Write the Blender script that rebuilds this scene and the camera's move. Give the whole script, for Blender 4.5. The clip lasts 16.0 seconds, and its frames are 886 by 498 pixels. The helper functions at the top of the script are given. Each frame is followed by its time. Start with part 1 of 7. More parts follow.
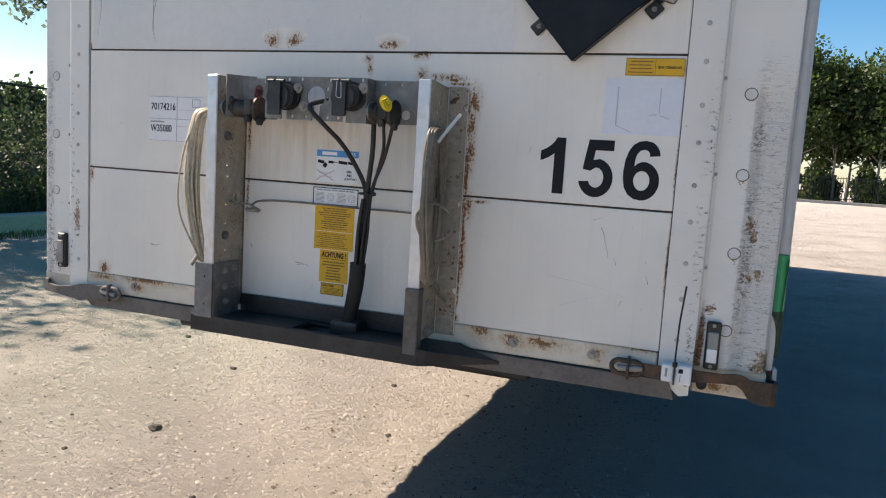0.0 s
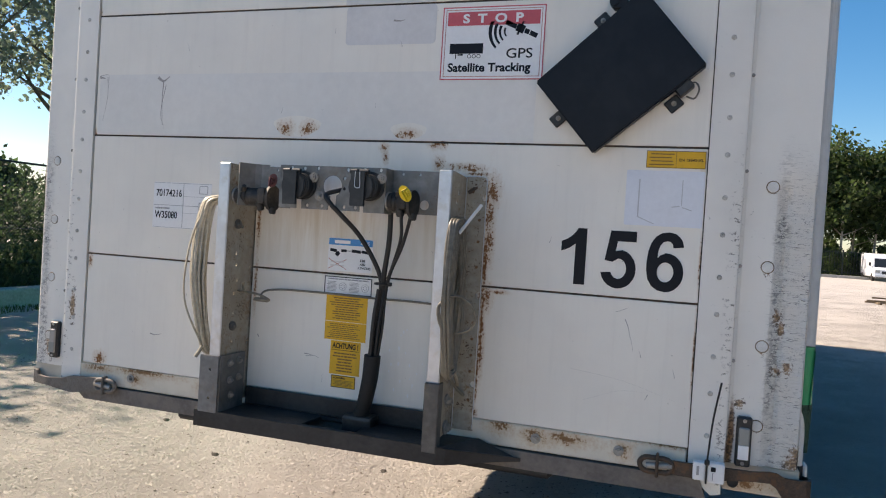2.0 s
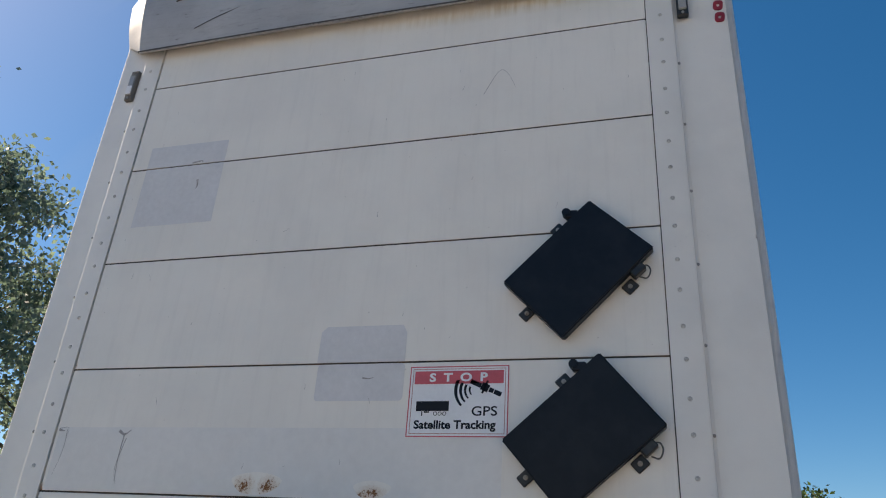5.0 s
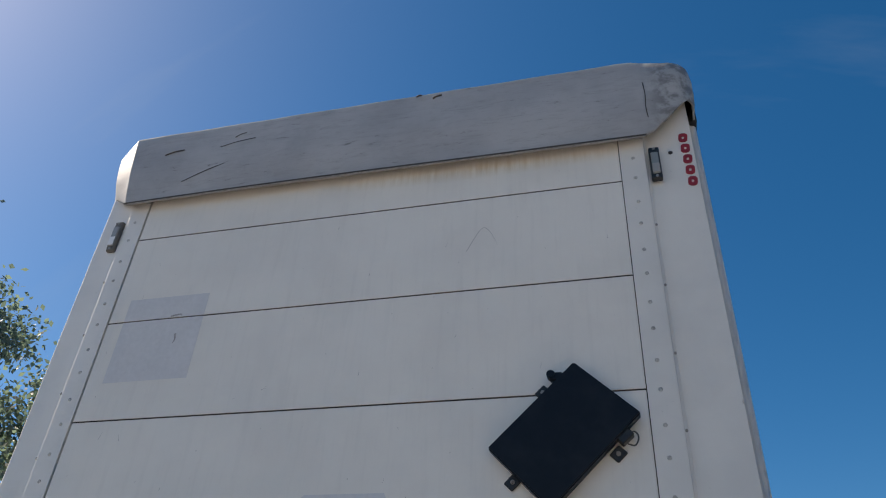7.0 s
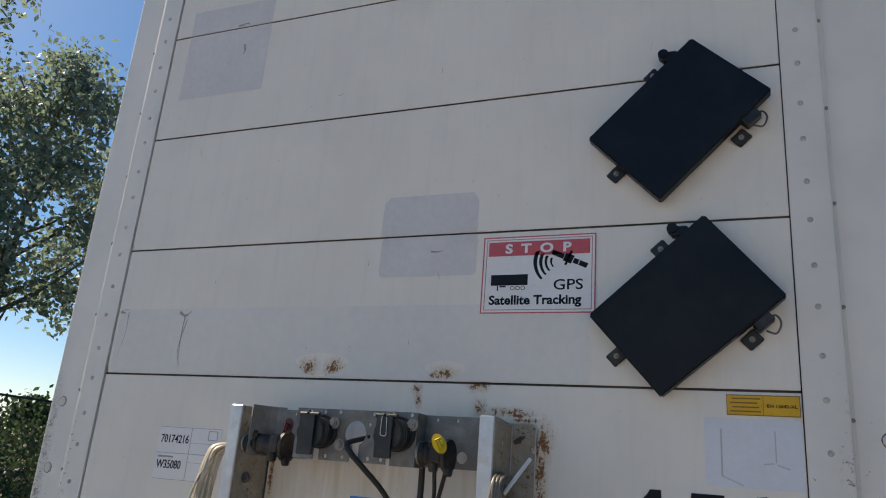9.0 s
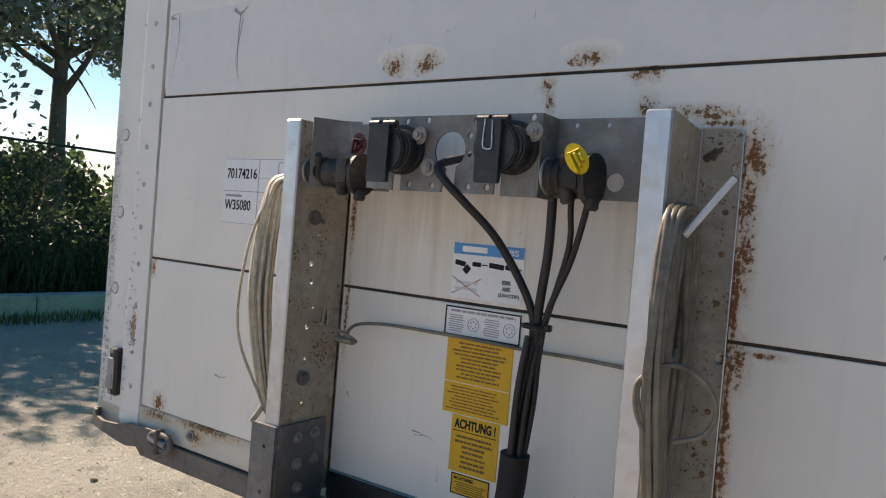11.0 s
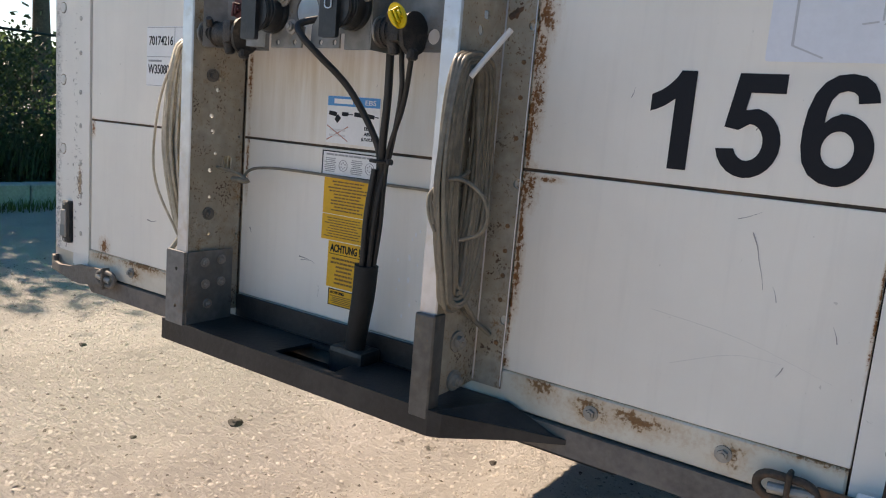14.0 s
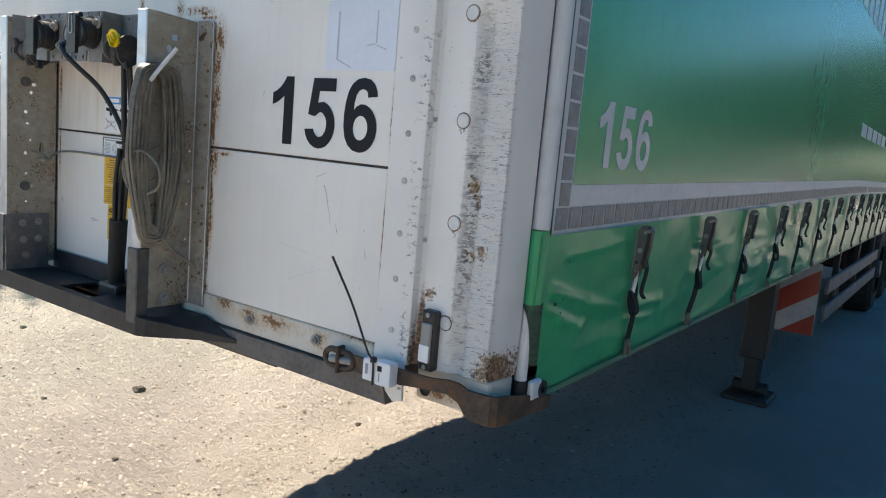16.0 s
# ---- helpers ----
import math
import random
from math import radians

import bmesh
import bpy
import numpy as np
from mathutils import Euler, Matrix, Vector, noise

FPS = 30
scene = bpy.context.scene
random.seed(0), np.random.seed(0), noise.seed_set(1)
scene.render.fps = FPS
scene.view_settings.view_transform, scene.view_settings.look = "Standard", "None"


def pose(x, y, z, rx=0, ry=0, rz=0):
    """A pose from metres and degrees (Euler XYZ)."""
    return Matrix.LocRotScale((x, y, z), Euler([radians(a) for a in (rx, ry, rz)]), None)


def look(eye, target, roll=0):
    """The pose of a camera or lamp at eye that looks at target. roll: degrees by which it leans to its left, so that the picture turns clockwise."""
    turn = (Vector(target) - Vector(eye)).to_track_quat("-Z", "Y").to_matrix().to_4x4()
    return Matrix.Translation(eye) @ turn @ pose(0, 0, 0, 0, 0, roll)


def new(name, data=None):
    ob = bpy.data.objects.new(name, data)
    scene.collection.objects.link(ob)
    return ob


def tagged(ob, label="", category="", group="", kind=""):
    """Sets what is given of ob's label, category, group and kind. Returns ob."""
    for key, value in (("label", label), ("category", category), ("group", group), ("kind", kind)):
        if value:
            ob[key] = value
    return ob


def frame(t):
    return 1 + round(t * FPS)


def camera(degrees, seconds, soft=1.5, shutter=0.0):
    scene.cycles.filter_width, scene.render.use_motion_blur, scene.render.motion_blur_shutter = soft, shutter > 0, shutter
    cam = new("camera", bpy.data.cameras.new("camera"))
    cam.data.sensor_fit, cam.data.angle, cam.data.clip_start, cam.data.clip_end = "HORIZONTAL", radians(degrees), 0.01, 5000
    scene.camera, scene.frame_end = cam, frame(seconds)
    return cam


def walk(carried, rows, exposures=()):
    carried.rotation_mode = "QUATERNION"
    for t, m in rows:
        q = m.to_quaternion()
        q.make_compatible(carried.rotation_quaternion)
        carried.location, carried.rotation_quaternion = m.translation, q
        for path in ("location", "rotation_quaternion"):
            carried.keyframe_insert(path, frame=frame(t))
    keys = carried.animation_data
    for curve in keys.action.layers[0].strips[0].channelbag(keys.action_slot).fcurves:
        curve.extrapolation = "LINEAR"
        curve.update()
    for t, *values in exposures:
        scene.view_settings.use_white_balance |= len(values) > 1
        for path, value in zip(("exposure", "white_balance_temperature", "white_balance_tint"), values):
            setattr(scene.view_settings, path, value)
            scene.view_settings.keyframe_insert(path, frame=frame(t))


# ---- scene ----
cam = camera(61.9, 16.0, soft=1.1)
PATH = [
    (0, (1.078, -1.981, 1.571), (0.394, -0.117, 1.336), 3.6),
    (0.5, (0.941, -1.972, 1.575), (0.275, -0.1, 1.353), 3.6),
    (1, (0.906, -1.971, 1.588), (0.249, -0.092, 1.394), 3.5),
    (1.5, (0.933, -1.973, 1.595), (0.296, -0.08, 1.486), 3.6),
    (2, (0.938, -1.979, 1.614), (0.309, -0.08, 1.575), 3.6),
    (2.5, (0.921, -1.999, 1.628), (0.311, -0.102, 1.797), 3.5),
    (3, (0.936, -1.989, 1.633), (0.331, -0.091, 1.806), 3.5),
    (3.5, (0.947, -1.981, 1.634), (0.353, -0.083, 1.837), 3.5),
    (4, (0.967, -1.965, 1.614), (0.37, -0.116, 2.09), 3.9),
    (4.5, (0.969, -1.967, 1.614), (0.388, -0.196, 2.34), 4.1),
    (5, (0.947, -1.988, 1.625), (0.399, -0.272, 2.496), 4.1),
    (5.2, (0.940, -1.986, 1.629), (0.398, -0.268, 2.497), 4.1),
    (6.5, (0.940, -2.020, 1.706), (0.472, -0.478, 2.905), 3.8),
    (7.3, (0.937, -2.025, 1.716), (0.476, -0.461, 2.874), 3.8),
    (7.5, (0.926, -2.016, 1.698), (0.466, -0.446, 2.849), 3.9),
    (8, (0.865, -1.99, 1.67), (0.401, -0.276, 2.591), 3.1),
    (8.5, (0.843, -1.925, 1.65), (0.361, -0.101, 2.313), 2.6),
    (9, (0.86, -1.741, 1.638), (0.117, 0.018, 2.234), 4.6),
    (9.5, (0.89, -1.587, 1.62), (-0.176, 0.011, 2.176), 6.7),
    (10, (0.81, -1.446, 1.594), (-0.286, 0.19, 1.945), 5.5),
    (10.2, (0.765, -1.365, 1.596), (-0.33, 0.303, 1.734), 5.0),
    (12.3, (0.622, -0.923, 1.603), (-0.535, 0.705, 1.493), 4.4),
    (12.5, (0.646, -0.935, 1.6), (-0.512, 0.691, 1.476), 4.5),
    (13, (0.732, -1.029, 1.571), (-0.396, 0.6, 1.3), 4.4),
    (13.5, (0.862, -1.132, 1.552), (-0.25, 0.499, 1.228), 4.6),
    (14, (1.027, -1.153, 1.537), (-0.08, 0.481, 1.215), 4.9),
    (14.5, (1.277, -1.108, 1.514), (0.166, 0.523, 1.19), 4.9),
    (15, (1.481, -1.112, 1.501), (0.364, 0.518, 1.192), 4.9),
    (15.5, (1.715, -1.164, 1.502), (0.591, 0.463, 1.206), 5.0),
    (16, (1.933, -1.164, 1.537), (0.801, 0.46, 1.255), 5.1),
]
EXPOSURES = [(0.0, 0.96, 8450, 17), (2.0, 0.92, 8350, 17), (3.5, 0.9, 8480, 17), (4.2, 0.78, 8380, 16), (5.0, 0.57, 8180, 15), (7.5, 0.33, 7700, 14), (8.5, 0.29, 8150, 15),
             (9.2, 0.51, 8400, 16), (10.0, 0.61, 8750, 17), (12.5, 1.09, 8850, 18), (14.0, 1.03, 8800, 18), (15.0, 0.95, 8750, 17), (15.5, 1.05, 8650, 14), (16.0, 1.3, 8300, 13)]
walk(cam, [(t, look(eye, target, roll)) for t, eye, target, roll in PATH], EXPOSURES)

# ---------------------------------------------------------------- light
SUN_EL, SUN_AZ = 45.0, 6.0   # height of the sun; degrees by which it stands behind the trailer's left side
world = bpy.data.worlds.new("sky")
scene.world = world
world.use_nodes = True
wt = world.node_tree
wt.nodes.clear()
sky = wt.nodes.new("ShaderNodeTexSky")
sky.sky_type = "NISHITA"
sky.sun_disc = False
sky.sun_elevation = radians(SUN_EL)
sky.sun_rotation = radians(-90 + SUN_AZ)
sky.altitude = 1200
sky.air_density, sky.dust_density, sky.ozone_density = 1.0, 1.5, 4.0
bg = wt.nodes.new("ShaderNodeBackground")
bg.inputs["Strength"].default_value = 0.105
wout = wt.nodes.new("ShaderNodeOutputWorld")
deep = wt.nodes.new("ShaderNodeHueSaturation")
deep.inputs["Hue"].default_value, deep.inputs["Saturation"].default_value = 0.497, 1.35
wt.links.new(sky.outputs[0], deep.inputs["Color"])
# faint wisps of high cloud
aim = wt.nodes.new("ShaderNodeTexCoord")
drift = wt.nodes.new("ShaderNodeMapping")
drift.inputs["Rotation"].default_value = (radians(-30), radians(35), radians(75))
drift.inputs["Scale"].default_value = (1.2, 9.0, 2.2)
wisp = wt.nodes.new("ShaderNodeTexNoise")
wisp.inputs["Scale"].default_value, wisp.inputs["Detail"].default_value, wisp.inputs["Roughness"].default_value = 1.6, 6.0, 0.55
thin = wt.nodes.new("ShaderNodeMapRange")
thin.inputs[1].default_value, thin.inputs[2].default_value, thin.inputs[4].default_value = 0.60, 0.90, 0.12
cloud = wt.nodes.new("ShaderNodeMix")
cloud.data_type = "RGBA"
cloud.inputs[7].default_value = (3.0, 3.8, 4.6, 1)
wt.links.new(aim.outputs["Generated"], drift.inputs[0])
wt.links.new(drift.outputs[0], wisp.inputs["Vector"])
wt.links.new(wisp.outputs["Fac"], thin.inputs[0])
wt.links.new(thin.outputs[0], cloud.inputs[0])
wt.links.new(deep.outputs[0], cloud.inputs[6])
wt.links.new(cloud.outputs[2], bg.inputs[0])
wt.links.new(bg.outputs[0], wout.inputs[0])
sun_data = bpy.data.lights.new("sun", "SUN")
sun_data.energy, sun_data.angle, sun_data.color = 5.0, radians(0.53), (1.0, 0.965, 0.915)
sun = new("sun", sun_data)
_a, _e = radians(SUN_AZ), radians(SUN_EL)
sun.matrix_world = look((-30 * math.cos(_a), 30 * math.sin(_a), 30 * math.tan(_e)), (0, 0, 0))

# ---------------------------------------------------------------- materials
def mat_base(name):
    m = bpy.data.materials.new(name)
    m.use_nodes = True
    t = m.node_tree
    t.nodes.clear()
    out = t.nodes.new("ShaderNodeOutputMaterial")
    b = t.nodes.new("ShaderNodeBsdfPrincipled")
    t.links.new(b.outputs[0], out.inputs[0])
    return m, t, b


def put(t, socket, value):
    if hasattr(value, "is_output"):
        t.links.new(value, socket)
    else:
        socket.default_value = value


def calc(t, op, a, b=0.0, clamp=False):
    n = t.nodes.new("ShaderNodeMath")
    n.operation, n.use_clamp = op, clamp
    put(t, n.inputs[0], a)
    put(t, n.inputs[1], b)
    return n.outputs[0]


def blend(t, fac, a, b, mode="MIX"):
    n = t.nodes.new("ShaderNodeMix")
    n.data_type, n.blend_type = "RGBA", mode
    put(t, n.inputs[0], fac)
    for s, v in ((n.inputs[6], a), (n.inputs[7], b)):
        put(t, s, (*v, 1) if isinstance(v, tuple) and len(v) == 3 else v)
    return n.outputs[2]


def steps(t, fac, lo, hi):
    """0 below lo, 1 above hi, smooth between."""
    n = t.nodes.new("ShaderNodeMapRange")
    n.interpolation_type = "SMOOTHSTEP"
    put(t, n.inputs[0], fac)
    n.inputs[1].default_value, n.inputs[2].default_value = lo, hi
    return n.outputs[0]


def place_of(t, scale=(1, 1, 1), local=False):
    if local:
        p = t.nodes.new("ShaderNodeTexCoord").outputs["Object"]
    else:
        p = t.nodes.new("ShaderNodeNewGeometry").outputs["Position"]
    n = t.nodes.new("ShaderNodeMapping")
    t.links.new(p, n.inputs[0])
    n.inputs["Scale"].default_value = scale
    return n.outputs[0]


def grain(t, vec, scale, detail=4.0, rough=0.6, warp=0.0):
    n = t.nodes.new("ShaderNodeTexNoise")
    t.links.new(vec, n.inputs["Vector"])
    n.inputs["Scale"].default_value, n.inputs["Detail"].default_value = scale, detail
    n.inputs["Roughness"].default_value, n.inputs["Distortion"].default_value = rough, warp
    return n.outputs["Fac"]


def cells(t, vec, scale, feature="F1"):
    n = t.nodes.new("ShaderNodeTexVoronoi")
    n.feature = feature
    t.links.new(vec, n.inputs["Vector"])
    n.inputs["Scale"].default_value = scale
    return n.outputs["Distance"]


def relief(t, b, height, dist, strength=1.0):
    n = t.nodes.new("ShaderNodeBump")
    n.inputs["Strength"].default_value, n.inputs["Distance"].default_value = strength, dist
    put(t, n.inputs["Height"], height)
    t.links.new(n.outputs[0], b.inputs["Normal"])


def spots(t, list_of):
    """Soft elliptic marks in the x-z plane: (x, z, half width, half height)."""
    sep = t.nodes.new("ShaderNodeSeparateXYZ")
    t.links.new(t.nodes.new("ShaderNodeNewGeometry").outputs["Position"], sep.inputs[0])
    total = None
    for x, z, rx, rz in list_of:
        dx = calc(t, "MULTIPLY", calc(t, "SUBTRACT", sep.outputs[0], x), 1 / rx)
        dz = calc(t, "MULTIPLY", calc(t, "SUBTRACT", sep.outputs[2], z), 1 / rz)
        d = calc(t, "SQRT", calc(t, "ADD", calc(t, "MULTIPLY", dx, dx), calc(t, "MULTIPLY", dz, dz)))
        s = calc(t, "SUBTRACT", 1.0, d, True)
        total = s if total is None else calc(t, "MAXIMUM", total, s)
    return total


def plain(name, colour, rough=0.5, metal=0.0, vary=0.12, scale=30.0, bump=0.0005, spec=0.5, dirt_or_sheen=None, blotch_amount=0.5):
    """A painted, plastic or metal surface with fine grain, larger blotches and some relief."""
    m, t, b = mat_base(name)
    v = place_of(t)
    fine, broad = grain(t, v, scale * 6, 3), grain(t, v, scale * 0.5, 4, 0.65)
    lift = calc(t, "ADD", calc(t, "MULTIPLY", calc(t, "SUBTRACT", fine, 0.5), vary), calc(t, "MULTIPLY", calc(t, "SUBTRACT", broad, 0.5), vary * 1.6))
    col = blend(t, 1.0, colour, blend(t, calc(t, "ADD", 0.5, lift), (0.0, 0.0, 0.0), (2.0, 2.0, 2.0)), "MULTIPLY")
    if dirt_or_sheen:
        col = blend(t, calc(t, "MULTIPLY", steps(t, broad, 0.48, 0.68), blotch_amount), col, dirt_or_sheen)
    put(t, b.inputs["Base Color"], col)
    put(t, b.inputs["Roughness"], calc(t, "ADD", rough - 0.08, calc(t, "MULTIPLY", broad, 0.16)))
    b.inputs["Metallic"].default_value = metal
    b.inputs["Specular IOR Level"].default_value = spec
    if bump:
        relief(t, b, fine, bump, 0.6)
    return m


RUST_WALL = [(-0.245, 1.902, 0.060, 0.055), (-0.165, 1.904, 0.060, 0.050), (0.155, 1.895, 0.070, 0.032), (0.262, 1.872, 0.035, 0.035), (-0.90, 1.13, 0.05, 0.05),
             (0.404, 1.25, 0.008, 0.20), (0.404, 1.56, 0.009, 0.24), (0.404, 1.72, 0.010, 0.09), (0.30, 1.110, 0.16, 0.012), (0.402, 1.125, 0.02, 0.03), (0.13, 1.888, 0.09, 0.02), (0.408, 1.40, 0.016, 0.34), (0.412, 1.68, 0.03, 0.12), (0.35, 1.80, 0.09, 0.02), (0.09, 1.83, 0.02, 0.05), (0.10, 1.884, 0.085, 0.018), (0.245, 1.868, 0.05, 0.03),
             (0.085, 1.855, 0.03, 0.03), (0.255, 1.81, 0.035, 0.05), (0.415, 1.74, 0.05, 0.10), (0.412, 1.60, 0.035, 0.14), (0.41, 1.45, 0.045, 0.09),
             (0.41, 1.30, 0.02, 0.16), (-0.958, 1.455, 0.02, 0.05), (-0.318, 1.62, 0.016, 0.17), (-0.318, 1.42, 0.012, 0.16),
             (0.33, 1.805, 0.11, 0.025), (0.962, 1.84, 0.02, 0.05), (0.968, 1.58, 0.006, 0.12), (0.45, 1.465, 0.06, 0.012), (0.408, 1.52, 0.014, 0.45), (0.408, 1.52, 0.014, 0.45), (0.37, 1.788, 0.10, 0.014), (0.968, 1.35, 0.006, 0.2),
             (-0.965, 1.885, 0.012, 0.03), (-0.966, 2.28, 0.012, 0.03), (-0.67, 2.06, 0.02, 0.012)]


def panel_paint():
    m, t, b = mat_base("panel_white_paint")
    v = place_of(t)
    fine, broad = grain(t, v, 220, 3), grain(t, v, 2.2, 5, 0.6)
    streak = grain(t, place_of(t, (9, 9, 0.7)), 4.0, 5, 0.65)
    speck = grain(t, place_of(t), 75, 2, 0.5)
    col = blend(t, steps(t, broad, 0.35, 0.7), (0.845, 0.805, 0.735), (0.775, 0.74, 0.68))
    col = blend(t, calc(t, "MULTIPLY", steps(t, streak, 0.48, 0.72), 0.13), col, (0.56, 0.535, 0.49))
    col = blend(t, calc(t, "MULTIPLY", steps(t, speck, 0.735, 0.76), 0.35), col, (0.30, 0.27, 0.23))
    tan = calc(t, "MULTIPLY", spots(t, [(-0.05, 1.63, 0.5, 0.2), (0.1, 1.70, 0.4, 0.12), (0.45, 3.60, 0.65, 0.05)]), steps(t, streak, 0.3, 0.7))
    col = blend(t, calc(t, "MULTIPLY", tan, 0.9), col, (0.60, 0.50, 0.36))
    mask = spots(t, RUST_WALL)
    grit = calc(t, "ADD", calc(t, "MULTIPLY", grain(t, v, 120, 5, 0.75), 0.6), calc(t, "MULTIPLY", grain(t, place_of(t, (1.6, 1, 0.5)), 45, 4, 0.7), 0.4))
    halo = calc(t, "MULTIPLY", steps(t, calc(t, "ADD", calc(t, "MULTIPLY", mask, 0.55), calc(t, "MULTIPLY", grit, 0.9)), 0.56, 0.92), calc(t, "MULTIPLY", steps(t, mask, 0.0, 0.4), 0.5))
    col = blend(t, halo, col, (0.52, 0.32, 0.15))
    core = steps(t, calc(t, "ADD", calc(t, "MULTIPLY", mask, 0.30), grit), 0.705, 0.765)
    core = calc(t, "MULTIPLY", core, steps(t, mask, 0.02, 0.2))
    col = blend(t, core, col, blend(t, grain(t, v, 300), (0.10, 0.038, 0.014), (0.36, 0.15, 0.05)))
    put(t, b.inputs["Base Color"], col)
    put(t, b.inputs["Roughness"], calc(t, "ADD", 0.42, calc(t, "MULTIPLY", core, 0.4)))
    b.inputs["Specular IOR Level"].default_value = 0.4
    relief(t, b, calc(t, "ADD", calc(t, "MULTIPLY", broad, 3.0), calc(t, "ADD", calc(t, "MULTIPLY", fine, 0.06), calc(t, "MULTIPLY", core, 0.3))), 0.002, 0.5)
    return m


def rail_paint():
    """Cream rail, rusting from its upper edge and round the bolts."""
    m, t, b = mat_base("rail_cream_rust")
    v = place_of(t)
    mask = spots(t, [(-0.9, 1.10, 0.14, 0.035), (-0.72, 1.105, 0.3, 0.03), (-0.47, 1.08, 0.08, 0.05), (-0.75, 1.08, 0.06, 0.05), (0.58, 1.085, 0.09, 0.05), (0.66, 1.09, 0.15, 0.04), (0.81, 1.08, 0.05, 0.05),
                     (0.93, 1.112, 0.2, 0.02), (0.48, 1.1, 0.08, 0.05), (1.12, 1.03, 0.12, 0.03)])
    grit = calc(t, "ADD", calc(t, "MULTIPLY", grain(t, v, 130, 6, 0.75), 0.6), calc(t, "MULTIPLY", grain(t, v, 45, 4, 0.7), 0.4))
    col = blend(t, steps(t, grain(t, v, 9, 4), 0.4, 0.7), (0.70, 0.64, 0.54), (0.60, 0.53, 0.43))
    s = calc(t, "ADD", calc(t, "MULTIPLY", mask, 0.42), grit)
    col = blend(t, calc(t, "MULTIPLY", steps(t, s, 0.56, 0.95), 0.7), col, (0.48, 0.27, 0.11))
    core = steps(t, s, 0.80, 0.88)
    col = blend(t, core, col, blend(t, grain(t, v, 260), (0.09, 0.04, 0.018), (0.34, 0.17, 0.065)))
    put(t, b.inputs["Base Color"], col)
    b.inputs["Roughness"].default_value = 0.7
    relief(t, b, calc(t, "ADD", grit, core), 0.0015, 0.5)
    return m


def post_paint():
    """White corner post: scraped and dented across its ridge low down, rust at some dents."""
    m, t, b = mat_base("post_white_paint")
    v = place_of(t)
    sep = t.nodes.new("ShaderNodeSeparateXYZ")
    t.links.new(v, sep.inputs[0])
    low = calc(t, "MULTIPLY", calc(t, "SUBTRACT", 1.0, steps(t, sep.outputs[2], 1.66, 1.95)), calc(t, "SUBTRACT", 1.0, steps(t, sep.outputs[0], 1.226, 1.231)))
    ridge = calc(t, "MULTIPLY", steps(t, calc(t, "ABSOLUTE", sep.outputs[0]), 1.12, 1.165), low)
    hard = calc(t, "MULTIPLY", calc(t, "SUBTRACT", 1.0, steps(t, calc(t, "ABSOLUTE", calc(t, "SUBTRACT", calc(t, "ABSOLUTE", sep.outputs[0]), 1.158)), 0.0, 0.028)), low)
    scrape = grain(t, place_of(t, (13, 13, 80)), 3.2, 6, 0.75, 1.4)
    chip = grain(t, place_of(t, (1.0, 1, 1.6)), 55, 6, 0.75)
    broad = grain(t, v, 3, 4)
    patch = steps(t, grain(t, v, 13, 4, 0.65), 0.44, 0.62)
    edge = calc(t, "MULTIPLY", calc(t, "SUBTRACT", 1.0, steps(t, calc(t, "ABSOLUTE", calc(t, "SUBTRACT", calc(t, "ABSOLUTE", sep.outputs[0]), 1.048)), 0.004, 0.022)), low)
    col = blend(t, steps(t, broad, 0.35, 0.7), (0.815, 0.785, 0.73), (0.74, 0.715, 0.67))
    col = blend(t, calc(t, "MULTIPLY", steps(t, chip, 0.655, 0.685), calc(t, "ADD", 0.15, calc(t, "MULTIPLY", low, 0.75))), col, (0.14, 0.128, 0.115))
    col = blend(t, calc(t, "MULTIPLY", steps(t, calc(t, "ADD", chip, calc(t, "MULTIPLY", patch, 0.05)), 0.585, 0.63), calc(t, "MULTIPLY", edge, 0.85)), col, (0.16, 0.145, 0.13))
    lines = calc(t, "MULTIPLY", steps(t, scrape, 0.572, 0.605), ridge)
    col = blend(t, calc(t, "MULTIPLY", lines, 0.85), col, (0.17, 0.16, 0.15))
    dark = calc(t, "MULTIPLY", calc(t, "MULTIPLY", hard, calc(t, "ADD", 0.25, calc(t, "MULTIPLY", patch, 0.75))), steps(t, calc(t, "ADD", chip, calc(t, "MULTIPLY", scrape, 0.5)), 0.745, 0.775))
    col = blend(t, calc(t, "MULTIPLY", dark, 0.85), col, (0.10, 0.095, 0.09))
    mask = spots(t, [(1.158, 1.46, 0.03, 0.05), (1.165, 1.325, 0.035, 0.035), (1.225, 1.125, 0.05, 0.05), (1.245, 1.10, 0.03, 0.09), (1.070, 1.15, 0.017, 0.15), (1.068, 1.12, 0.018, 0.13), (1.085, 1.235, 0.03, 0.035), (1.215, 1.10, 0.05, 0.06), (1.19, 1.335, 0.03, 0.05), (1.17, 1.43, 0.02, 0.05), (1.13, 1.185, 0.03, 0.03),
                     (1.128, 1.375, 0.022, 0.03), (1.128, 1.573, 0.02, 0.028), (1.126, 1.775, 0.02, 0.024), (1.235, 2.62, 0.02, 0.03), (-1.12, 1.15, 0.05, 0.12), (-1.02, 1.3, 0.03, 0.15)])
    chip = calc(t, "ADD", calc(t, "MULTIPLY", chip, 0.45), calc(t, "MULTIPLY", grain(t, v, 150, 4, 0.7), 0.55))
    s = calc(t, "ADD", calc(t, "MULTIPLY", mask, 0.7), chip)
    rust = steps(t, calc(t, "SUBTRACT", s, calc(t, "MULTIPLY", mask, 0.34)), 0.70, 0.80)
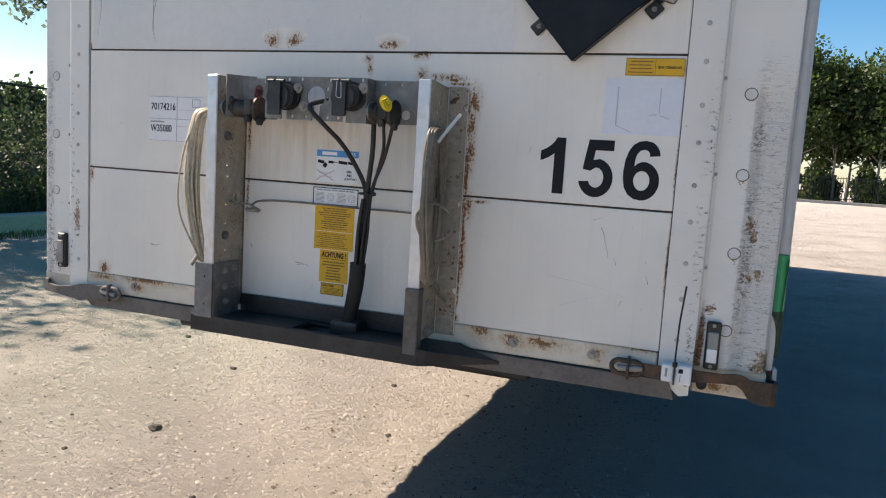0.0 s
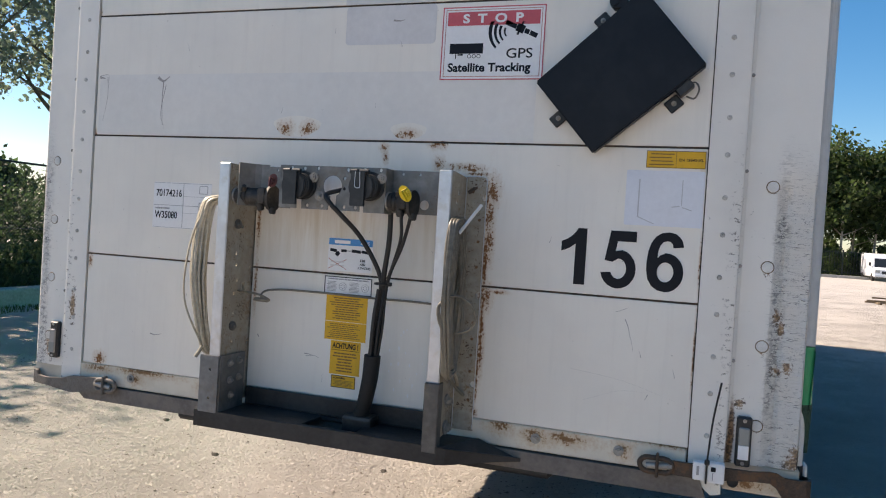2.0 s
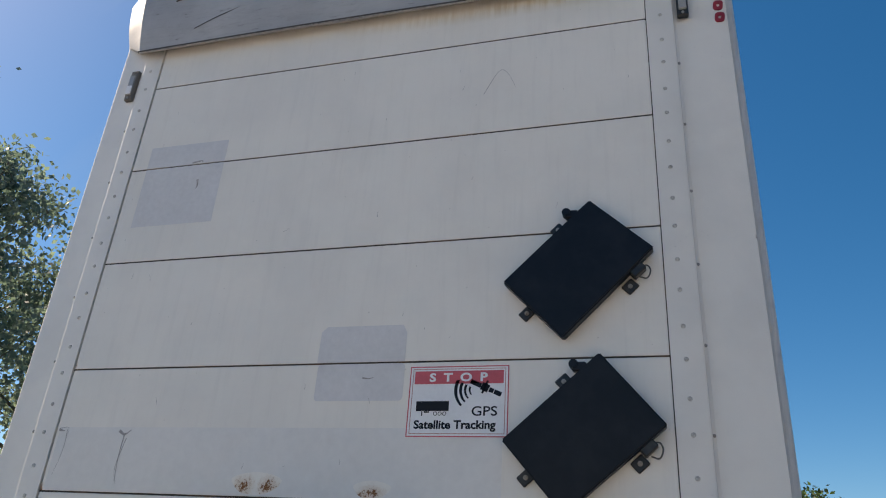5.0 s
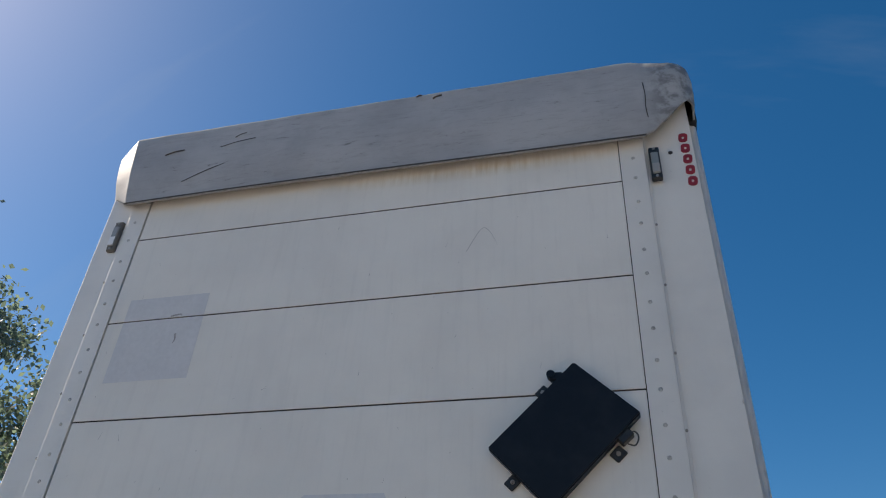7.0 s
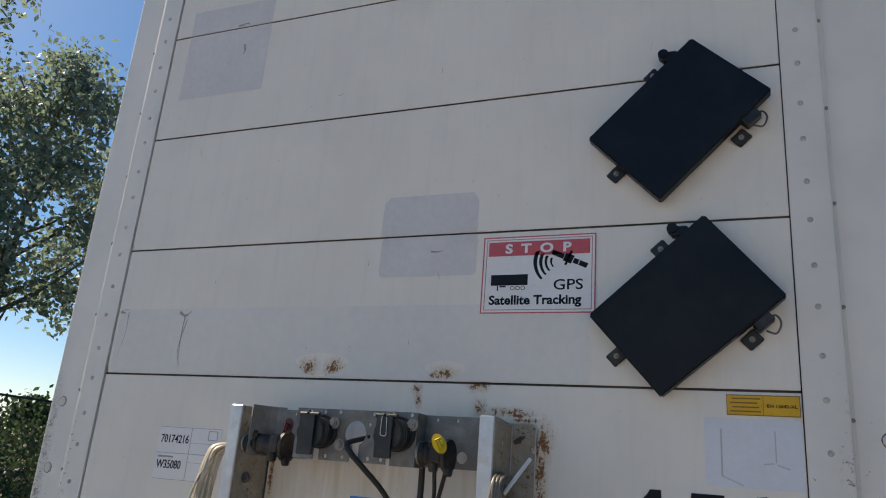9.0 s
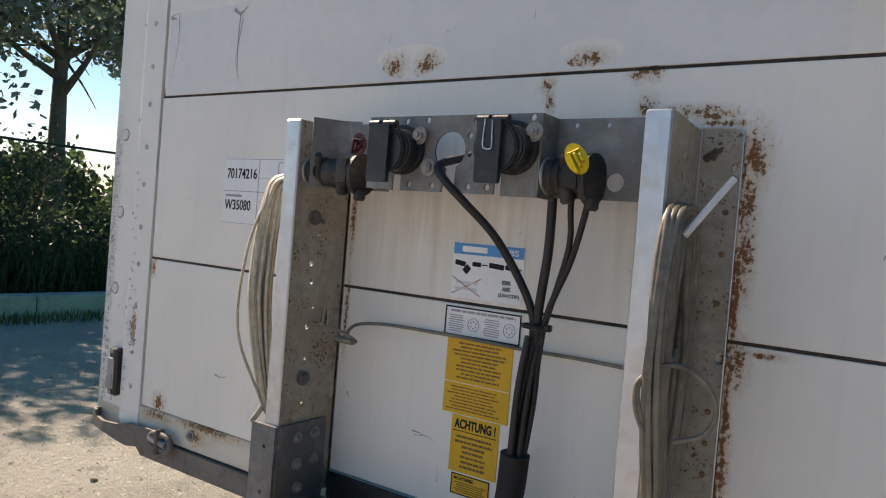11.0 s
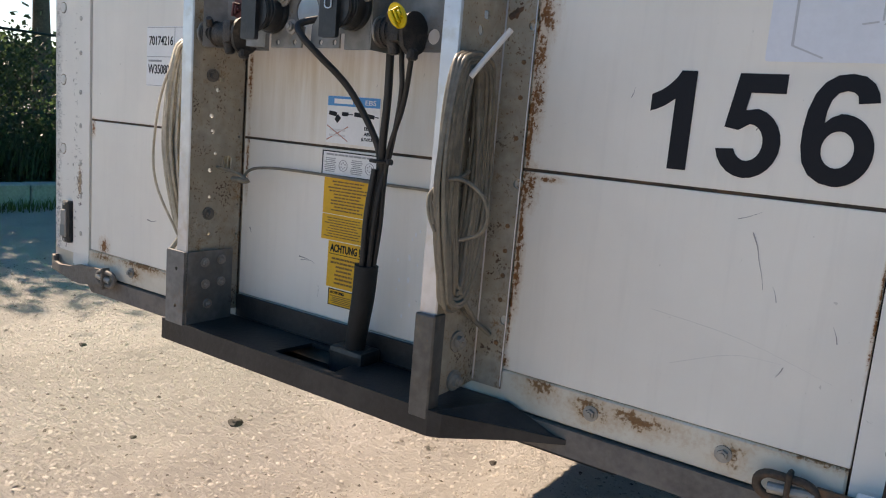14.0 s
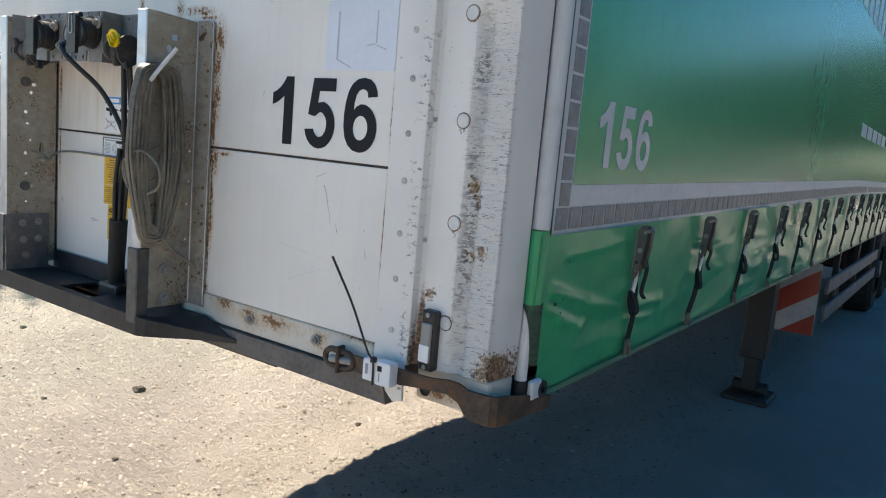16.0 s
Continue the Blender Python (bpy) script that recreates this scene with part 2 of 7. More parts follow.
    col = blend(t, calc(t, "MULTIPLY", calc(t, "MULTIPLY", rust, steps(t, mask, 0.02, 0.3)), 0.9), col, blend(t, steps(t, chip, 0.48, 0.58), (0.40, 0.22, 0.09), (0.06, 0.028, 0.014)))
    run = spots(t, [(1.069, 1.15, 0.014, 0.16), (1.066, 1.10, 0.016, 0.12), (1.232, 1.10, 0.010, 0.06)])
    stain = steps(t, calc(t, "ADD", calc(t, "MULTIPLY", run, 1.3), calc(t, "MULTIPLY", chip, 0.9)), 0.80, 1.25)
    col = blend(t, calc(t, "MULTIPLY", calc(t, "MULTIPLY", stain, steps(t, run, 0.0, 0.12)), 0.9), col, blend(t, steps(t, chip, 0.45, 0.55), (0.30, 0.14, 0.05), (0.07, 0.032, 0.016)))
    put(t, b.inputs["Base Color"], col)
    b.inputs["Roughness"].default_value = 0.45
    h = calc(t, "ADD", calc(t, "MULTIPLY", calc(t, "MULTIPLY", scrape, ridge), 1.0), calc(t, "ADD", calc(t, "MULTIPLY", broad, 0.8), calc(t, "MULTIPLY", chip, 0.12)))
    relief(t, b, h, 0.005, 0.8)
    return m


def galvanised(name, colour, rust_amount, rough=0.42, metal=0.85, mottle=0.60):
    m, t, b = mat_base(name)
    v = place_of(t)
    span, broad, grit = grain(t, v, 45, 3, 0.5), grain(t, v, 9, 5, 0.65), grain(t, v, 95, 5, 0.72)
    col = blend(t, steps(t, calc(t, "ADD", calc(t, "MULTIPLY", span, 0.5), calc(t, "MULTIPLY", broad, 0.8)), 0.38, 0.80), colour, tuple(c * mottle for c in colour))
    col = blend(t, calc(t, "MULTIPLY", steps(t, grain(t, v, 22, 4, 0.65), 0.52, 0.66), 0.35), col, tuple(c * f * (0.4 + mottle) for c, f in zip(colour, (0.62, 0.55, 0.45))))
    if rust_amount > 0:
        zone = steps(t, grain(t, v, 9.0, 4, 0.7), 0.60 - 0.22 * rust_amount, 0.74 - 0.15 * rust_amount)
        cluster = steps(t, grain(t, v, 16.0, 3, 0.6), 0.46, 0.66)
        col = blend(t, calc(t, "MULTIPLY", zone, 0.30 * rust_amount), col, (0.44, 0.36, 0.25))
        dots = calc(t, "MULTIPLY", steps(t, calc(t, "ADD", grain(t, v, 170, 3, 0.6), calc(t, "MULTIPLY", cluster, 0.095)), 0.635, 0.66), zone)
        col = blend(t, dots, col, blend(t, cluster, (0.20, 0.10, 0.045), (0.075, 0.036, 0.018)))
        clot = calc(t, "MULTIPLY", steps(t, grain(t, v, 11.0, 3, 0.6), 0.54, 0.66), steps(t, grain(t, v, 120, 5, 0.75), 0.49, 0.57))
        col = blend(t, calc(t, "MULTIPLY", clot, min(1.0, 0.8 * rust_amount)), col, blend(t, grain(t, v, 210), (0.06, 0.028, 0.014), (0.40, 0.23, 0.10)))
        put(t, b.inputs["Metallic"], calc(t, "MULTIPLY", calc(t, "SUBTRACT", 1.0, calc(t, "MAXIMUM", dots, calc(t, "MULTIPLY", zone, 0.6))), metal))
    else:
        b.inputs["Metallic"].default_value = metal
    put(t, b.inputs["Base Color"], col)
    put(t, b.inputs["Roughness"], calc(t, "ADD", rough, calc(t, "MULTIPLY", broad, 0.25)))
    relief(t, b, calc(t, "ADD", grit, broad), 0.0008, 0.5)
    return m


def sand_ground():
    m, t, b = mat_base("sandy_gravel")
    v = place_of(t)
    broad, mid, fine = grain(t, v, 0.35, 5, 0.6), grain(t, v, 2.6, 6, 0.65), grain(t, v, 110, 4, 0.7)
    clod = grain(t, v, 6.5, 9, 0.78)
    turned = t.nodes.new("ShaderNodeMapping")
    t.links.new(v, turned.inputs[0])
    turned.inputs["Rotation"].default_value = (0, 0, radians(-28))
    turned.inputs["Scale"].default_value = (1.6, 14, 1)
    tread = calc(t, "MULTIPLY", grain(t, turned.outputs[0], 3.0, 4, 0.6, 0.3), steps(t, grain(t, v, 0.7, 2), 0.42, 0.6))
    col = blend(t, steps(t, broad, 0.35, 0.68), (0.550, 0.512, 0.475), (0.49, 0.457, 0.427))
    col = blend(t, calc(t, "MULTIPLY", steps(t, mid, 0.48, 0.72), 0.5), col, (0.45, 0.422, 0.394))
    gravel = steps(t, grain(t, v, 1.1, 4, 0.6), 0.42, 0.62)
    col = blend(t, calc(t, "MULTIPLY", steps(t, fine, 0.60, 0.68), calc(t, "ADD", 0.25, calc(t, "MULTIPLY", gravel, 0.4))), col, (0.16, 0.145, 0.125))
    col = blend(t, calc(t, "MULTIPLY", steps(t, clod, 0.56, 0.72), 0.3), col, (0.29, 0.265, 0.235))
    put(t, b.inputs["Base Color"], col)
    b.inputs["Roughness"].default_value = 0.95
    b.inputs["Specular IOR Level"].default_value = 0.15
    lump = grain(t, v, 52, 6, 0.8)
    rough = calc(t, "ADD", calc(t, "MULTIPLY", lump, calc(t, "ADD", 0.55, calc(t, "MULTIPLY", gravel, 0.6))), calc(t, "ADD", calc(t, "MULTIPLY", clod, 1.4), calc(t, "MULTIPLY", tread, 2.0)))
    relief(t, b, rough, 0.042, 1.0)
    return m


def leaf_material(name, dark, light):
    m, t, b = mat_base(name)
    geo = t.nodes.new("ShaderNodeNewGeometry")
    col = blend(t, geo.outputs["Random Per Island"], dark, light)
    put(t, b.inputs["Base Color"], col)
    b.inputs["Roughness"].default_value = 0.5
    b.inputs["Specular IOR Level"].default_value = 0.35
    tr = t.nodes.new("ShaderNodeBsdfTranslucent")
    put(t, tr.inputs[0], blend(t, 1.0, col, (1.2, 1.42, 1.0), "MULTIPLY"))
    mix = t.nodes.new("ShaderNodeMixShader")
    mix.inputs[0].default_value = 0.48
    t.links.new(b.outputs[0], mix.inputs[1])
    t.links.new(tr.outputs[0], mix.inputs[2])
    out = [n for n in t.nodes if n.bl_idname == "ShaderNodeOutputMaterial"][0]
    t.links.new(mix.outputs[0], out.inputs[0])
    return m


def vinyl(name, colour, rough=0.28, dull=0.0, crease=0.0, spec=0.5):
    """Coated tarpaulin with weave, dents and grime."""
    m, t, b = mat_base(name)
    v = place_of(t)
    broad, mid = grain(t, v, 2.5, 5, 0.6), grain(t, v, 16, 5, 0.65)
    col = blend(t, calc(t, "MULTIPLY", steps(t, mid, 0.45, 0.75), 0.35), colour, tuple(c * 0.6 + 0.02 for c in colour))
    col = blend(t, calc(t, "MULTIPLY", steps(t, broad, 0.5, 0.8), 0.25 + dull), col, tuple(c * 0.7 + 0.04 for c in colour))
    scuff = grain(t, place_of(t, (10, 10, 1.2)), 14, 4, 0.6)
    col = blend(t, calc(t, "MULTIPLY", steps(t, scuff, 0.76, 0.82), 0.4), col, tuple(c * 0.35 for c in colour))
    put(t, b.inputs["Base Color"], col)
    put(t, b.inputs["Roughness"], calc(t, "ADD", rough, calc(t, "MULTIPLY", mid, 0.12)))
    b.inputs["Specular IOR Level"].default_value = spec
    height = calc(t, "ADD", broad, calc(t, "MULTIPLY", mid, 0.12))
    if crease:
        fold = calc(t, "ABSOLUTE", calc(t, "SUBTRACT", grain(t, place_of(t, (1, 0.8, 1.6)), 2.4, 2, 0.4, 0.4), 0.5))
        height = calc(t, "ADD", height, calc(t, "MULTIPLY", calc(t, "SUBTRACT", 1.0, steps(t, fold, 0.0, 0.09)), crease))
    relief(t, b, height, 0.010, 0.25 if not crease else 0.4)
    return m


def cap_sheet():
    """Weathered roof tarpaulin: grime in slanting smears, darker at its rolled corner."""
    m, t, b = mat_base("grey_white_tarpaulin")
    v = place_of(t)
    sep = t.nodes.new("ShaderNodeSeparateXYZ")
    t.links.new(v, sep.inputs[0])
    broad, mid, fine = grain(t, v, 2.5, 5, 0.6), grain(t, v, 16, 5, 0.65), grain(t, v, 130, 4, 0.7)
    turned = t.nodes.new("ShaderNodeMapping")
    t.links.new(v, turned.inputs[0])
    turned.inputs["Rotation"].default_value = (0, radians(-17), 0)
    turned.inputs["Scale"].default_value = (2.4, 3, 12)
    smear = grain(t, turned.outputs[0], 4.5, 6, 0.72, 0.5)
    col = blend(t, steps(t, broad, 0.35, 0.7), (0.46, 0.455, 0.45), (0.36, 0.355, 0.355))
    col = blend(t, calc(t, "MULTIPLY", steps(t, smear, 0.46, 0.74), 0.42), col, (0.27, 0.25, 0.245))
    col = blend(t, calc(t, "MULTIPLY", steps(t, calc(t, "ADD", smear, calc(t, "MULTIPLY", mid, 0.4)), 0.85, 0.90), 0.6), col, (0.12, 0.115, 0.11))
    corner = calc(t, "MULTIPLY", steps(t, sep.outputs[0], 1.06, 1.17), steps(t, mid, 0.40, 0.58))
    col = blend(t, calc(t, "MULTIPLY", corner, 0.75), col, (0.13, 0.125, 0.12))
    col = blend(t, calc(t, "MULTIPLY", steps(t, fine, 0.62, 0.7), 0.4), col, (0.2, 0.195, 0.19))
    put(t, b.inputs["Base Color"], col)
    b.inputs["Roughness"].default_value = 0.55
    relief(t, b, calc(t, "ADD", broad, calc(t, "MULTIPLY", mid, 0.15)), 0.010, 0.3)
    return m


def clear_lens(name, tint):
    m, t, b = mat_base(name)
    b.inputs["Base Color"].default_value = (*tint, 1)
    b.inputs["Roughness"].default_value = 0.12
    b.inputs["Coat Weight"].default_value = 0.6
    relief(t, b, cells(t, place_of(t), 160), 0.0008, 0.6)
    return m


M_PANEL, M_RAIL, M_POST = panel_paint(), rail_paint(), post_paint()
M_GAP = plain("seam_dark", (0.052, 0.041, 0.033), 0.8, 0.0, 0.7, 14, 0.0005, 0.3, (0.17, 0.085, 0.04), 0.6)
M_GALV = galvanised("galvanised_steel", (0.30, 0.295, 0.28), 0.25, 0.5, 0.45)
M_GALV_RUST = galvanised("galvanised_speckled_rust", (0.46, 0.43, 0.365), 1.15, 0.55, 0.2)
M_ALU = galvanised("bright_aluminium", (0.66, 0.68, 0.72), 0.08, 0.26, 0.75, 0.84)
M_GUARD = galvanised("dull_guard_rail", (0.21, 0.215, 0.225), 0.0, 0.5, 0.5)
M_STEEL_DARK = galvanised("dark_greased_steel", (0.17, 0.165, 0.16), 0.5, 0.45, 0.7)
M_CLEAT = galvanised("grey_worn_steel", (0.25, 0.25, 0.25), 0.3, 0.45, 0.5)
M_BASE = plain("black_sooty_steel", (0.015, 0.016, 0.019), 0.5, 0.0, 0.7, 14, 0.002, 0.5, (0.050, 0.046, 0.042), 0.5)
M_BEAM = plain("dusty_dark_beam", (0.165, 0.145, 0.13), 0.75, 0.0, 0.4, 14, 0.001, 0.3, (0.21, 0.18, 0.15), 0.7)
M_CHASSIS = plain("chassis_black", (0.02, 0.02, 0.022), 0.6, 0.0, 0.4, 8, 0.001)
M_RUSTBAR = plain("rusty_brown_bar", (0.085, 0.06, 0.045), 0.7, 0.2, 0.6, 40, 0.001, 0.4, (0.19, 0.09, 0.04), 0.7)
M_GREYBAR = plain("grimy_grey_bar", (0.17, 0.155, 0.14), 0.65, 0.2, 0.5, 40, 0.001, 0.4, (0.10, 0.085, 0.07), 0.7)
M_BUCKLE = galvanised("worn_buckle_steel", (0.17, 0.17, 0.155), 0.5, 0.5, 0.35)
M_BLACK_PL = plain("black_plastic", (0.016, 0.017, 0.019), 0.42, 0.0, 0.4, 40, 0.0006, 0.5, (0.06, 0.056, 0.05), 0.5)
# the paler blotch colour here imitates gloss reflections on the box lids
M_BOX = plain("black_powder_coat", (0.0045, 0.0055, 0.009), 0.42, 0.0, 0.3, 12, 0.0004, 0.3, (0.014, 0.016, 0.019), 0.5)
M_CABLE = plain("black_cable", (0.014, 0.014, 0.015), 0.5, 0.0, 0.4, 60, 0.0004)
M_SLEEVE = plain("black_sleeve", (0.011, 0.0115, 0.012), 0.75, 0.0, 0.5, 70, 0.001)
M_ROPE = plain("clear_coated_wire", (0.43, 0.39, 0.31), 0.42, 0.0, 0.5, 12, 0.0006, 0.5, (0.22, 0.19, 0.15), 0.7)
M_ROPE_OLD = plain("grey_coated_wire", (0.20, 0.172, 0.13), 0.45, 0.0, 0.6, 10, 0.0006, 0.5, (0.13, 0.11, 0.09), 0.7)
M_YELLOW = plain("yellow_plastic", (0.78, 0.55, 0.01), 0.4, 0.0, 0.15, 40, 0.0005)
M_RED = plain("faded_red_plastic", (0.10, 0.028, 0.032), 0.5, 0.0, 0.4, 50, 0.0005)
M_BOLT = galvanised("bolt_zinc", (0.48, 0.46, 0.43), 0.5, 0.45, 0.6)
M_BOLT_RUST = plain("rusty_bolt", (0.22, 0.12, 0.06), 0.8, 0.0, 0.7, 120, 0.001)
M_RIM = plain("rust_stained_rim", (0.13, 0.085, 0.05), 0.7, 0.0, 0.8, 60, 0.0006, 0.3, (0.36, 0.28, 0.19), 0.7)
M_RIVET_OLD = plain("dulled_rivet", (0.50, 0.48, 0.44), 0.5, 0.0, 0.7, 40, 0.0006, 0.5, (0.24, 0.21, 0.17), 0.6)
M_RIVET = plain("painted_rivet", (0.66, 0.65, 0.62), 0.45, 0.0, 0.2, 60, 0.0004)
M_STK_WHITE = plain("sticker_white", (0.80, 0.80, 0.80), 0.35, 0.0, 0.06, 20, 0.0)
M_STK_PAPER = plain("paper_film", (0.72, 0.745, 0.80), 0.3, 0.0, 0.06, 14, 0.0006)
M_STK_YELLOW = plain("sticker_amber", (0.74, 0.40, 0.012), 0.4, 0.0, 0.12, 25, 0.0)
M_MARK_RED = plain("maker_red", (0.33, 0.022, 0.03), 0.4, 0.0, 0.12, 25, 0.0)
M_STK_RED = plain("sticker_faded_red", (0.60, 0.10, 0.12), 0.4, 0.0, 0.12, 25, 0.0)
M_STK_BLUE = plain("sticker_blue", (0.03, 0.27, 0.60), 0.4, 0.0, 0.1, 25, 0.0)
M_INK = plain("black_ink", (0.010, 0.011, 0.016), 0.5, 0.0, 0.1, 25, 0.0, 0.2)
M_INK_GREY = plain("grey_ink", (0.33, 0.33, 0.34), 0.5, 0.0, 0.1, 25, 0.0)
M_PENCIL = plain("pale_grey_ink", (0.50, 0.51, 0.54), 0.5, 0.0, 0.1, 25, 0.0)
M_INK_BROWN = plain("worn_dark_ink", (0.20, 0.10, 0.02), 0.5, 0.0, 0.3, 60, 0.0)
M_INK_PALE = plain("pale_red_ink", (0.50, 0.22, 0.18), 0.5, 0.0, 0.3, 60, 0.0)
M_RESIDUE = plain("sticker_residue", (0.66, 0.65, 0.645), 0.5, 0.0, 0.10, 9, 0.0)
M_RESIDUE_PALE = plain("faded_paint_field", (0.745, 0.725, 0.69), 0.42, 0.0, 0.07, 6, 0.0)
M_SCUFF = plain("dark_scuff", (0.33, 0.31, 0.295), 0.7, 0.0, 0.6, 150, 0.0)
M_SCRATCH = plain("faint_scratch", (0.52, 0.50, 0.47), 0.6, 0.0, 0.4, 150, 0.0)
M_CAP = cap_sheet()
M_GRIME_SHADE = plain("grime_and_hem_shade", (0.06, 0.052, 0.046), 0.7, 0.0, 0.6, 40, 0.001)
M_GREEN = vinyl("green_curtain_vinyl", (0.012, 0.36, 0.165), 0.16, 0.0, 0.0, 0.42)
M_GREEN_LOW = vinyl("green_valance_vinyl", (0.014, 0.36, 0.155), 0.24, 0.0, 0.16, 0.38)
M_FRAYED = plain("frayed_grey_green", (0.055, 0.10, 0.07), 0.85, 0.0, 0.8, 60, 0.004, 0.3, (0.02, 0.028, 0.024), 0.8)
M_HEM = vinyl("pale_green_hem", (0.05, 0.21, 0.12), 0.45, 0.3)
M_CURT_WHITE = vinyl("white_curtain_print", (0.62, 0.63, 0.63), 0.35)
M_TAPE = plain("grey_reflective_tape", (0.24, 0.235, 0.23), 0.45, 0.0, 0.5, 60, 0.001)
M_WHITE_PAINT = plain("white_painted_metal", (0.72, 0.71, 0.69), 0.4, 0.0, 0.15, 20, 0.0006, 0.5, (0.45, 0.42, 0.38), 0.3)
M_LENS = clear_lens("clear_lamp_lens", (0.24, 0.26, 0.25))
M_LENS_DIM = clear_lens("dull_lamp_lens", (0.34, 0.33, 0.31))
M_SAND = sand_ground()
def stone_mix():
    """Pebbles of many greys and beiges."""
    m, t, b = mat_base("mixed_pebbles")
    geo = t.nodes.new("ShaderNodeNewGeometry")
    col = blend(t, geo.outputs["Random Per Island"], (0.26, 0.235, 0.205), (0.46, 0.42, 0.375))
    put(t, b.inputs["Base Color"], blend(t, calc(t, "MULTIPLY", grain(t, place_of(t), 180, 3), 0.3), col, (0.18, 0.165, 0.15)))
    b.inputs["Roughness"].default_value = 0.9
    return m


M_PEBBLES = stone_mix()
M_STONE_DARK = plain("dark_stone", (0.12, 0.105, 0.09), 0.9, 0.0, 0.6, 30, 0.001, 0.3)
M_CONC = plain("weathered_concrete", (0.34, 0.34, 0.325), 0.9, 0.0, 0.35, 5, 0.002, 0.3, (0.20, 0.20, 0.18), 0.5)
M_BARK = plain("grey_poplar_bark", (0.13, 0.115, 0.095), 0.9, 0.0, 0.6, 6, 0.01, 0.2, (0.07, 0.062, 0.05), 0.6)
M_BARK_PALE = plain("pale_birch_bark", (0.34, 0.31, 0.26), 0.9, 0.0, 0.5, 3, 0.01, 0.2, (0.14, 0.13, 0.11), 0.6)
# poplar colours are lightened and blued to carry the haze over the crowns
M_LEAF = leaf_material("poplar_leaf", (0.105, 0.132, 0.128), (0.235, 0.265, 0.245))
M_LEAF_BUSH = leaf_material("bush_leaf", (0.022, 0.038, 0.024), (0.075, 0.105, 0.060))
M_LEAF_FAR = leaf_material("far_leaf", (0.020, 0.036, 0.014), (0.085, 0.120, 0.042))
M_GRASS = leaf_material("dry_grass", (0.050, 0.075, 0.022), (0.15, 0.16, 0.06))
M_FENCE = plain("dark_green_fence", (0.018, 0.028, 0.024), 0.5, 0.3, 0.3, 20, 0.0)
M_WIRE = plain("fence_wire", (0.16, 0.18, 0.17), 0.5, 0.4, 0.2, 20, 0.0)
M_SIGN_GREEN = plain("pale_green_sign", (0.20, 0.48, 0.27), 0.5, 0.0, 0.2, 8, 0.0)
M_WOOD = plain("weathered_timber", (0.20, 0.155, 0.11), 0.9, 0.0, 0.6, 8, 0.003, 0.2)
M_VAN = plain("van_white_paint", (0.72, 0.74, 0.77), 0.25, 0.0, 0.05, 3, 0.0)
M_GLASS_DARK = plain("dark_windscreen", (0.02, 0.025, 0.03), 0.08, 0.0, 0.1, 3, 0.0)
M_RUBBER = plain("tyre_rubber", (0.022, 0.022, 0.023), 0.8, 0.0, 0.5, 12, 0.002, 0.3, (0.06, 0.055, 0.05), 0.5)
M_RED_STRIPE = plain("red_reflective", (0.36, 0.035, 0.018), 0.35, 0.0, 0.2, 20, 0.0)
M_WHITE_STRIPE = plain("white_reflective", (0.40, 0.40, 0.40), 0.35, 0.0, 0.2, 20, 0.0)

# ---------------------------------------------------------------- mesh helpers
V = Vector


def thing(name, loc, label, category, group="", kind=""):
    ob = new(name)
    ob.empty_display_size = 0.05
    ob.location = loc
    return tagged(ob, label, category, group, kind)


def to_mesh(name, bm, material, smooth=None):
    me = bpy.data.meshes.new(name)
    bmesh.ops.recalc_face_normals(bm, faces=bm.faces)
    bm.to_mesh(me)
    bm.free()
    me.materials.append(material)
    if smooth is not None:
        me.polygons.foreach_set("use_smooth", [True] * len(me.polygons))
        me.set_sharp_from_angle(angle=radians(smooth))
    return me


def adopt(ob, parent):
    ob.parent = parent
    if parent.parent is None:
        ob.matrix_parent_inverse = Matrix.Translation(-parent.location)
    return ob


def part(name, bm, material, parent, label="", smooth=None):
    """One mesh object, built in world coordinates, under a thing or under a part."""
    ob = adopt(new(name, to_mesh(name, bm, material, smooth)), parent)
    return tagged(ob, label) if label else ob


def lone(name, bm, material, label, category, kind="", smooth=None, group=""):
    return tagged(new(name, to_mesh(name, bm, material, smooth)), label, category, group, kind)


def piece(name, me, m, parent):
    ob = adopt(new(name, me), parent)
    ob.matrix_basis = m
    return ob


def absorb(bm, other, m=None):
    if m is not None:
        bmesh.ops.transform(other, matrix=m, verts=other.verts)
    me = bpy.data.meshes.new("tmp")
    other.to_mesh(me)
    other.free()
    bm.from_mesh(me)
    bpy.data.meshes.remove(me)
    return bm


def box(a, b, bevel=0.0, bm=None, seg=1, m=None):
    """A box between two corners, its edges rounded."""
    one = bmesh.new()
    bmesh.ops.create_cube(one, size=1)
    lo, hi = [min(p, q) for p, q in zip(a, b)], [max(p, q) for p, q in zip(a, b)]
    for v in one.verts:
        v.co = [lo[i] + (v.co[i] + 0.5) * (hi[i] - lo[i]) for i in range(3)]
    if bevel:
        bmesh.ops.bevel(one, geom=one.edges[:], offset=bevel, segments=seg, affect="EDGES", profile=0.6)
    return absorb(bm if bm else bmesh.new(), one, m)


def cyl(p, q, r, r2=None, n=16, bm=None, bevel=0.0):
    """A round bar or cone from p to q."""
    p, q = V(p), V(q)
    one = bmesh.new()
    bmesh.ops.create_cone(one, cap_ends=True, segments=n, radius1=r, radius2=r if r2 is None else r2, depth=(q - p).length)
    if bevel:
        rims = [e for e in one.edges if any(len(f.verts) > 4 for f in e.link_faces)]
        bmesh.ops.bevel(one, geom=rims, offset=bevel, segments=2, affect="EDGES")
    turn = (q - p).to_track_quat("Z", "Y").to_matrix().to_4x4()
    return absorb(bm if bm else bmesh.new(), one, Matrix.Translation((p + q) / 2) @ turn)


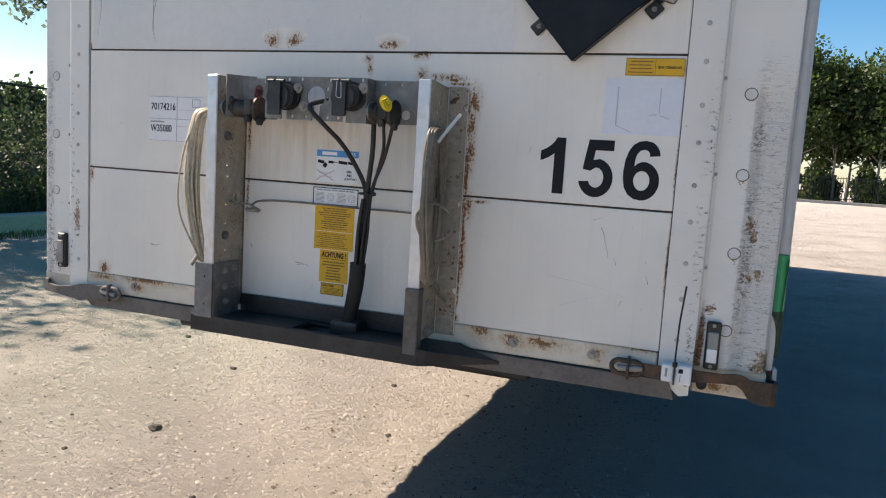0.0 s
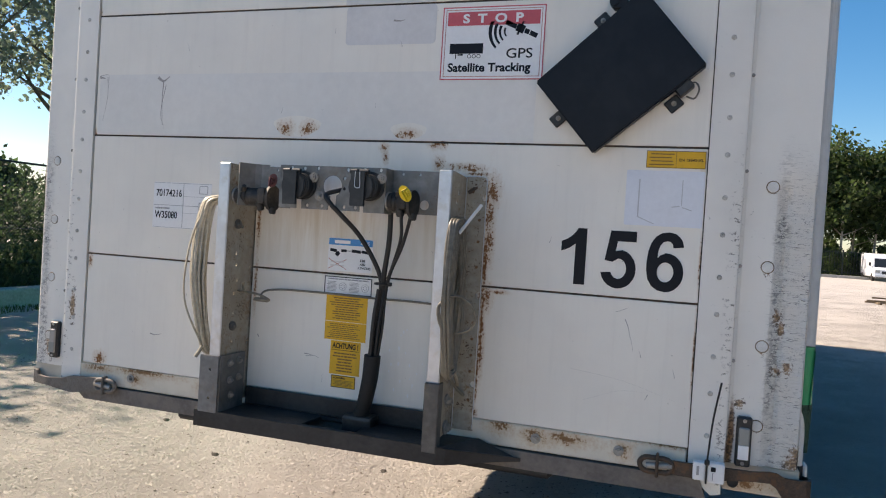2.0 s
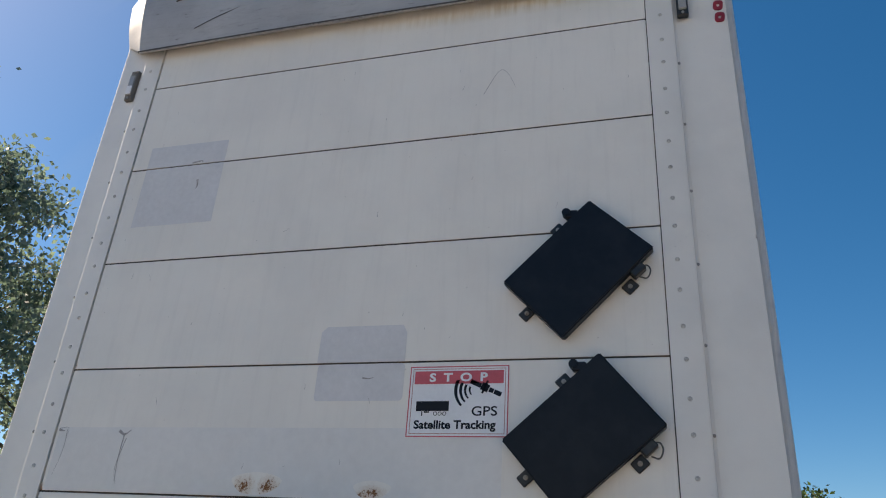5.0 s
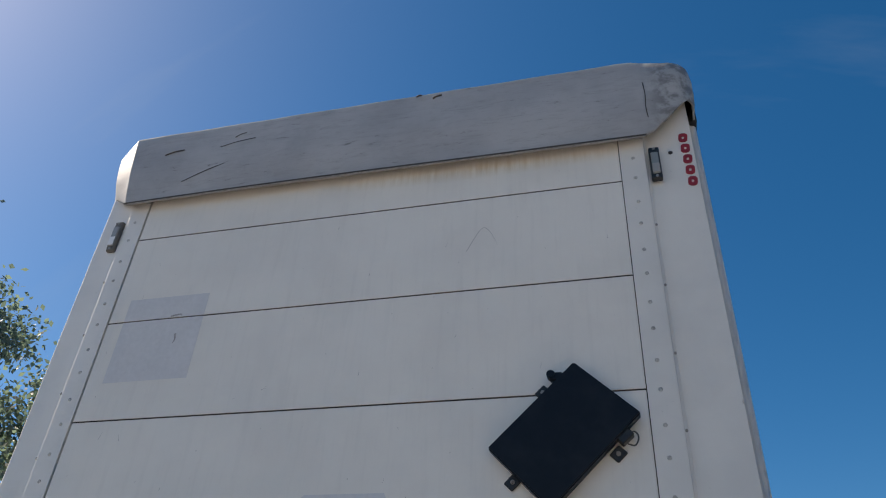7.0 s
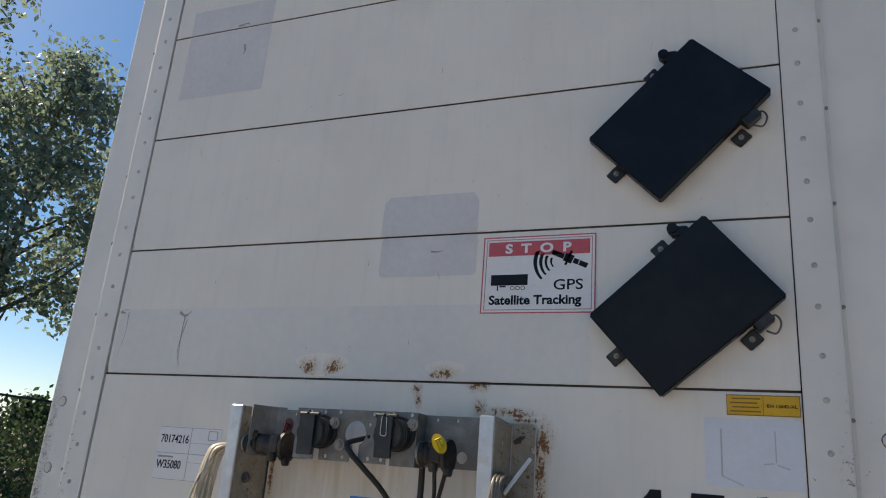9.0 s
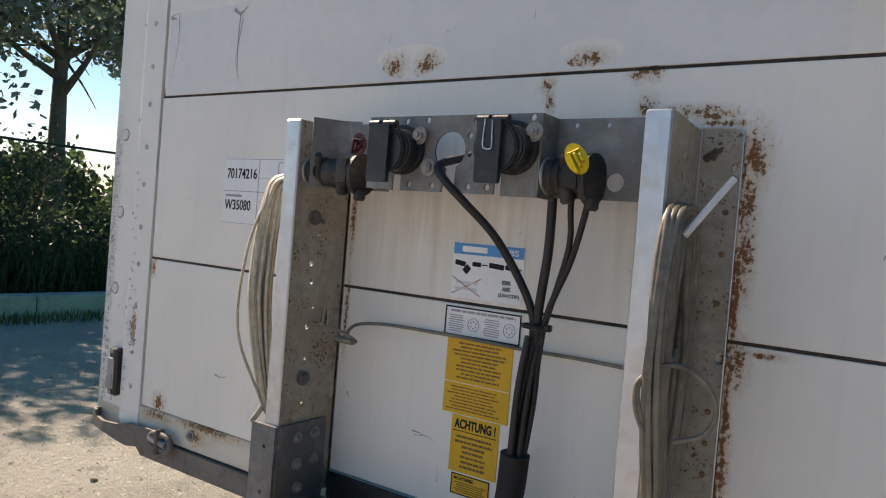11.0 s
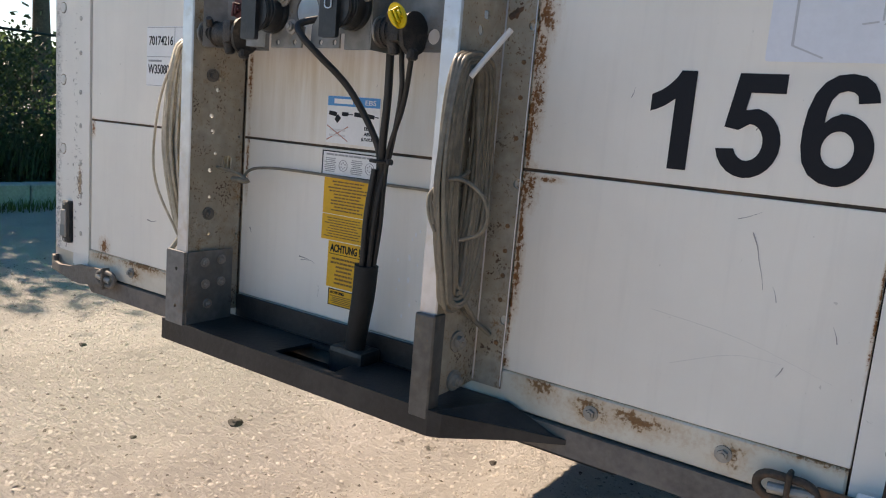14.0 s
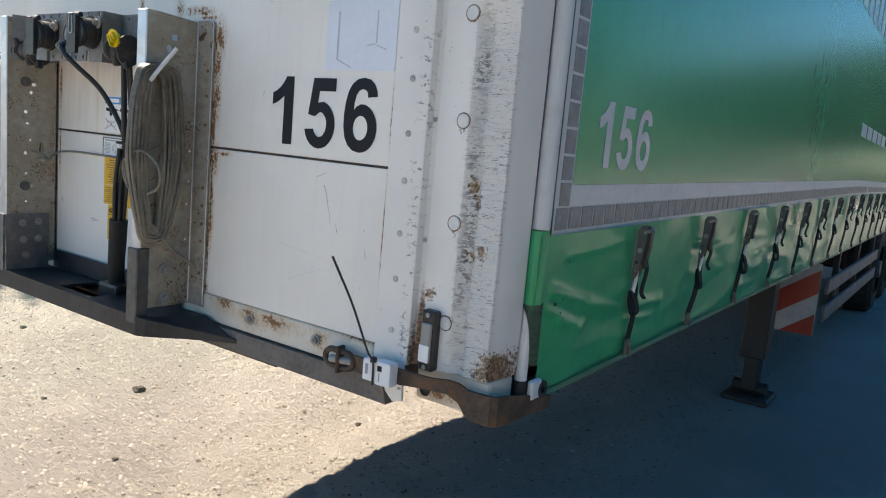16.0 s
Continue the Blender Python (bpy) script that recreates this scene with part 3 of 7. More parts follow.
def curve_points(points, per=8):
    """A smooth line through the points."""
    P = [V(p) for p in points]
    P = [P[0] * 2 - P[1]] + P + [P[-1] * 2 - P[-2]]
    out = []
    for i in range(1, len(P) - 2):
        a, b, c, d = P[i - 1:i + 3]
        for k in range(per):
            u = k / per
            out.append(0.5 * (2 * b + (c - a) * u + (2 * a - 5 * b + 4 * c - d) * u * u + (3 * b - a - 3 * c + d) * u ** 3))
    return out + [P[-2]]


def tube(points, r, n=8, bm=None, per=8, taper=None, raw=False):
    """A round cord along a smooth line; taper: the radius at its far end."""
    P = [V(p) for p in points] if raw else curve_points(points, per)
    verts, faces, side = [], [], None
    for i, p in enumerate(P):
        way = (P[min(i + 1, len(P) - 1)] - P[max(i - 1, 0)]).normalized()
        if side is None:
            side = way.orthogonal().normalized()
        side = (side - way * side.dot(way)).normalized()
        up = way.cross(side)
        rr = r if taper is None else r + (taper - r) * i / (len(P) - 1)
        verts += [p + (side * math.cos(2 * math.pi * k / n) + up * math.sin(2 * math.pi * k / n)) * rr for k in range(n)]
    for i in range(len(P) - 1):
        faces += [(i * n + k, i * n + (k + 1) % n, (i + 1) * n + (k + 1) % n, (i + 1) * n + k) for k in range(n)]
    faces += [tuple(range(n))[::-1], tuple(range((len(P) - 1) * n, len(P) * n))]
    bm = bm if bm else bmesh.new()
    vs = [bm.verts.new(v) for v in verts]
    for f in faces:
        bm.faces.new([vs[k] for k in f])
    return bm


def ring(cx, cz, r, n=12):
    return [(cx + r * math.cos(2 * math.pi * k / n), cz + r * math.sin(2 * math.pi * k / n)) for k in range(n)]


def plate(outline, thick, holes=(), m=None, bm=None):
    """A flat sheet with real holes: outline and holes in (x, z), its face at y = 0 and its back at y = thick."""
    one = bmesh.new()
    for loop in (outline, *holes):
        vs = [one.verts.new((x, 0, z)) for x, z in loop]
        for a, b in zip(vs, vs[1:] + vs[:1]):
            one.edges.new((a, b))
    bmesh.ops.triangle_fill(one, use_beauty=True, use_dissolve=False, edges=one.edges[:], normal=(0, -1, 0))
    grown = bmesh.ops.extrude_face_region(one, geom=one.faces[:])["geom"]
    bmesh.ops.translate(one, vec=(0, thick, 0), verts=[g for g in grown if isinstance(g, bmesh.types.BMVert)])
    return absorb(bm if bm else bmesh.new(), one, m)


def rect(x0, x1, z0, z1, r=0.0, n=4):
    if not r:
        return [(x0, z0), (x1, z0), (x1, z1), (x0, z1)]
    out = []
    for cx, cz, a in ((x1 - r, z0 + r, -90), (x1 - r, z1 - r, 0), (x0 + r, z1 - r, 90), (x0 + r, z0 + r, 180)):
        out += [(cx + r * math.cos(radians(a + 90 * k / n)), cz + r * math.sin(radians(a + 90 * k / n))) for k in range(n + 1)]
    return out


def extrude_path(path, z0, z1, bm=None, cuts=1):
    """A wall along a line of (x, y) points, closed or open, between two heights."""
    bm = bm if bm else bmesh.new()
    rows = [[bm.verts.new((x, y, z0 + (z1 - z0) * k / cuts)) for x, y in path] for k in range(cuts + 1)]
    for a, b in zip(rows, rows[1:]):
        for i in range(len(path) - 1):
            bm.faces.new((a[i], a[i + 1], b[i + 1], b[i]))
    return bm


def lettering(text, x0, x1, z0, z1, bold=0.0, thick=0.0006):
    """Letters of the built-in font fitted into a field of the x-z plane, standing at y = 0."""
    cu = bpy.data.curves.new("letters", "FONT")
    cu.body, cu.size, cu.extrude, cu.offset = text, 1.0, 0.02, bold
    cu.resolution_u = 4
    ob = bpy.data.objects.new("letters", cu)
    scene.collection.objects.link(ob)
    deps = bpy.context.evaluated_depsgraph_get()
    me = bpy.data.meshes.new_from_object(ob.evaluated_get(deps))
    bpy.data.objects.remove(ob)
    bm = bmesh.new()
    bm.from_mesh(me)
    bpy.data.meshes.remove(me)
    xs, ys = [v.co.x for v in bm.verts], [v.co.y for v in bm.verts]
    ax, bx, ay, by = min(xs), max(xs), min(ys), max(ys)
    for v in bm.verts:
        u, w, d = (v.co.x - ax) / (bx - ax), (v.co.y - ay) / (by - ay), v.co.z
        v.co = (x0 + u * (x1 - x0), -thick if d > 0 else 0.0, z0 + w * (z1 - z0))
    return bm


def moved(bm, x=0.0, y=0.0, z=0.0, m=None):
    bmesh.ops.transform(bm, matrix=m if m is not None else Matrix.Translation((x, y, z)), verts=bm.verts)
    return bm


def from_arrays(name, verts, faces, material, smooth=False):
    me = bpy.data.meshes.new(name)
    n, k = len(faces), len(faces[0])
    me.vertices.add(len(verts))
    me.vertices.foreach_set("co", np.asarray(verts, dtype=np.float32).ravel())
    me.loops.add(n * k)
    me.loops.foreach_set("vertex_index", np.asarray(faces, dtype=np.int32).ravel())
    me.polygons.add(n)
    me.polygons.foreach_set("loop_start", np.arange(0, n * k, k, dtype=np.int32))
    me.update(calc_edges=True)
    me.validate()
    me.materials.append(material)
    if smooth:
        me.polygons.foreach_set("use_smooth", [True] * n)
    return me


# ---------------------------------------------------------------- ground
def ground_height(x, y):
    near = max(0.0, 1 - max(abs(x + 2.5) - 5.5, 0) / 3) * max(0.0, 1 - max(abs(y - 4.5) - 5, 0) / 3)
    h = 0.018 * noise.noise((x * 0.9, y * 0.9, 0)) + 0.010 * noise.noise((x * 4, y * 4, 3)) + 0.008 * noise.noise((x * 11, y * 13, 7))
    fine = 0.013 * noise.noise((x * 21, y * 24, 11)) + 0.011 * abs(noise.noise((x * 43 + 3 * y, y * 37, 13)))
    h += fine * (0.6 + 0.8 * max(0.0, noise.noise((x * 1.7, y * 1.7, 17)) + 0.2))
    rut = math.exp(-((x + 0.62 - 0.12 * (y - 2)) / 0.14) ** 2) * 0.012 * (1 + math.sin(y * 26 + 8 * x))
    return near * (h - rut * max(0.0, 1 - abs(y - 2.2) / 2.5))


def build_ground():
    xs = np.concatenate([[-2500, -900, -300, -120, -60, -30, -16], np.arange(-11, -4, 0.14), np.arange(-4, -3.2, 0.05), np.arange(-3.2, 1.4, 0.021), np.arange(1.4, 3.0, 0.05), [3.5, 5, 8, 14, 30, 60, 120, 300, 900, 2500]])
    ys = np.concatenate([[-2500, -900, -300, -100, -40, -15, -6, -3, -1.5, -0.5], np.arange(0, 3.0, 0.021), np.arange(3.0, 6, 0.05), np.arange(6, 15, 0.16), [17, 22, 30, 45, 60, 90, 150, 300, 900, 2500]])
    verts = [(x, y, ground_height(x, y)) for y in ys for x in xs]
    nx = len(xs)
    faces = [(j * nx + i, j * nx + i + 1, (j + 1) * nx + i + 1, (j + 1) * nx + i) for j in range(len(ys) - 1) for i in range(nx - 1)]
    ob = new("ground", from_arrays("ground", verts, faces, M_SAND, True))
    tagged(ob, "bright dry sandy gravel yard with ruts and pebbles", "ground", kind="structure")


def pebble_cloud(name, count, x0, x1, y0, y1, size, material, label, seed):
    rnd = random.Random(seed)
    base = [(1, 0, 0), (0.3, 0.95, 0), (-0.8, 0.6, 0), (-0.8, -0.6, 0), (0.3, -0.95, 0), (0.1, 0.05, 0.8)]
    verts, faces = [], []
    for _ in range(count):
        x, y = rnd.uniform(x0, x1), y0 + (y1 - y0) * rnd.random() ** 1.3
        s, a, f, h = size * rnd.choice((0.5, 0.6, 0.8, 1, 1.5)) * rnd.uniform(0.7, 1.2), rnd.uniform(0, 6.3), rnd.uniform(0.5, 1.0), rnd.uniform(0.3, 0.75)
        z, k = ground_height(x, y), len(verts)
        for bx, by, bz in base:
            bx, by = bx * s * rnd.uniform(0.75, 1.2), by * s * f * rnd.uniform(0.75, 1.2)
            verts.append((x + bx * math.cos(a) - by * math.sin(a), y + bx * math.sin(a) + by * math.cos(a), z - 0.15 * s + bz * s * h + 0.15 * s * (bz > 0)))
        faces += [(k + i, k + (i + 1) % 5, k + 5) for i in range(5)]
    tagged(new(name, from_arrays(name, verts, faces, material)), label, "gravel", kind="stuff")


def stone(x, y, s, seed):
    bm = bmesh.new()
    bmesh.ops.create_icosphere(bm, subdivisions=2, radius=s)
    noise.seed_set(seed)
    for v in bm.verts:
        v.co *= 1 + 0.5 * noise.noise(v.co * (1.2 / s))
        v.co.z *= 0.62
    moved(bm, x, y, ground_height(x, y) + s * 0.35)
    lone("stone", bm, M_STONE_DARK, "dark rough stone lying on the sandy gravel", "stone", smooth=25, group="stones on the yard")


build_ground()
for spec in ((-1.71, 1.185, 0.033, 3), (-2.05, 2.35, 0.022, 4), (-0.55, 1.75, 0.018, 5), (-2.9, 2.9, 0.022, 6), (-1.0, 0.62, 0.014, 7), (-3.3, 1.3, 0.02, 8), (-0.9, 2.6, 0.02, 9), (-1.9, 0.75, 0.014, 11)):
    stone(*spec)


# ---------------------------------------------------------------- plants
def leaf_cards(centres, spread, per, size, seed, droop=0.0):
    """Many small leaf blades round the given centres, as vertex and face arrays."""
    rng = np.random.default_rng(seed)
    c = np.repeat(np.asarray(centres), per, axis=0)
    n = len(c)
    p = c + rng.normal(0, 1, (n, 3)) * spread
    u = rng.normal(0, 1, (n, 3))
    u /= np.linalg.norm(u, axis=1)[:, None]
    w = np.cross(u, rng.normal(0, 1, (n, 3)))
    w /= np.linalg.norm(w, axis=1)[:, None]
    s = size * rng.uniform(0.6, 1.35, (n, 1))
    u, w = u * s, w * s * 0.62
    verts = np.stack([p - u, p - 0.15 * u + w, p + u, p - 0.15 * u - w], axis=1).reshape(-1, 3)
    return verts, np.arange(n * 4).reshape(-1, 4)


def tree(name, x, y, height, low, spread, leaves, leaf_size, seed, lean=(0, 0), bark=None, label="", leaf=None, trunk_r=0.2, group="", limbs=22):
    rnd = random.Random(seed)
    top = thing(name, (x, y, 0), label, "tree", group)
    trunk = curve_points([(x, y, -0.05), (x + lean[0] * 0.25 + rnd.uniform(-.1, .1), y + lean[1] * 0.25, height * 0.22), (x + lean[0] * 0.6, y + lean[1] * 0.6 + rnd.uniform(-.15, .15), height * 0.5),
                          (x + lean[0], y + lean[1], height * 0.93)], 8)
    bm = tube(trunk, trunk_r, 9, raw=True, taper=trunk_r * 0.12)
    centres = []
    for k in range(limbs):
        f = (k + rnd.uniform(0, 1)) / limbs
        h = low + (height * 0.9 - low) * f
        at = trunk[min(len(trunk) - 1, int(h / (height * 0.93) * (len(trunk) - 1)))]
        a = k * 2.4 + rnd.uniform(-.5, .5)
        reach = spread * (0.55 + 0.6 * math.sin(math.pi * min(1, 0.25 + f * 0.72))) * rnd.uniform(0.75, 1.1)
        rise = rnd.uniform(0.5, 1.1) * reach * 0.9
        tip = at + V((math.cos(a) * reach, math.sin(a) * reach, rise))
        mid = at + V((math.cos(a) * reach * 0.5, math.sin(a) * reach * 0.5, rise * 0.42))
        r = trunk_r * (0.42 - 0.28 * f)
        tube([at, mid, tip], r, 6, bm, 5, taper=0.012)
        for q in range(6):
            u = rnd.uniform(0.35, 1.08)
            p = at.lerp(mid, u * 2) if u < 0.5 else mid.lerp(tip, u * 2 - 1)
            centres.append(p + V((rnd.gauss(0, .32), rnd.gauss(0, .32), rnd.gauss(0.0, .35))) * (spread / 2.2))
            if q % 2 == 0:
                tube([p, p.lerp(centres[-1], 0.5) + V((0, 0, 0.05)), centres[-1]], max(0.012, r * 0.35), 4, bm, 3, taper=0.006)
    for k in range(12):
        centres.append(trunk[-1] + V((rnd.gauss(0, .35), rnd.gauss(0, .35), rnd.uniform(-1.3, 0.5))) * (spread / 2.2))
    part("trunk", bm, bark or M_BARK, top, smooth=60)
    per = max(3, leaves // len(centres))
    verts, faces = leaf_cards(centres, np.array([0.36, 0.36, 0.30]) * (spread / 2.0), per, leaf_size, seed)
    quads = verts.reshape(-1, 4, 3)
    keep = quads[:, :, 2].mean(axis=1) > low - 0.55 + 0.5 * np.sin(quads[:, 0, 1] * 2.1 + seed) * np.cos(quads[:, 0, 0] * 1.7)
    verts = quads[keep].reshape(-1, 3)
    faces = np.arange(len(verts)).reshape(-1, 4)
    adopt(new("crown", from_arrays("crown", verts, faces, leaf or M_LEAF)), top)
    return top


def bush(x, y, width, height, leaves, seed, material=None, size=0.05, label="", depth=0.7):
    rnd = random.Random(seed)
    top = thing("bush", (x, y, 0), label or "dense dark green bush behind the fence", "bush", "bushes along the fence")
    bm, centres = bmesh.new(), []
    for k in range(9):
        a = rnd.uniform(0, 6.3)
        tip = V((x + math.cos(a) * depth * rnd.uniform(.2, .9), y + math.sin(a) * width * rnd.uniform(.2, 1), height * rnd.uniform(0.55, 0.95)))
        tube([(x + rnd.uniform(-.1, .1), y + rnd.uniform(-.15, .15), -0.03), (x, y, height * 0.3), tip], 0.025, 5, bm, 4, taper=0.006)
    for k in range(60):
        f = rnd.random()
        w = math.sqrt(max(0.05, 1 - (f - 0.25) ** 2 / 0.62))
        centres.append((x + rnd.uniform(-1, 1) * depth * w, y + rnd.uniform(-1, 1) * width * w, height * f))
    part("stem", bm, M_BARK, top)
    verts, faces = leaf_cards(centres, np.array([0.2, 0.22, 0.2]), max(4, leaves // 60), size, seed)
    verts[:, 2] = np.maximum(verts[:, 2], 0.01)
    adopt(new("foliage", from_arrays("foliage", verts, faces, material or M_LEAF_BUSH)), top)


def grass_strip(name, x0, x1, y0, y1, count, tall, seed, label, material=None, width=0.012):
    rng = np.random.default_rng(seed)
    p = np.stack([rng.uniform(x0, x1, count), rng.uniform(y0, y1, count), np.zeros(count)], axis=1)
    h = tall * rng.uniform(0.45, 1.0, count) * (0.75 + 0.25 * np.sin(p[:, 1] * 1.7 + 2 * np.sin(p[:, 1] * 0.6)))
    a = rng.uniform(0, 6.3, count)
    w = np.stack([np.cos(a), np.sin(a), np.zeros(count)], axis=1) * width
    bend = rng.normal(0, 0.22, (count, 3)) * h[:, None]
    bend[:, 2] = 0
    mid = p + bend * 0.35 + np.stack([0 * h, 0 * h, h * 0.6], axis=1)
    tip = p + bend + np.stack([0 * h, 0 * h, h], axis=1)
    verts = np.stack([p - w, p + w, mid + w * 0.8, tip, mid - w * 0.8], axis=1).reshape(-1, 3)
    faces = np.arange(count * 5).reshape(-1, 5)
    tagged(new(name, from_arrays(name, verts, faces, material or M_GRASS)), label, "grass", kind="stuff")


LEFT_TREES = [(-14.0, 6.55, 10.4, 5.0, 2.0, 13000, 11, (0.1, -0.2), 0.25), (-14.3, 8.85, 11.2, 5.0, 1.7, 11000, 12, (0.3, 0.5), 0.17), (-14.2, 12.3, 10.2, 5.0, 1.5, 9500, 13, (0.2, 0.2), 0.16),
              (-14.1, 3.5, 7.7, 3.6, 2.3, 13000, 16, (0.1, 0.1), 0.2), (-14.0, 0.5, 7.5, 3.6, 2.3, 12000, 17, (0.1, 0.1), 0.19), (-14.2, -2.6, 7.5, 3.6, 2.3, 11000, 18, (0.1, 0.1), 0.19),
              (-14.2, 15.2, 10.5, 4.6, 2.0, 8000, 15, (0.1, 0.1), 0.19)]
for x, y, h, low, sp, lv, sd, lean, tr in LEFT_TREES:
    tree("poplar_tree", x, y, h, low, sp, lv, 0.080, sd, lean, None, "tall leafy poplar tree with a dark slender trunk", None, tr, "poplars behind the fence")
for k in range(13):
    rb = random.Random(100 + k)
    bush(-12.9 + rb.uniform(-.4, .4), -2.0 + 1.5 * k + rb.uniform(-.3, .3), 0.95, (1.85, 2.3, 1.7, 2.1)[k % 4] + rb.uniform(-.2, .25), 2600, 200 + k)
for k in range(6):
    rb = random.Random(300 + k)
    bush(-16.5 + rb.uniform(-.6, .6), 0.5 + 3.2 * k + rb.uniform(-.5, .5), 1.7, 2.35 + rb.uniform(-.4, .4), 5200, 320 + k, None, 0.10, "tall bush standing behind the trees", 1.2)
grass_strip("weeds", -11.4, -9.75, -6, 19, 9000, 1.25, 41, "tall dark grass and weeds along the fence", M_LEAF_BUSH, 0.010)
_r = np.random.default_rng(43)
_c = np.stack([_r.uniform(-11.35, -9.9, 1300), _r.uniform(-6, 19, 1300), np.zeros(1300)], axis=1)
_c[:, 2] = _r.uniform(0.05, 1.0, 1300) * (0.95 + 0.25 * np.sin(_c[:, 1] * 1.3)) * np.clip((-9.7 - _c[:, 0]) * 1.6, 0.25, 1.25)
_v, _f = leaf_cards(_c, np.array([0.13, 0.16, 0.12]), 34, 0.042, 44)
_v[:, 2] = np.maximum(_v[:, 2], 0.01)
tagged(new("undergrowth", from_arrays("undergrowth", _v, _f, M_LEAF_BUSH)), "dense dark undergrowth between kerb and fence", "undergrowth", kind="stuff")
grass_strip("grass", -9.3, -8.75, -6, 19, 5000, 0.16, 42, "short tufts of grass along the concrete kerb", M_GRASS, 0.006)
FAR = [(7.3, 76, 14.6, 5.6, 3.6), (10.9, 77, 13.0, 4.6, 3.3), (14.5, 76, 12.3, 5.2, 3.2), (17.8, 78, 11.9, 4.6, 3.2), (21.6, 77, 11.2, 5.0, 3.2), (25.6, 78, 10.8, 4.6, 3.2), (29.8, 78, 10.4, 4.4, 3.3), (3.2, 77, 13, 4.8, 3.3),
       (9.4, 81, 13.2, 4.2, 3.4), (13.0, 82, 12.8, 4.6, 3.4), (16.6, 82, 12.2, 4.2, 3.4), (20.8, 82, 11.6, 4.2, 3.4)]
for k, (x, y, h, low, sp) in enumerate(FAR):
    tree("roadside_tree", x, y, h, low, sp, 5200, 0.22, 500 + k, (0.2, 0.1), M_BARK_PALE, "full green roadside tree with a pale trunk", M_LEAF_FAR, 0.16, "trees behind the far railings", 16)
# out-of-view trees, added only to darken the reflection in the right curtain
for k in range(9):
    rb = random.Random(600 + k)
    x = 13.5 + 1.0 * math.sin(k * 1.7)
    tree("reflection_tree", x, -14 + 4.4 * k, 5.6 + rb.uniform(-1.0, 1.0), 0.5, 2.6, 4200, 0.24, 620 + k, (0.1, 0.1), M_BARK, "unseen broad tree added for the green curtain to reflect", M_LEAF_FAR, 0.2, "trees at the edge of the yard", 16)
for k in range(16):
    rb = random.Random(700 + k)
    bush(4 + 2.3 * k + rb.uniform(-.5, .5), 73.2 + 1.5 * (k % 2), 1.9, 2.5 + rb.uniform(-.4, .6), 1900, 720 + k, M_LEAF_FAR, 0.16, "green bush behind the far railings", 0.8)

for k in range(9):
    rb = random.Random(760 + k)
    bush(8 + 3.4 * k + rb.uniform(-.6, .6), 87.0, 2.4, 3.9 + rb.uniform(-.6, .8), 1500, 780 + k, M_LEAF_FAR, 0.22, "tall dark shrub behind the far trees", 1.0)

# ---------------------------------------------------------------- kerbs and fences
bm = bmesh.new()
for k in range(14):
    box((-9.68, -8 + 2.0 * k, -0.05), (-9.36, -8 + 2.0 * k + 1.985, 0.30), 0.02, bm)
lone("concrete_kerb", bm, M_CONC, "low weathered grey concrete kerb blocks along the yard", "kerb", "structure")
bm = bmesh.new()
for k in range(16):
    box((-4 + 2.5 * k, 70.2, -0.05), (-4 + 2.5 * k + 2.48, 70.5, 0.25), 0.02, bm)
lone("far_kerb", bm, M_CONC, "pale concrete kerb in front of the far railings", "kerb", "structure")


def wire_fence():
    top = thing("chain_link_fence", (-11.5, 5, 0), "dark green chain-link fence with a top rail", "fence")
    for k in range(9):
        y = -5.0 + 3.0 * k
        part("post", cyl((-11.5, y, -0.05), (-11.5, y, 2.5), 0.03, n=10), M_FENCE, top)
    part("rail", cyl((-11.5, -6, 2.47), (-11.5, 20, 2.52), 0.022, n=8), M_FENCE, top)
    part("lower_rail", cyl((-11.5, -6, 1.2), (-11.5, 20, 1.22), 0.012, n=6), M_FENCE, top)
    part("brace_post", cyl((-11.45, 6.95, 0.0), (-11.45, 7.3, 3.15), 0.04, n=10), M_FENCE, top, "leaning dark post taller than the fence")
    verts, faces, step, z0, z1 = [], [], 0.075, 0.9, 2.47
    for s in (1, -1):
        for k in range(int(17 / step)):
            y = 2 - (z1 - z0) * (s > 0) + k * step
            a, b = V((-11.47, y, z0)), V((-11.47, y + s * (z1 - z0), z1))
            if s < 0:
                a, b = V((-11.468, y + (z1 - z0), z0)), V((-11.468, y, z1))
            i, w = len(verts), 0.0022
            for p in (a, b):
                verts += [p + V((0, w, 0)), p + V((0, -w, 0)), p + V((w * 1.6, 0, 0))]
            faces += [(i + q, i + (q + 1) % 3, i + 3 + (q + 1) % 3, i + 3 + q) for q in range(3)]
    ob = adopt(new("mesh", from_arrays("mesh", verts, faces, M_WIRE)), top)
    tagged(ob, "diamond wire mesh", kind="stuff")
    part("sign", box((-11.46, 6.68, 2.16), (-11.44, 7.14, 2.42), 0.004), M_SIGN_GREEN, top, "faded green sign board")


wire_fence()


def far_railings():
    top = thing("railing_fence", (13, 71.5, 0), "black steel railings at the far edge of the yard", "fence")
    for z in (0.45, 2.25):
        part("rail", box((-4, 71.48, z), (38, 71.53, z + 0.06), 0.01), M_FENCE, top)
    post = to_mesh("post", box((-0.07, -0.07, 0), (0.07, 0.07, 2.5), 0.01), M_FENCE)
    for k in range(24):
        piece("post", post, Matrix.Translation((-4 + 1.8 * k, 71.5, 0)), top)
    bar = to_mesh("bar", box((-0.02, -0.02, 0.3), (0.02, 0.02, 2.4)), M_FENCE)
    for k in range(190):
        piece("bar", bar, Matrix.Translation((-4 + 0.22 * k, 71.56, 0)), top)


far_railings()

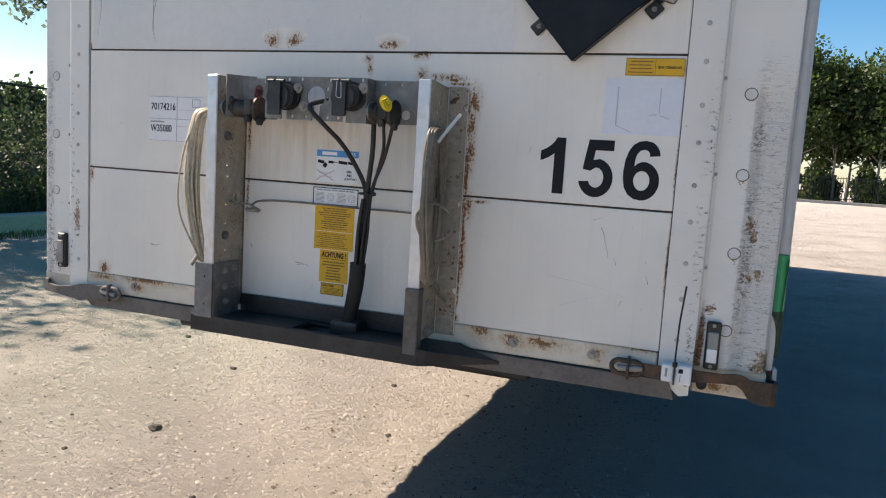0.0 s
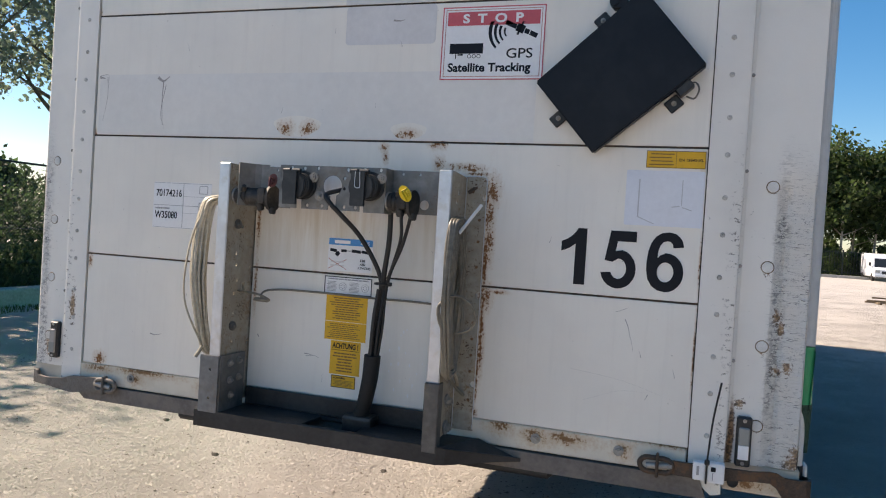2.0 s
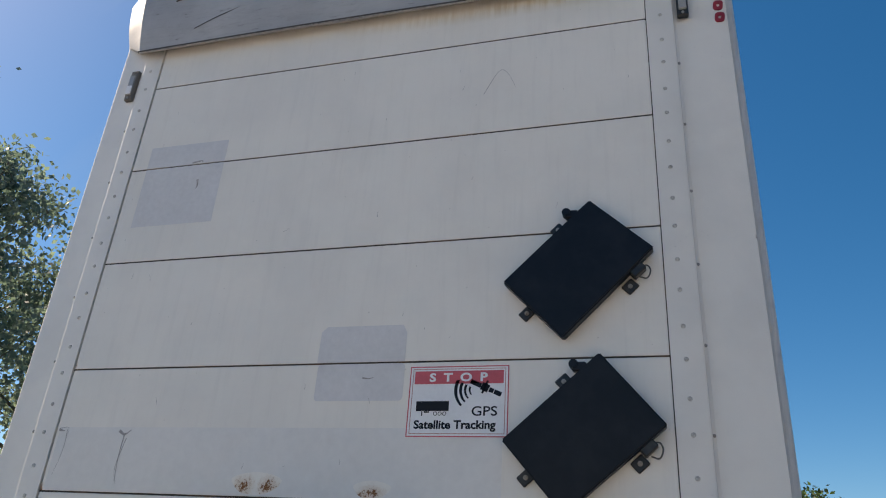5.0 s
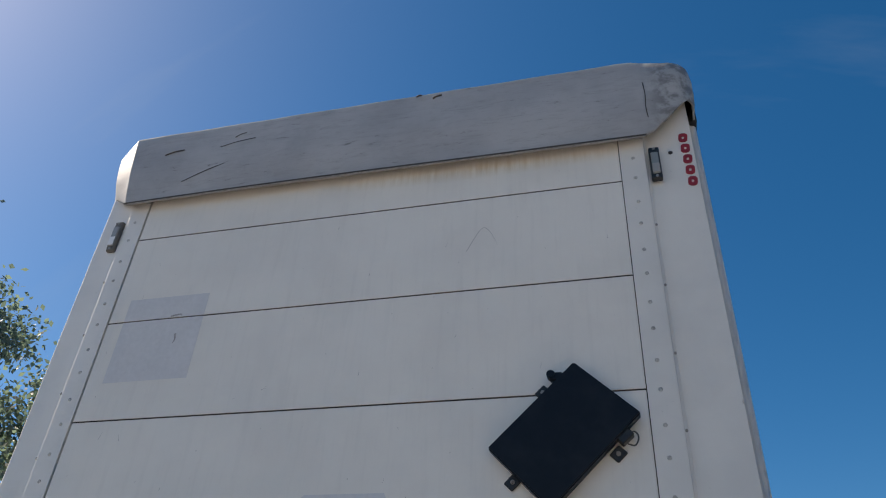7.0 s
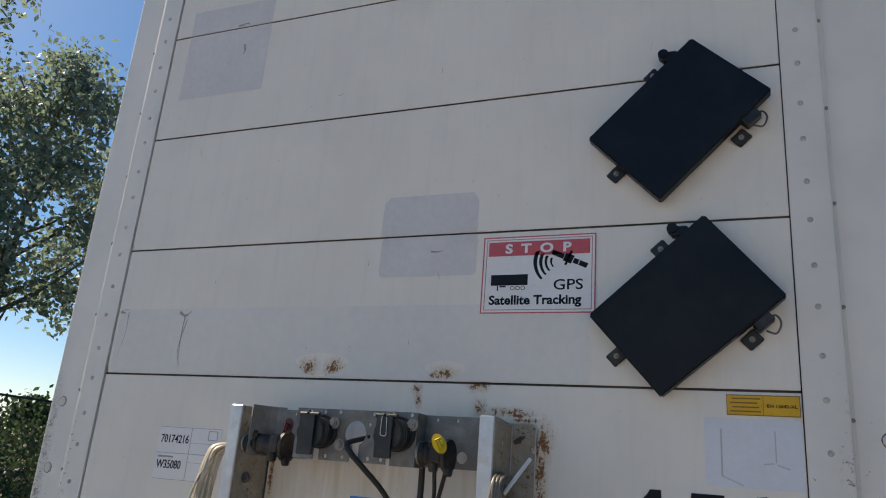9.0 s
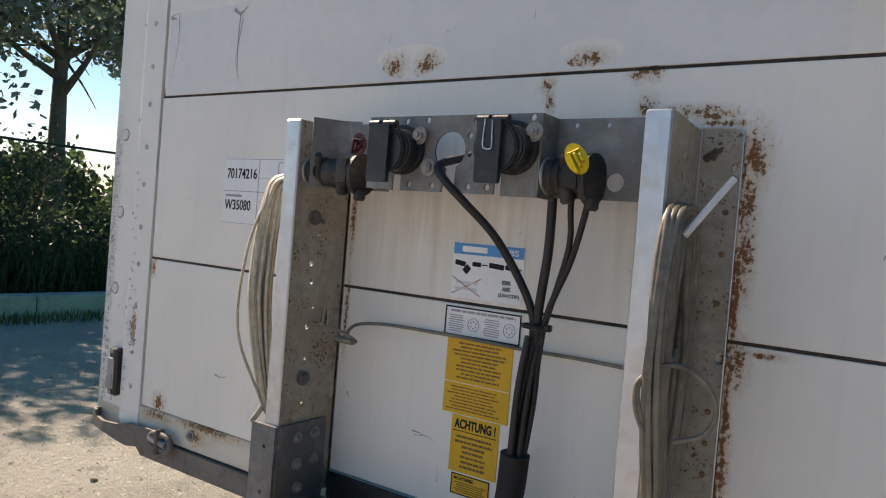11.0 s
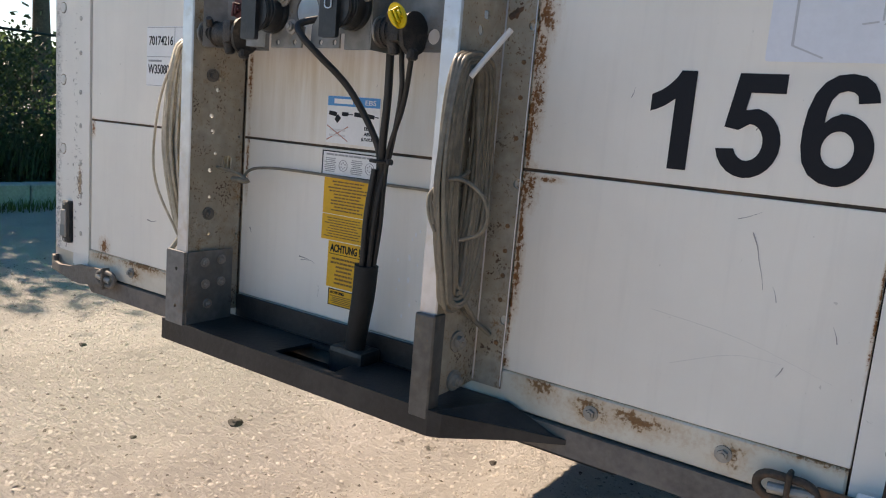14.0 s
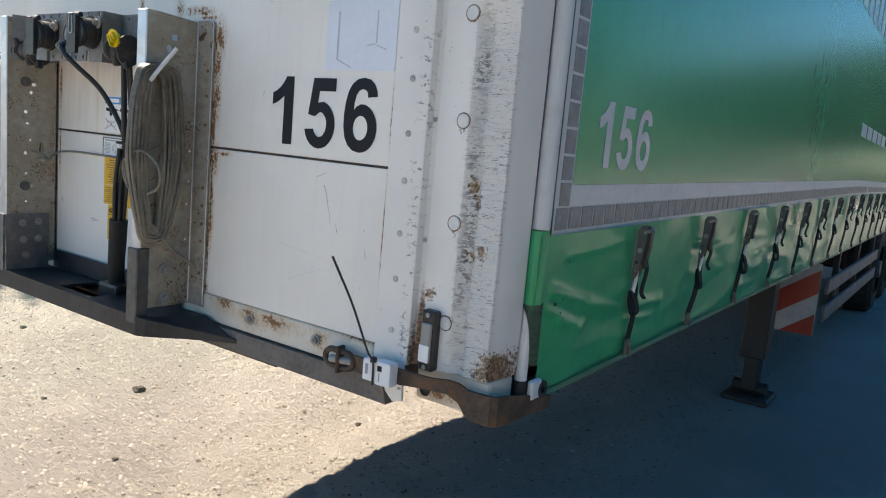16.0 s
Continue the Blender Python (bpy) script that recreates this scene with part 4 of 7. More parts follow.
# ---------------------------------------------------------------- the semi-trailer
trailer = thing("semi_trailer", (0, 6.7, 0), "white-fronted curtainside semi-trailer with green curtains, parked on its legs", "trailer")
HW, LEN = 0.97, 13.5                      # half width between the wall's seams; where the trailer ends
JOINTS = [1.112, 1.478, 1.8735, 2.2685, 2.6635, 3.0585, 3.4535, 3.72]

# front wall
wall = part("front_wall", box((-0.985, 0.0135, 1.0), (0.985, 0.05, 3.95)), M_GAP, trailer, "white panelled front wall, grubby with rust spots")
for z0, z1 in zip(JOINTS, JOINTS[1:]):
    part("panel", box((-HW + 0.003, 0.0, z0 + (0.0028 if z0 > 1.2 else -0.0005)), (HW - 0.0006, 0.014, z1 - 0.0028), 0.0012), M_PANEL, wall)
for z in JOINTS[1:-1]:
    part("joint_seal", box((-HW, 0.0026, z - 0.0028), (HW, 0.0137, z + 0.0028)), M_GAP, wall)
rail = part("bottom_rail", box((-0.985, -0.002, 1.044), (0.968, 0.03, 1.110), 0.003), M_RAIL, trailer, "cream steel rail streaked with rust")
part("lower_beam", plate([(-0.945, 0.992), (1.018, 0.992), (1.003, 1.040), (-1.003, 1.040)], 0.06, m=Matrix.Translation((0, -0.010, 0))), M_BEAM, trailer, "dusty dark steel beam under the front wall")


def disc_mesh(name, r, h, n, material, dome=0.5):
    """A round rivet or plug head that stands out towards the viewer from y = 0."""
    bm = cyl((0, 0.001, 0), (0, -h * dome, 0), r, r, n)
    cyl((0, -h * dome, 0), (0, -h, 0), r, r * 0.62, n, bm)
    return to_mesh(name, bm, material, 50)


def bolt_mesh(name, r, material):
    """Washer, hexagon nut and thread end, standing out along -y."""
    bm = cyl((0, 0.001, 0), (0, -0.0025, 0), r * 1.6, n=18)
    cyl((0, -0.0025, 0), (0, -0.009, 0), r, n=6, bm=bm)
    cyl((0, -0.009, 0), (0, -0.0125, 0), r * 0.55, n=10, bm=bm)
    return to_mesh(name, bm, material, 40)


RIVET = disc_mesh("rivet", 0.0066, 0.0026, 12, M_RIVET_OLD)
RIVET_SMALL = disc_mesh("rivet_small", 0.0048, 0.003, 10, M_BOLT)
BOLT = bolt_mesh("bolt", 0.0065, M_BOLT)
BOLT_BIG = bolt_mesh("large_bolt", 0.0088, M_BOLT)
BOLT_DARK = bolt_mesh("cleat_bolt", 0.0068, M_BOLT)
STUD_DARK = disc_mesh("dark_stud", 0.0075, 0.006, 12, M_CHASSIS)
STUD_RUST = disc_mesh("rusty_stud", 0.0042, 0.004, 10, M_BOLT_RUST)
BOLT_RUST = bolt_mesh("rail_bolt", 0.0085, M_BOLT)
BOLT_GRIMY = bolt_mesh("grimy_bolt", 0.0088, M_GREYBAR)
for x in (-0.765, -0.475, 0.58, 0.80):
    piece("bolt", BOLT_RUST, Matrix.Translation((x, -0.002, 1.079)), rail)


# corner posts
def plug_bm(x, z, y):
    bm = cyl((x, y + 0.001, z), (x, y - 0.0035, z), 0.0135, n=24, bevel=0.0012)
    return bm


def crumple(x, z):
    """How far the knocked-in ridge of the right post lies back: crosswise wrinkles between its two bent edges, low down."""
    across = min(1.0, max(0.0, (x - 1.150) / 0.016)) * min(1.0, max(0.0, (1.232 - x) / 0.008))
    along = min(1.0, max(0.0, (1.785 - z) / 0.03)) * min(1.0, max(0.0, (z - 1.09) / 0.05))
    if across * along == 0:
        return 0.0
    slant = z + 0.16 * (x - 1.2) + 0.010 * noise.noise((x * 40, z * 7, 4))
    fold = 0.0016 * noise.noise((x * 16, slant * 130, 1)) + 0.0013 * noise.noise((x * 30, slant * 260, 5)) + 0.0026 * noise.noise((x * 20, slant * 34, 8))
    groove = 0.004 * math.exp(-((x - 1.164) / 0.007) ** 2) * (0.6 + noise.noise((0, z * 26, 2)))
    return across * along * (fold + groove + 0.002)


def corner_post(s, label):
    if s < 0:
        prof = [(0.972, 0.004), (0.972, -0.004), (1.050, -0.004), (1.056, -0.002), (1.059, 0.003), (1.066, 0.005), (1.140, 0.008), (1.178, 0.012), (1.186, 0.018), (1.200, 0.045), (1.214, 0.066), (1.22, 0.11), (1.0, 0.11), (0.99, 0.05), (0.972, 0.004)]
        bm = extrude_path([(-x, y) for x, y in prof], 1.085, 3.96, cuts=90)
    else:
        prof = [(0.972, 0.004), (0.972, -0.004), (1.052, -0.004), (1.058, -0.001), (1.061, 0.016), (1.069, 0.021), (1.140, 0.022)]
        prof += [(1.150, 0.028), (1.157, 0.035), (1.162, 0.036), (1.166, 0.036), (1.171, 0.033)] + [(1.176 + 0.0055 * k, 0.030 + 0.0003 * k) for k in range(10)]
        prof += [(1.2285, 0.0385), (1.2315, 0.050), (1.2345, 0.072), (1.2370, 0.100), (1.238, 0.132), (1.0, 0.133), (0.99, 0.05), (0.972, 0.004)]
        noise.seed_set(12)
        zs = [1.085 + 0.0021 * k for k in range(348)] + [1.82 + 0.0535 * k for k in range(41)]
        bm = bmesh.new()
        rows = []
        for z in zs:
            up = min(1.0, max(0.0, (z - 1.775) / 0.04))          # the ridge is only knocked in low down
            rows.append([bm.verts.new((x, (y + crumple(x, z)) * (1 - up) + up * (0.022 + 0.08 * (x - 1.14)) if 1.14 < x < 1.229 else y, z)) for x, y in prof])
        for a, b in zip(rows, rows[1:]):
            for i in range(len(prof) - 1):
                bm.faces.new((a[i], a[i + 1], b[i + 1], b[i]))
    post_mesh = part("corner_post", bm, M_POST, trailer, label, smooth=28)
    flap = plate([(s * x, z) for x, z in ((0.972, 1.09), (1.052, 1.09), (1.054, 1.008), (1.03, 1.002), (0.972, 1.05))], 0.006, m=Matrix.Translation((0, -0.0042, 0)))
    part("strip_end", flap, M_POST, post_mesh)
    face = 0.0225 if s > 0 else 0.0085
    z = 1.15
    k = 0
    while z < 3.6:
        dx = 0.004 * math.sin(k * 12.9)
        piece("rivet", RIVET, Matrix.Translation((s * (1.013 + dx), -0.004, z)), post_mesh)
        z += 0.093 if k % 2 else 0.107
        k += 1
    for z in (1.343, 1.582, 1.82, 2.06, 2.3, 2.54, 2.78, 3.02, 3.26):
        piece("stud", RIVET_SMALL, Matrix.Translation((s * 1.064, face - 0.0055 if s > 0 else 0.004, z)), post_mesh)
    for z in (1.185, 1.385, 1.583, 1.783):
        part("plug", plug_bm(s * 1.128, z, face), M_RIVET, post_mesh, smooth=40)
        part("plug_rim", tube([(s * 1.128 + 0.0148 * math.cos(a * 0.35), face - 0.001, z + 0.0148 * math.sin(a * 0.35)) for a in range(19)], 0.0013, 5, raw=True), M_RIM, post_mesh)
    return post_mesh


post_r = corner_post(1, "white corner post, dented and scraped along its ridge")
corner_post(-1, "white corner post with rivets and rust near its foot")
foot = part("corner_foot", box((1.058, 0.037, 1.010), (1.236, 0.125, 1.084), 0.004), M_RAIL, trailer, "cream steel corner foot eaten by rust")
# the foot is not pierced; a black disc paints the hole's dark inside
part("hole", cyl((1.083, 0.0360, 1.034), (1.083, 0.040, 1.034), 0.012, n=16), M_CHASSIS, foot, "black disc standing in for the dark of a lashing hole")
part("hole_rim", tube([(1.083 + 0.011 * math.cos(a * 0.35), 0.035, 1.034 + 0.013 * math.sin(a * 0.35)) for a in range(19)], 0.003, 5, raw=True), M_CHASSIS, foot)
part("corner_foot", box((-1.19, 0.016, 1.010), (-1.058, 0.10, 1.086), 0.004), M_RAIL, trailer, "cream steel corner foot with grime")


# marker lamps
def lamp(x, y, z0, z1, w, lens, label, bright, holder=None):
    body = box((x - w / 2, y - 0.010, z0), (x + w / 2, y + 0.012, z1), 0.004)
    ob = part("marker_lamp", body, holder or M_BLACK_PL, trailer, label)
    h = z1 - z0
    part("lens", box((x - w * 0.36, y - 0.017, z0 + h * 0.14), (x + w * 0.36, y - 0.009, z0 + h * 0.80), 0.003), lens, ob)
    part("reflector", box((x - w * 0.34, y - 0.0185, z0 + h * 0.16), (x + w * 0.34, y - 0.0165, z0 + h * 0.44), 0.001), bright, ob)
    for q in (z0 + h * 0.07, z1 - h * 0.07):
        part("screw", cyl((x, y - 0.009, q), (x, y - 0.0135, q), 0.0048, n=12), M_BOLT, ob)


lamp(1.100, 0.012, 1.083, 1.207, 0.036, M_LENS, "clear marker lamp in a black plastic holder", M_STK_WHITE)
lamp(-1.088, -0.001, 1.113, 1.236, 0.034, M_LENS_DIM, "dull clear marker lamp, dusty", M_LENS)
lamp(1.090, 0.004, 3.442, 3.590, 0.036, M_LENS, "clear marker lamp in a black holder under the roof", M_LENS_DIM)
lamp(-1.088, -0.001, 3.410, 3.560, 0.038, M_LENS_DIM, "dull marker lamp in a grey holder under the roof", M_STK_WHITE, M_GREYBAR)

piece("stud", STUD_DARK, Matrix.Translation((1.148, 0.0225, 3.576)), post_r)
# the maker's red lettering becomes plain red shapes
mark = bmesh.new()
for k in range(5):
    lean = Matrix.Translation((1.2055 - 0.0016 * k, 0.0225, 3.437 + 0.0515 * k)) @ Matrix.Rotation(radians(6), 4, "Y")
    plate(rect(-0.0155, 0.0155, -0.020, 0.020, 0.012), 0.004, [rect(-0.0042, 0.0042, -0.0075, 0.0075, 0.004)], m=lean, bm=mark)
part("maker_mark", mark, M_MARK_RED, trailer, "row of plain dark red rounded marks")


# stickers and prints; unreadable text is shown as bars
def sticker(x0, x1, z0, z1, material, label, radius=0.0, y=-0.0004, name="sticker"):
    return part(name, plate(rect(x0, x1, z0, z1, radius), 0.0010, m=Matrix.Translation((0, y - 0.0010, 0))), material, trailer, label)


def field(x0, x1, z0, z1, material, parent, name="print", y=-0.0021):
    return part(name, plate(rect(x0, x1, z0, z1), 0.0007, m=Matrix.Translation((0, y, 0))), material, parent)


def letters(text, x0, x1, z0, z1, material, parent, bold=0.0, y=-0.0014, name="lettering"):
    bm = moved(lettering(text, x0, x1, z0, z1, bold, 0.0007), y=y)
    if z1 - z0 < 0.012:
        return part(name, bm, material, parent)
    # each letter is a mesh of its own
    todo, groups = set(bm.verts), []
    while todo:
        stack, island = [todo.pop()], []
        while stack:
            v = stack.pop()
            island.append(v)
            for e in v.link_edges:
                o = e.other_vert(v)
                if o in todo:
                    todo.discard(o)
                    stack.append(o)
        lo, hi = min(v.co.x for v in island), max(v.co.x for v in island)
        near = [q for q in groups if min(hi, q[1]) - max(lo, q[0]) > 0.6 * min(hi - lo, q[1] - q[0])]
        if near:
            near[0][0], near[0][1] = min(lo, near[0][0]), max(hi, near[0][1])
            near[0][2].update(island)
        else:
            groups.append([lo, hi, set(island)])
    for lo, hi, verts in sorted(groups, key=lambda q: q[0]):
        one = bm.copy()
        bm.verts.index_update()
        one.verts.ensure_lookup_table()
        inside = {v.index for v in verts}
        bmesh.ops.delete(one, geom=[v for k, v in enumerate(one.verts) if k not in inside], context="VERTS")
        part("letter" if name == "lettering" else name, one, material, parent)
    bm.free()


def bars(x0, x1, z0, z1, rows, material, parent, fill=0.5, ragged=0.25, seed=1, name="text_block", y=-0.0021):
    rnd, bm, h = random.Random(seed), bmesh.new(), (z1 - z0) / rows
    for k in range(rows):
        z = z1 - (k + 0.5) * h
        cut = (x1 - x0) * ragged * rnd.random() / 2
        x = x0 + cut
        while x < x1 - cut:
            w = min(rnd.uniform(0.05, 0.16) * (x1 - x0), x1 - cut - x)
            plate(rect(x, x + w, z - h * fill / 2, z + h * fill / 2), 0.0006, m=Matrix.Translation((0, y, 0)), bm=bm)
            x += w + 0.018 * (x1 - x0)
    return part(name, bm, material, parent)


# fleet number: heavy upright figures
def figures(x0, z0, width, height, y, spans):
    """The figures 1, 5 and 6 as bold shapes; spans: where each one starts and how wide it is."""
    def arc(cx, cz, rx, rz, a0, a1, n=16):
        return [(cx + rx * math.cos(radians(a0 + (a1 - a0) * k / n)), cz + rz * math.sin(radians(a0 + (a1 - a0) * k / n))) for k in range(n + 1)]
    one = [(393, 0), (256, 0), (256, 517), (220, 487), (181, 460), (130, 435), (81, 417), (81, 542), (150, 575), (205, 617), (250, 667), (282, 719), (393, 719)]
    five = [(508, 712), (148, 712), (78, 336), (189, 318)] + arc(275, 236, 112, 128, 128, -158)[2:] + arc(272, 232, 248, 246, 192, 438)[:] + [(228, 458), (250, 580), (508, 580)]
    six = [(505, 548), (372, 535), (362, 585), (335, 608), (292, 616), (240, 600), (203, 555), (182, 480), (177, 402), (215, 440), (265, 462)] + arc(290, 228, 226, 240, 95, -90) + \
          [(200, 2), (120, 50), (66, 130), (42, 240), (40, 350), (55, 480), (90, 590), (145, 668), (220, 714), (310, 727), (395, 712), (455, 668), (490, 610)]
    out = []
    for shape, holes, (u, w) in ((one, [], spans[0]), (five, [], spans[1]), (six, [arc(285, 232, 106, 122, 0, 345, 23)], spans[2])):
        lo, hi = min(p[0] for p in shape), max(p[0] for p in shape)
        fit_x = lambda p: (x0 + (u + w * (p[0] - lo) / (hi - lo)) * width, z0 + (p[1] + 12) / 740 * height)
        out.append(plate([fit_x(p) for p in shape], 0.0008, [[fit_x(p) for p in q] for q in holes], m=Matrix.Translation((0, y, 0))))
    return out


for sign, bm in zip("156", figures(0.616, 1.502, 0.315, 0.154, -0.0014, ((0.0, 0.21), (0.338, 0.285), (0.705, 0.292)))):
    part("digit", bm, M_INK, trailer, "large black digit " + sign)
# tracking sign
gps = sticker(0.241, 0.534, 2.049, 2.252, M_STK_WHITE, "white satellite tracking warning sticker with a red heading")
for a in ((0.241, 0.534, 2.0490, 2.0520), (0.241, 0.534, 2.2490, 2.2520), (0.241, 0.244, 2.0522, 2.2488), (0.531, 0.534, 2.0522, 2.2488),
          (0.250, 0.525, 2.0575, 2.0592), (0.250, 0.525, 2.2428, 2.2445), (0.250, 0.2517, 2.0594, 2.2426), (0.5233, 0.525, 2.0594, 2.2426)):
    field(*a, M_STK_RED if a[0] != 0.250 and a[1] != 0.525 else M_INK_PALE, gps, "border")
heading = field(0.256, 0.519, 2.200, 2.238, M_STK_RED, gps, "heading")
letters("S  T  O  P", 0.301, 0.473, 2.206, 2.232, M_STK_WHITE, gps, 0.035, -0.0023)
letters("Satellite Tracking", 0.263, 0.500, 2.064, 2.096, M_INK, gps, 0.03)
letters("GPS", 0.430, 0.503, 2.108, 2.135, M_INK, gps, 0.008)
pic = plate(rect(0.266, 0.363, 2.122, 2.150), 0.0007, m=Matrix.Translation((0, -0.0021, 0)))
plate(rect(0.283, 0.286, 2.108, 2.121), 0.0007, m=Matrix.Translation((0, -0.0021, 0)), bm=pic)
plate(rect(0.290, 0.306, 2.117, 2.121), 0.0007, m=Matrix.Translation((0, -0.0021, 0)), bm=pic)
for k in range(3):
    plate(ring(0.324 + 0.0135 * k, 2.1145, 0.0058, 14), 0.0007, [ring(0.324 + 0.0135 * k, 2.1145, 0.0042, 14)], m=Matrix.Translation((0, -0.0021, 0)), bm=pic)
part("trailer_symbol", pic, M_INK, gps)
waves = bmesh.new()
for k, r in enumerate((0.022, 0.036, 0.050, 0.065)):
    arc = [(0.441 - r * math.cos(radians(a)), 2.183 + r * math.sin(radians(a))) for a in range(-48, 30, 6)]
    inner = [(0.443 - (r - 0.006 * (0.5 + k * 0.25)) * math.cos(radians(a)), 2.181 + (r - 0.004) * math.sin(radians(a))) for a in range(29, -49, -6)]
    plate(arc + inner, 0.0007, m=Matrix.Translation((0, -0.0021, 0)), bm=waves)
part("wave_symbol", waves, M_INK, gps)
sat = Matrix.Translation((0.465, -0.0021, 2.188)) @ Matrix.Rotation(radians(24), 4, "Y")
satellite = bmesh.new()
for a in ((-0.045, -0.012, -0.006, 0.007), (0.014, 0.028, -0.006, 0.007), (0.030, 0.052, -0.006, 0.007), (-0.011, 0.012, -0.010, 0.012), (-0.003, 0.003, -0.018, 0.022)):
    plate(rect(*a), 0.0007, m=sat, bm=satellite)
part("satellite_symbol", satellite, M_INK, gps)

# amber strength plate, drawing sheet, hand-written card
amber = sticker(0.821, 0.966, 1.820, 1.864, M_STK_YELLOW, "amber load-securing certificate sticker with a black border")
for a in ((0.821, 0.966, 1.8200, 1.8215), (0.821, 0.966, 1.8625, 1.8640), (0.821, 0.8222, 1.8217, 1.8623), (0.9648, 0.966, 1.8217, 1.8623), (0.894, 0.895, 1.8217, 1.8623)):
    field(*a, M_INK_BROWN, amber, "border")
for k in range(4):
    field(0.828 + 0.004 * (k % 2), 0.889 - 0.003 * (k % 3), 1.8275 + 0.009 * k, 1.8300 + 0.009 * k, M_INK_BROWN, amber, "text_bar")
letters("EN 12642-XL", 0.902, 0.961, 1.838, 1.845, M_INK, amber, 0.02)
sheet = sticker(0.774, 0.967, 1.670, 1.813, M_STK_PAPER, "white drawing sheet with faint grey lines", 0.004)
for a in ((0.806, 0.8095, 1.692, 1.79), (0.913, 0.9155, 1.725, 1.79)):
    field(*a, M_PENCIL, sheet, "drawn_line")
for x, z, w, ang in ((0.828, 1.684, 0.045, 22), (0.928, 1.717, 0.025, 18), (0.900, 1.722, 0.02, -8)):
    part("drawn_line", plate(rect(-w / 2, w / 2, -0.0012, 0.0012), 0.0006, m=Matrix.Translation((x, -0.0020, z)) @ Matrix.Rotation(radians(ang), 4, "Y")), M_PENCIL, sheet)
card = sticker(-0.714, -0.495, 1.580, 1.727, M_STK_WHITE, "white hand-filled form card stuck to the wall", 0.003)
for a in ((-0.712, -0.497, 1.6525, 1.6540), (-0.600, -0.5988, 1.582, 1.725), (-0.598, -0.500, 1.6830, 1.6838), (-0.598, -0.500, 1.630, 1.6308), (-0.712, -0.497, 1.7240, 1.7252), (-0.712, -0.497, 1.5815, 1.5825)):
    field(*a, M_INK_GREY, card, "ruled_line")
for z in (1.693, 1.640, 1.594):
    part("tick_box", plate(rect(-0.540, -0.508, z, z + 0.026, 0.003), 0.0006, [rect(-0.538, -0.510, z + 0.0018, z + 0.0242, 0.002)], m=Matrix.Translation((0, -0.0020, 0))), M_INK_GREY, card)
letters("70174216", -0.704, -0.606, 1.681, 1.704, M_INK, card, 0.01, name="handwriting")
letters("W35080", -0.706, -0.620, 1.611, 1.634, M_INK, card, 0.01, name="handwriting")
bars(-0.706, -0.65, 1.638, 1.648, 1, M_INK_GREY, card, 0.5, 0.1, 3)

# connector stickers between the bracket's uprights
ebs = sticker(-0.075, 0.069, 1.487, 1.584, M_STK_WHITE, "white and blue brake plug instruction sticker", 0.002)
field(-0.0735, 0.0675, 1.564, 1.5835, M_STK_BLUE, ebs, "blue_band")
field(-0.055, -0.004, 1.5685, 1.5785, M_STK_WHITE, ebs, "maker_bar", -0.0029)
letters("EBS", 0.030, 0.058, 1.5685, 1.5785, M_STK_WHITE, ebs, 0.0, -0.0023)
plugs = bmesh.new()
for x, z, w, h, ang in ((-0.058, 1.548, 0.022, 0.009, 8), (-0.044, 1.538, 0.012, 0.014, 40), (-0.024, 1.548, 0.018, 0.008, 0), (0.016, 1.548, 0.03, 0.009, 4), (0.044, 1.547, 0.022, 0.008, 8), (-0.008, 1.548, 0.012, 0.002, 0), (0.061, 1.546, 0.010, 0.002, 6)):
    plate(rect(-w / 2, w / 2, -h / 2, h / 2, 0.002), 0.0006, m=Matrix.Translation((x, -0.0020, z)) @ Matrix.Rotation(radians(ang), 4, "Y"), bm=plugs)
part("plug_drawing", plugs, M_INK, ebs)
cross = bmesh.new()
for ang in (27, -27):
    plate(rect(-0.033, 0.033, -0.0009, 0.0009), 0.0006, m=Matrix.Translation((-0.043, -0.0020 - 0.0002 * (ang > 0), 1.508)) @ Matrix.Rotation(radians(ang), 4, "Y"), bm=cross)
part("crossing_out", cross, M_INK_PALE, ebs)
bars(-0.066, -0.02, 1.498, 1.520, 2, M_RESIDUE, ebs, 0.4, 0.2, 7)
letters("EBS", 0.030, 0.046, 1.5185, 1.5255, M_INK, ebs, 0.02)
letters("ABS", 0.030, 0.046, 1.5075, 1.5145, M_INK, ebs, 0.02)
letters("(LSV/CDF)", 0.024, 0.064, 1.4955, 1.5035, M_INK, ebs, 0.015)
pins = sticker(-0.081, 0.0725, 1.419, 1.471, M_STK_WHITE, "white pin layout sticker with a thick black border", 0.0)
for a in ((-0.081, 0.0725, 1.419, 1.4215), (-0.081, 0.0725, 1.4685, 1.471), (-0.081, -0.0785, 1.4217, 1.4683), (0.070, 0.0725, 1.4217, 1.4683)):
    field(*a, M_INK, pins, "border")
bars(-0.070, 0.062, 1.460, 1.4665, 1, M_INK_GREY, pins, 0.6, 0.05, 8)
bars(-0.074, -0.040, 1.426, 1.457, 8, M_INK_GREY, pins, 0.45, 0.4, 9)
bars(-0.001, 0.033, 1.426, 1.457, 8, M_INK_GREY, pins, 0.45, 0.4, 10)
for x in (-0.021, 0.051):
    part("pin_circle", plate(ring(x, 1.442, 0.012, 20), 0.0006, [ring(x, 1.442, 0.0108, 20)] + [ring(x + 0.006 * math.cos(a), 1.442 + 0.006 * math.sin(a), 0.0016, 8) for a in (0.5, 1.55, 2.6, 3.65, 4.7, 5.75)], m=Matrix.Translation((0, -0.0020, 0))), M_INK_GREY, pins)
y1 = sticker(-0.0715, 0.062, 1.283, 1.4145, M_STK_YELLOW, "amber multilingual warning sticker, text worn")
bars(-0.060, 0.052, 1.344, 1.411, 10, M_INK_BROWN, y1, 0.42, 0.5, 11)
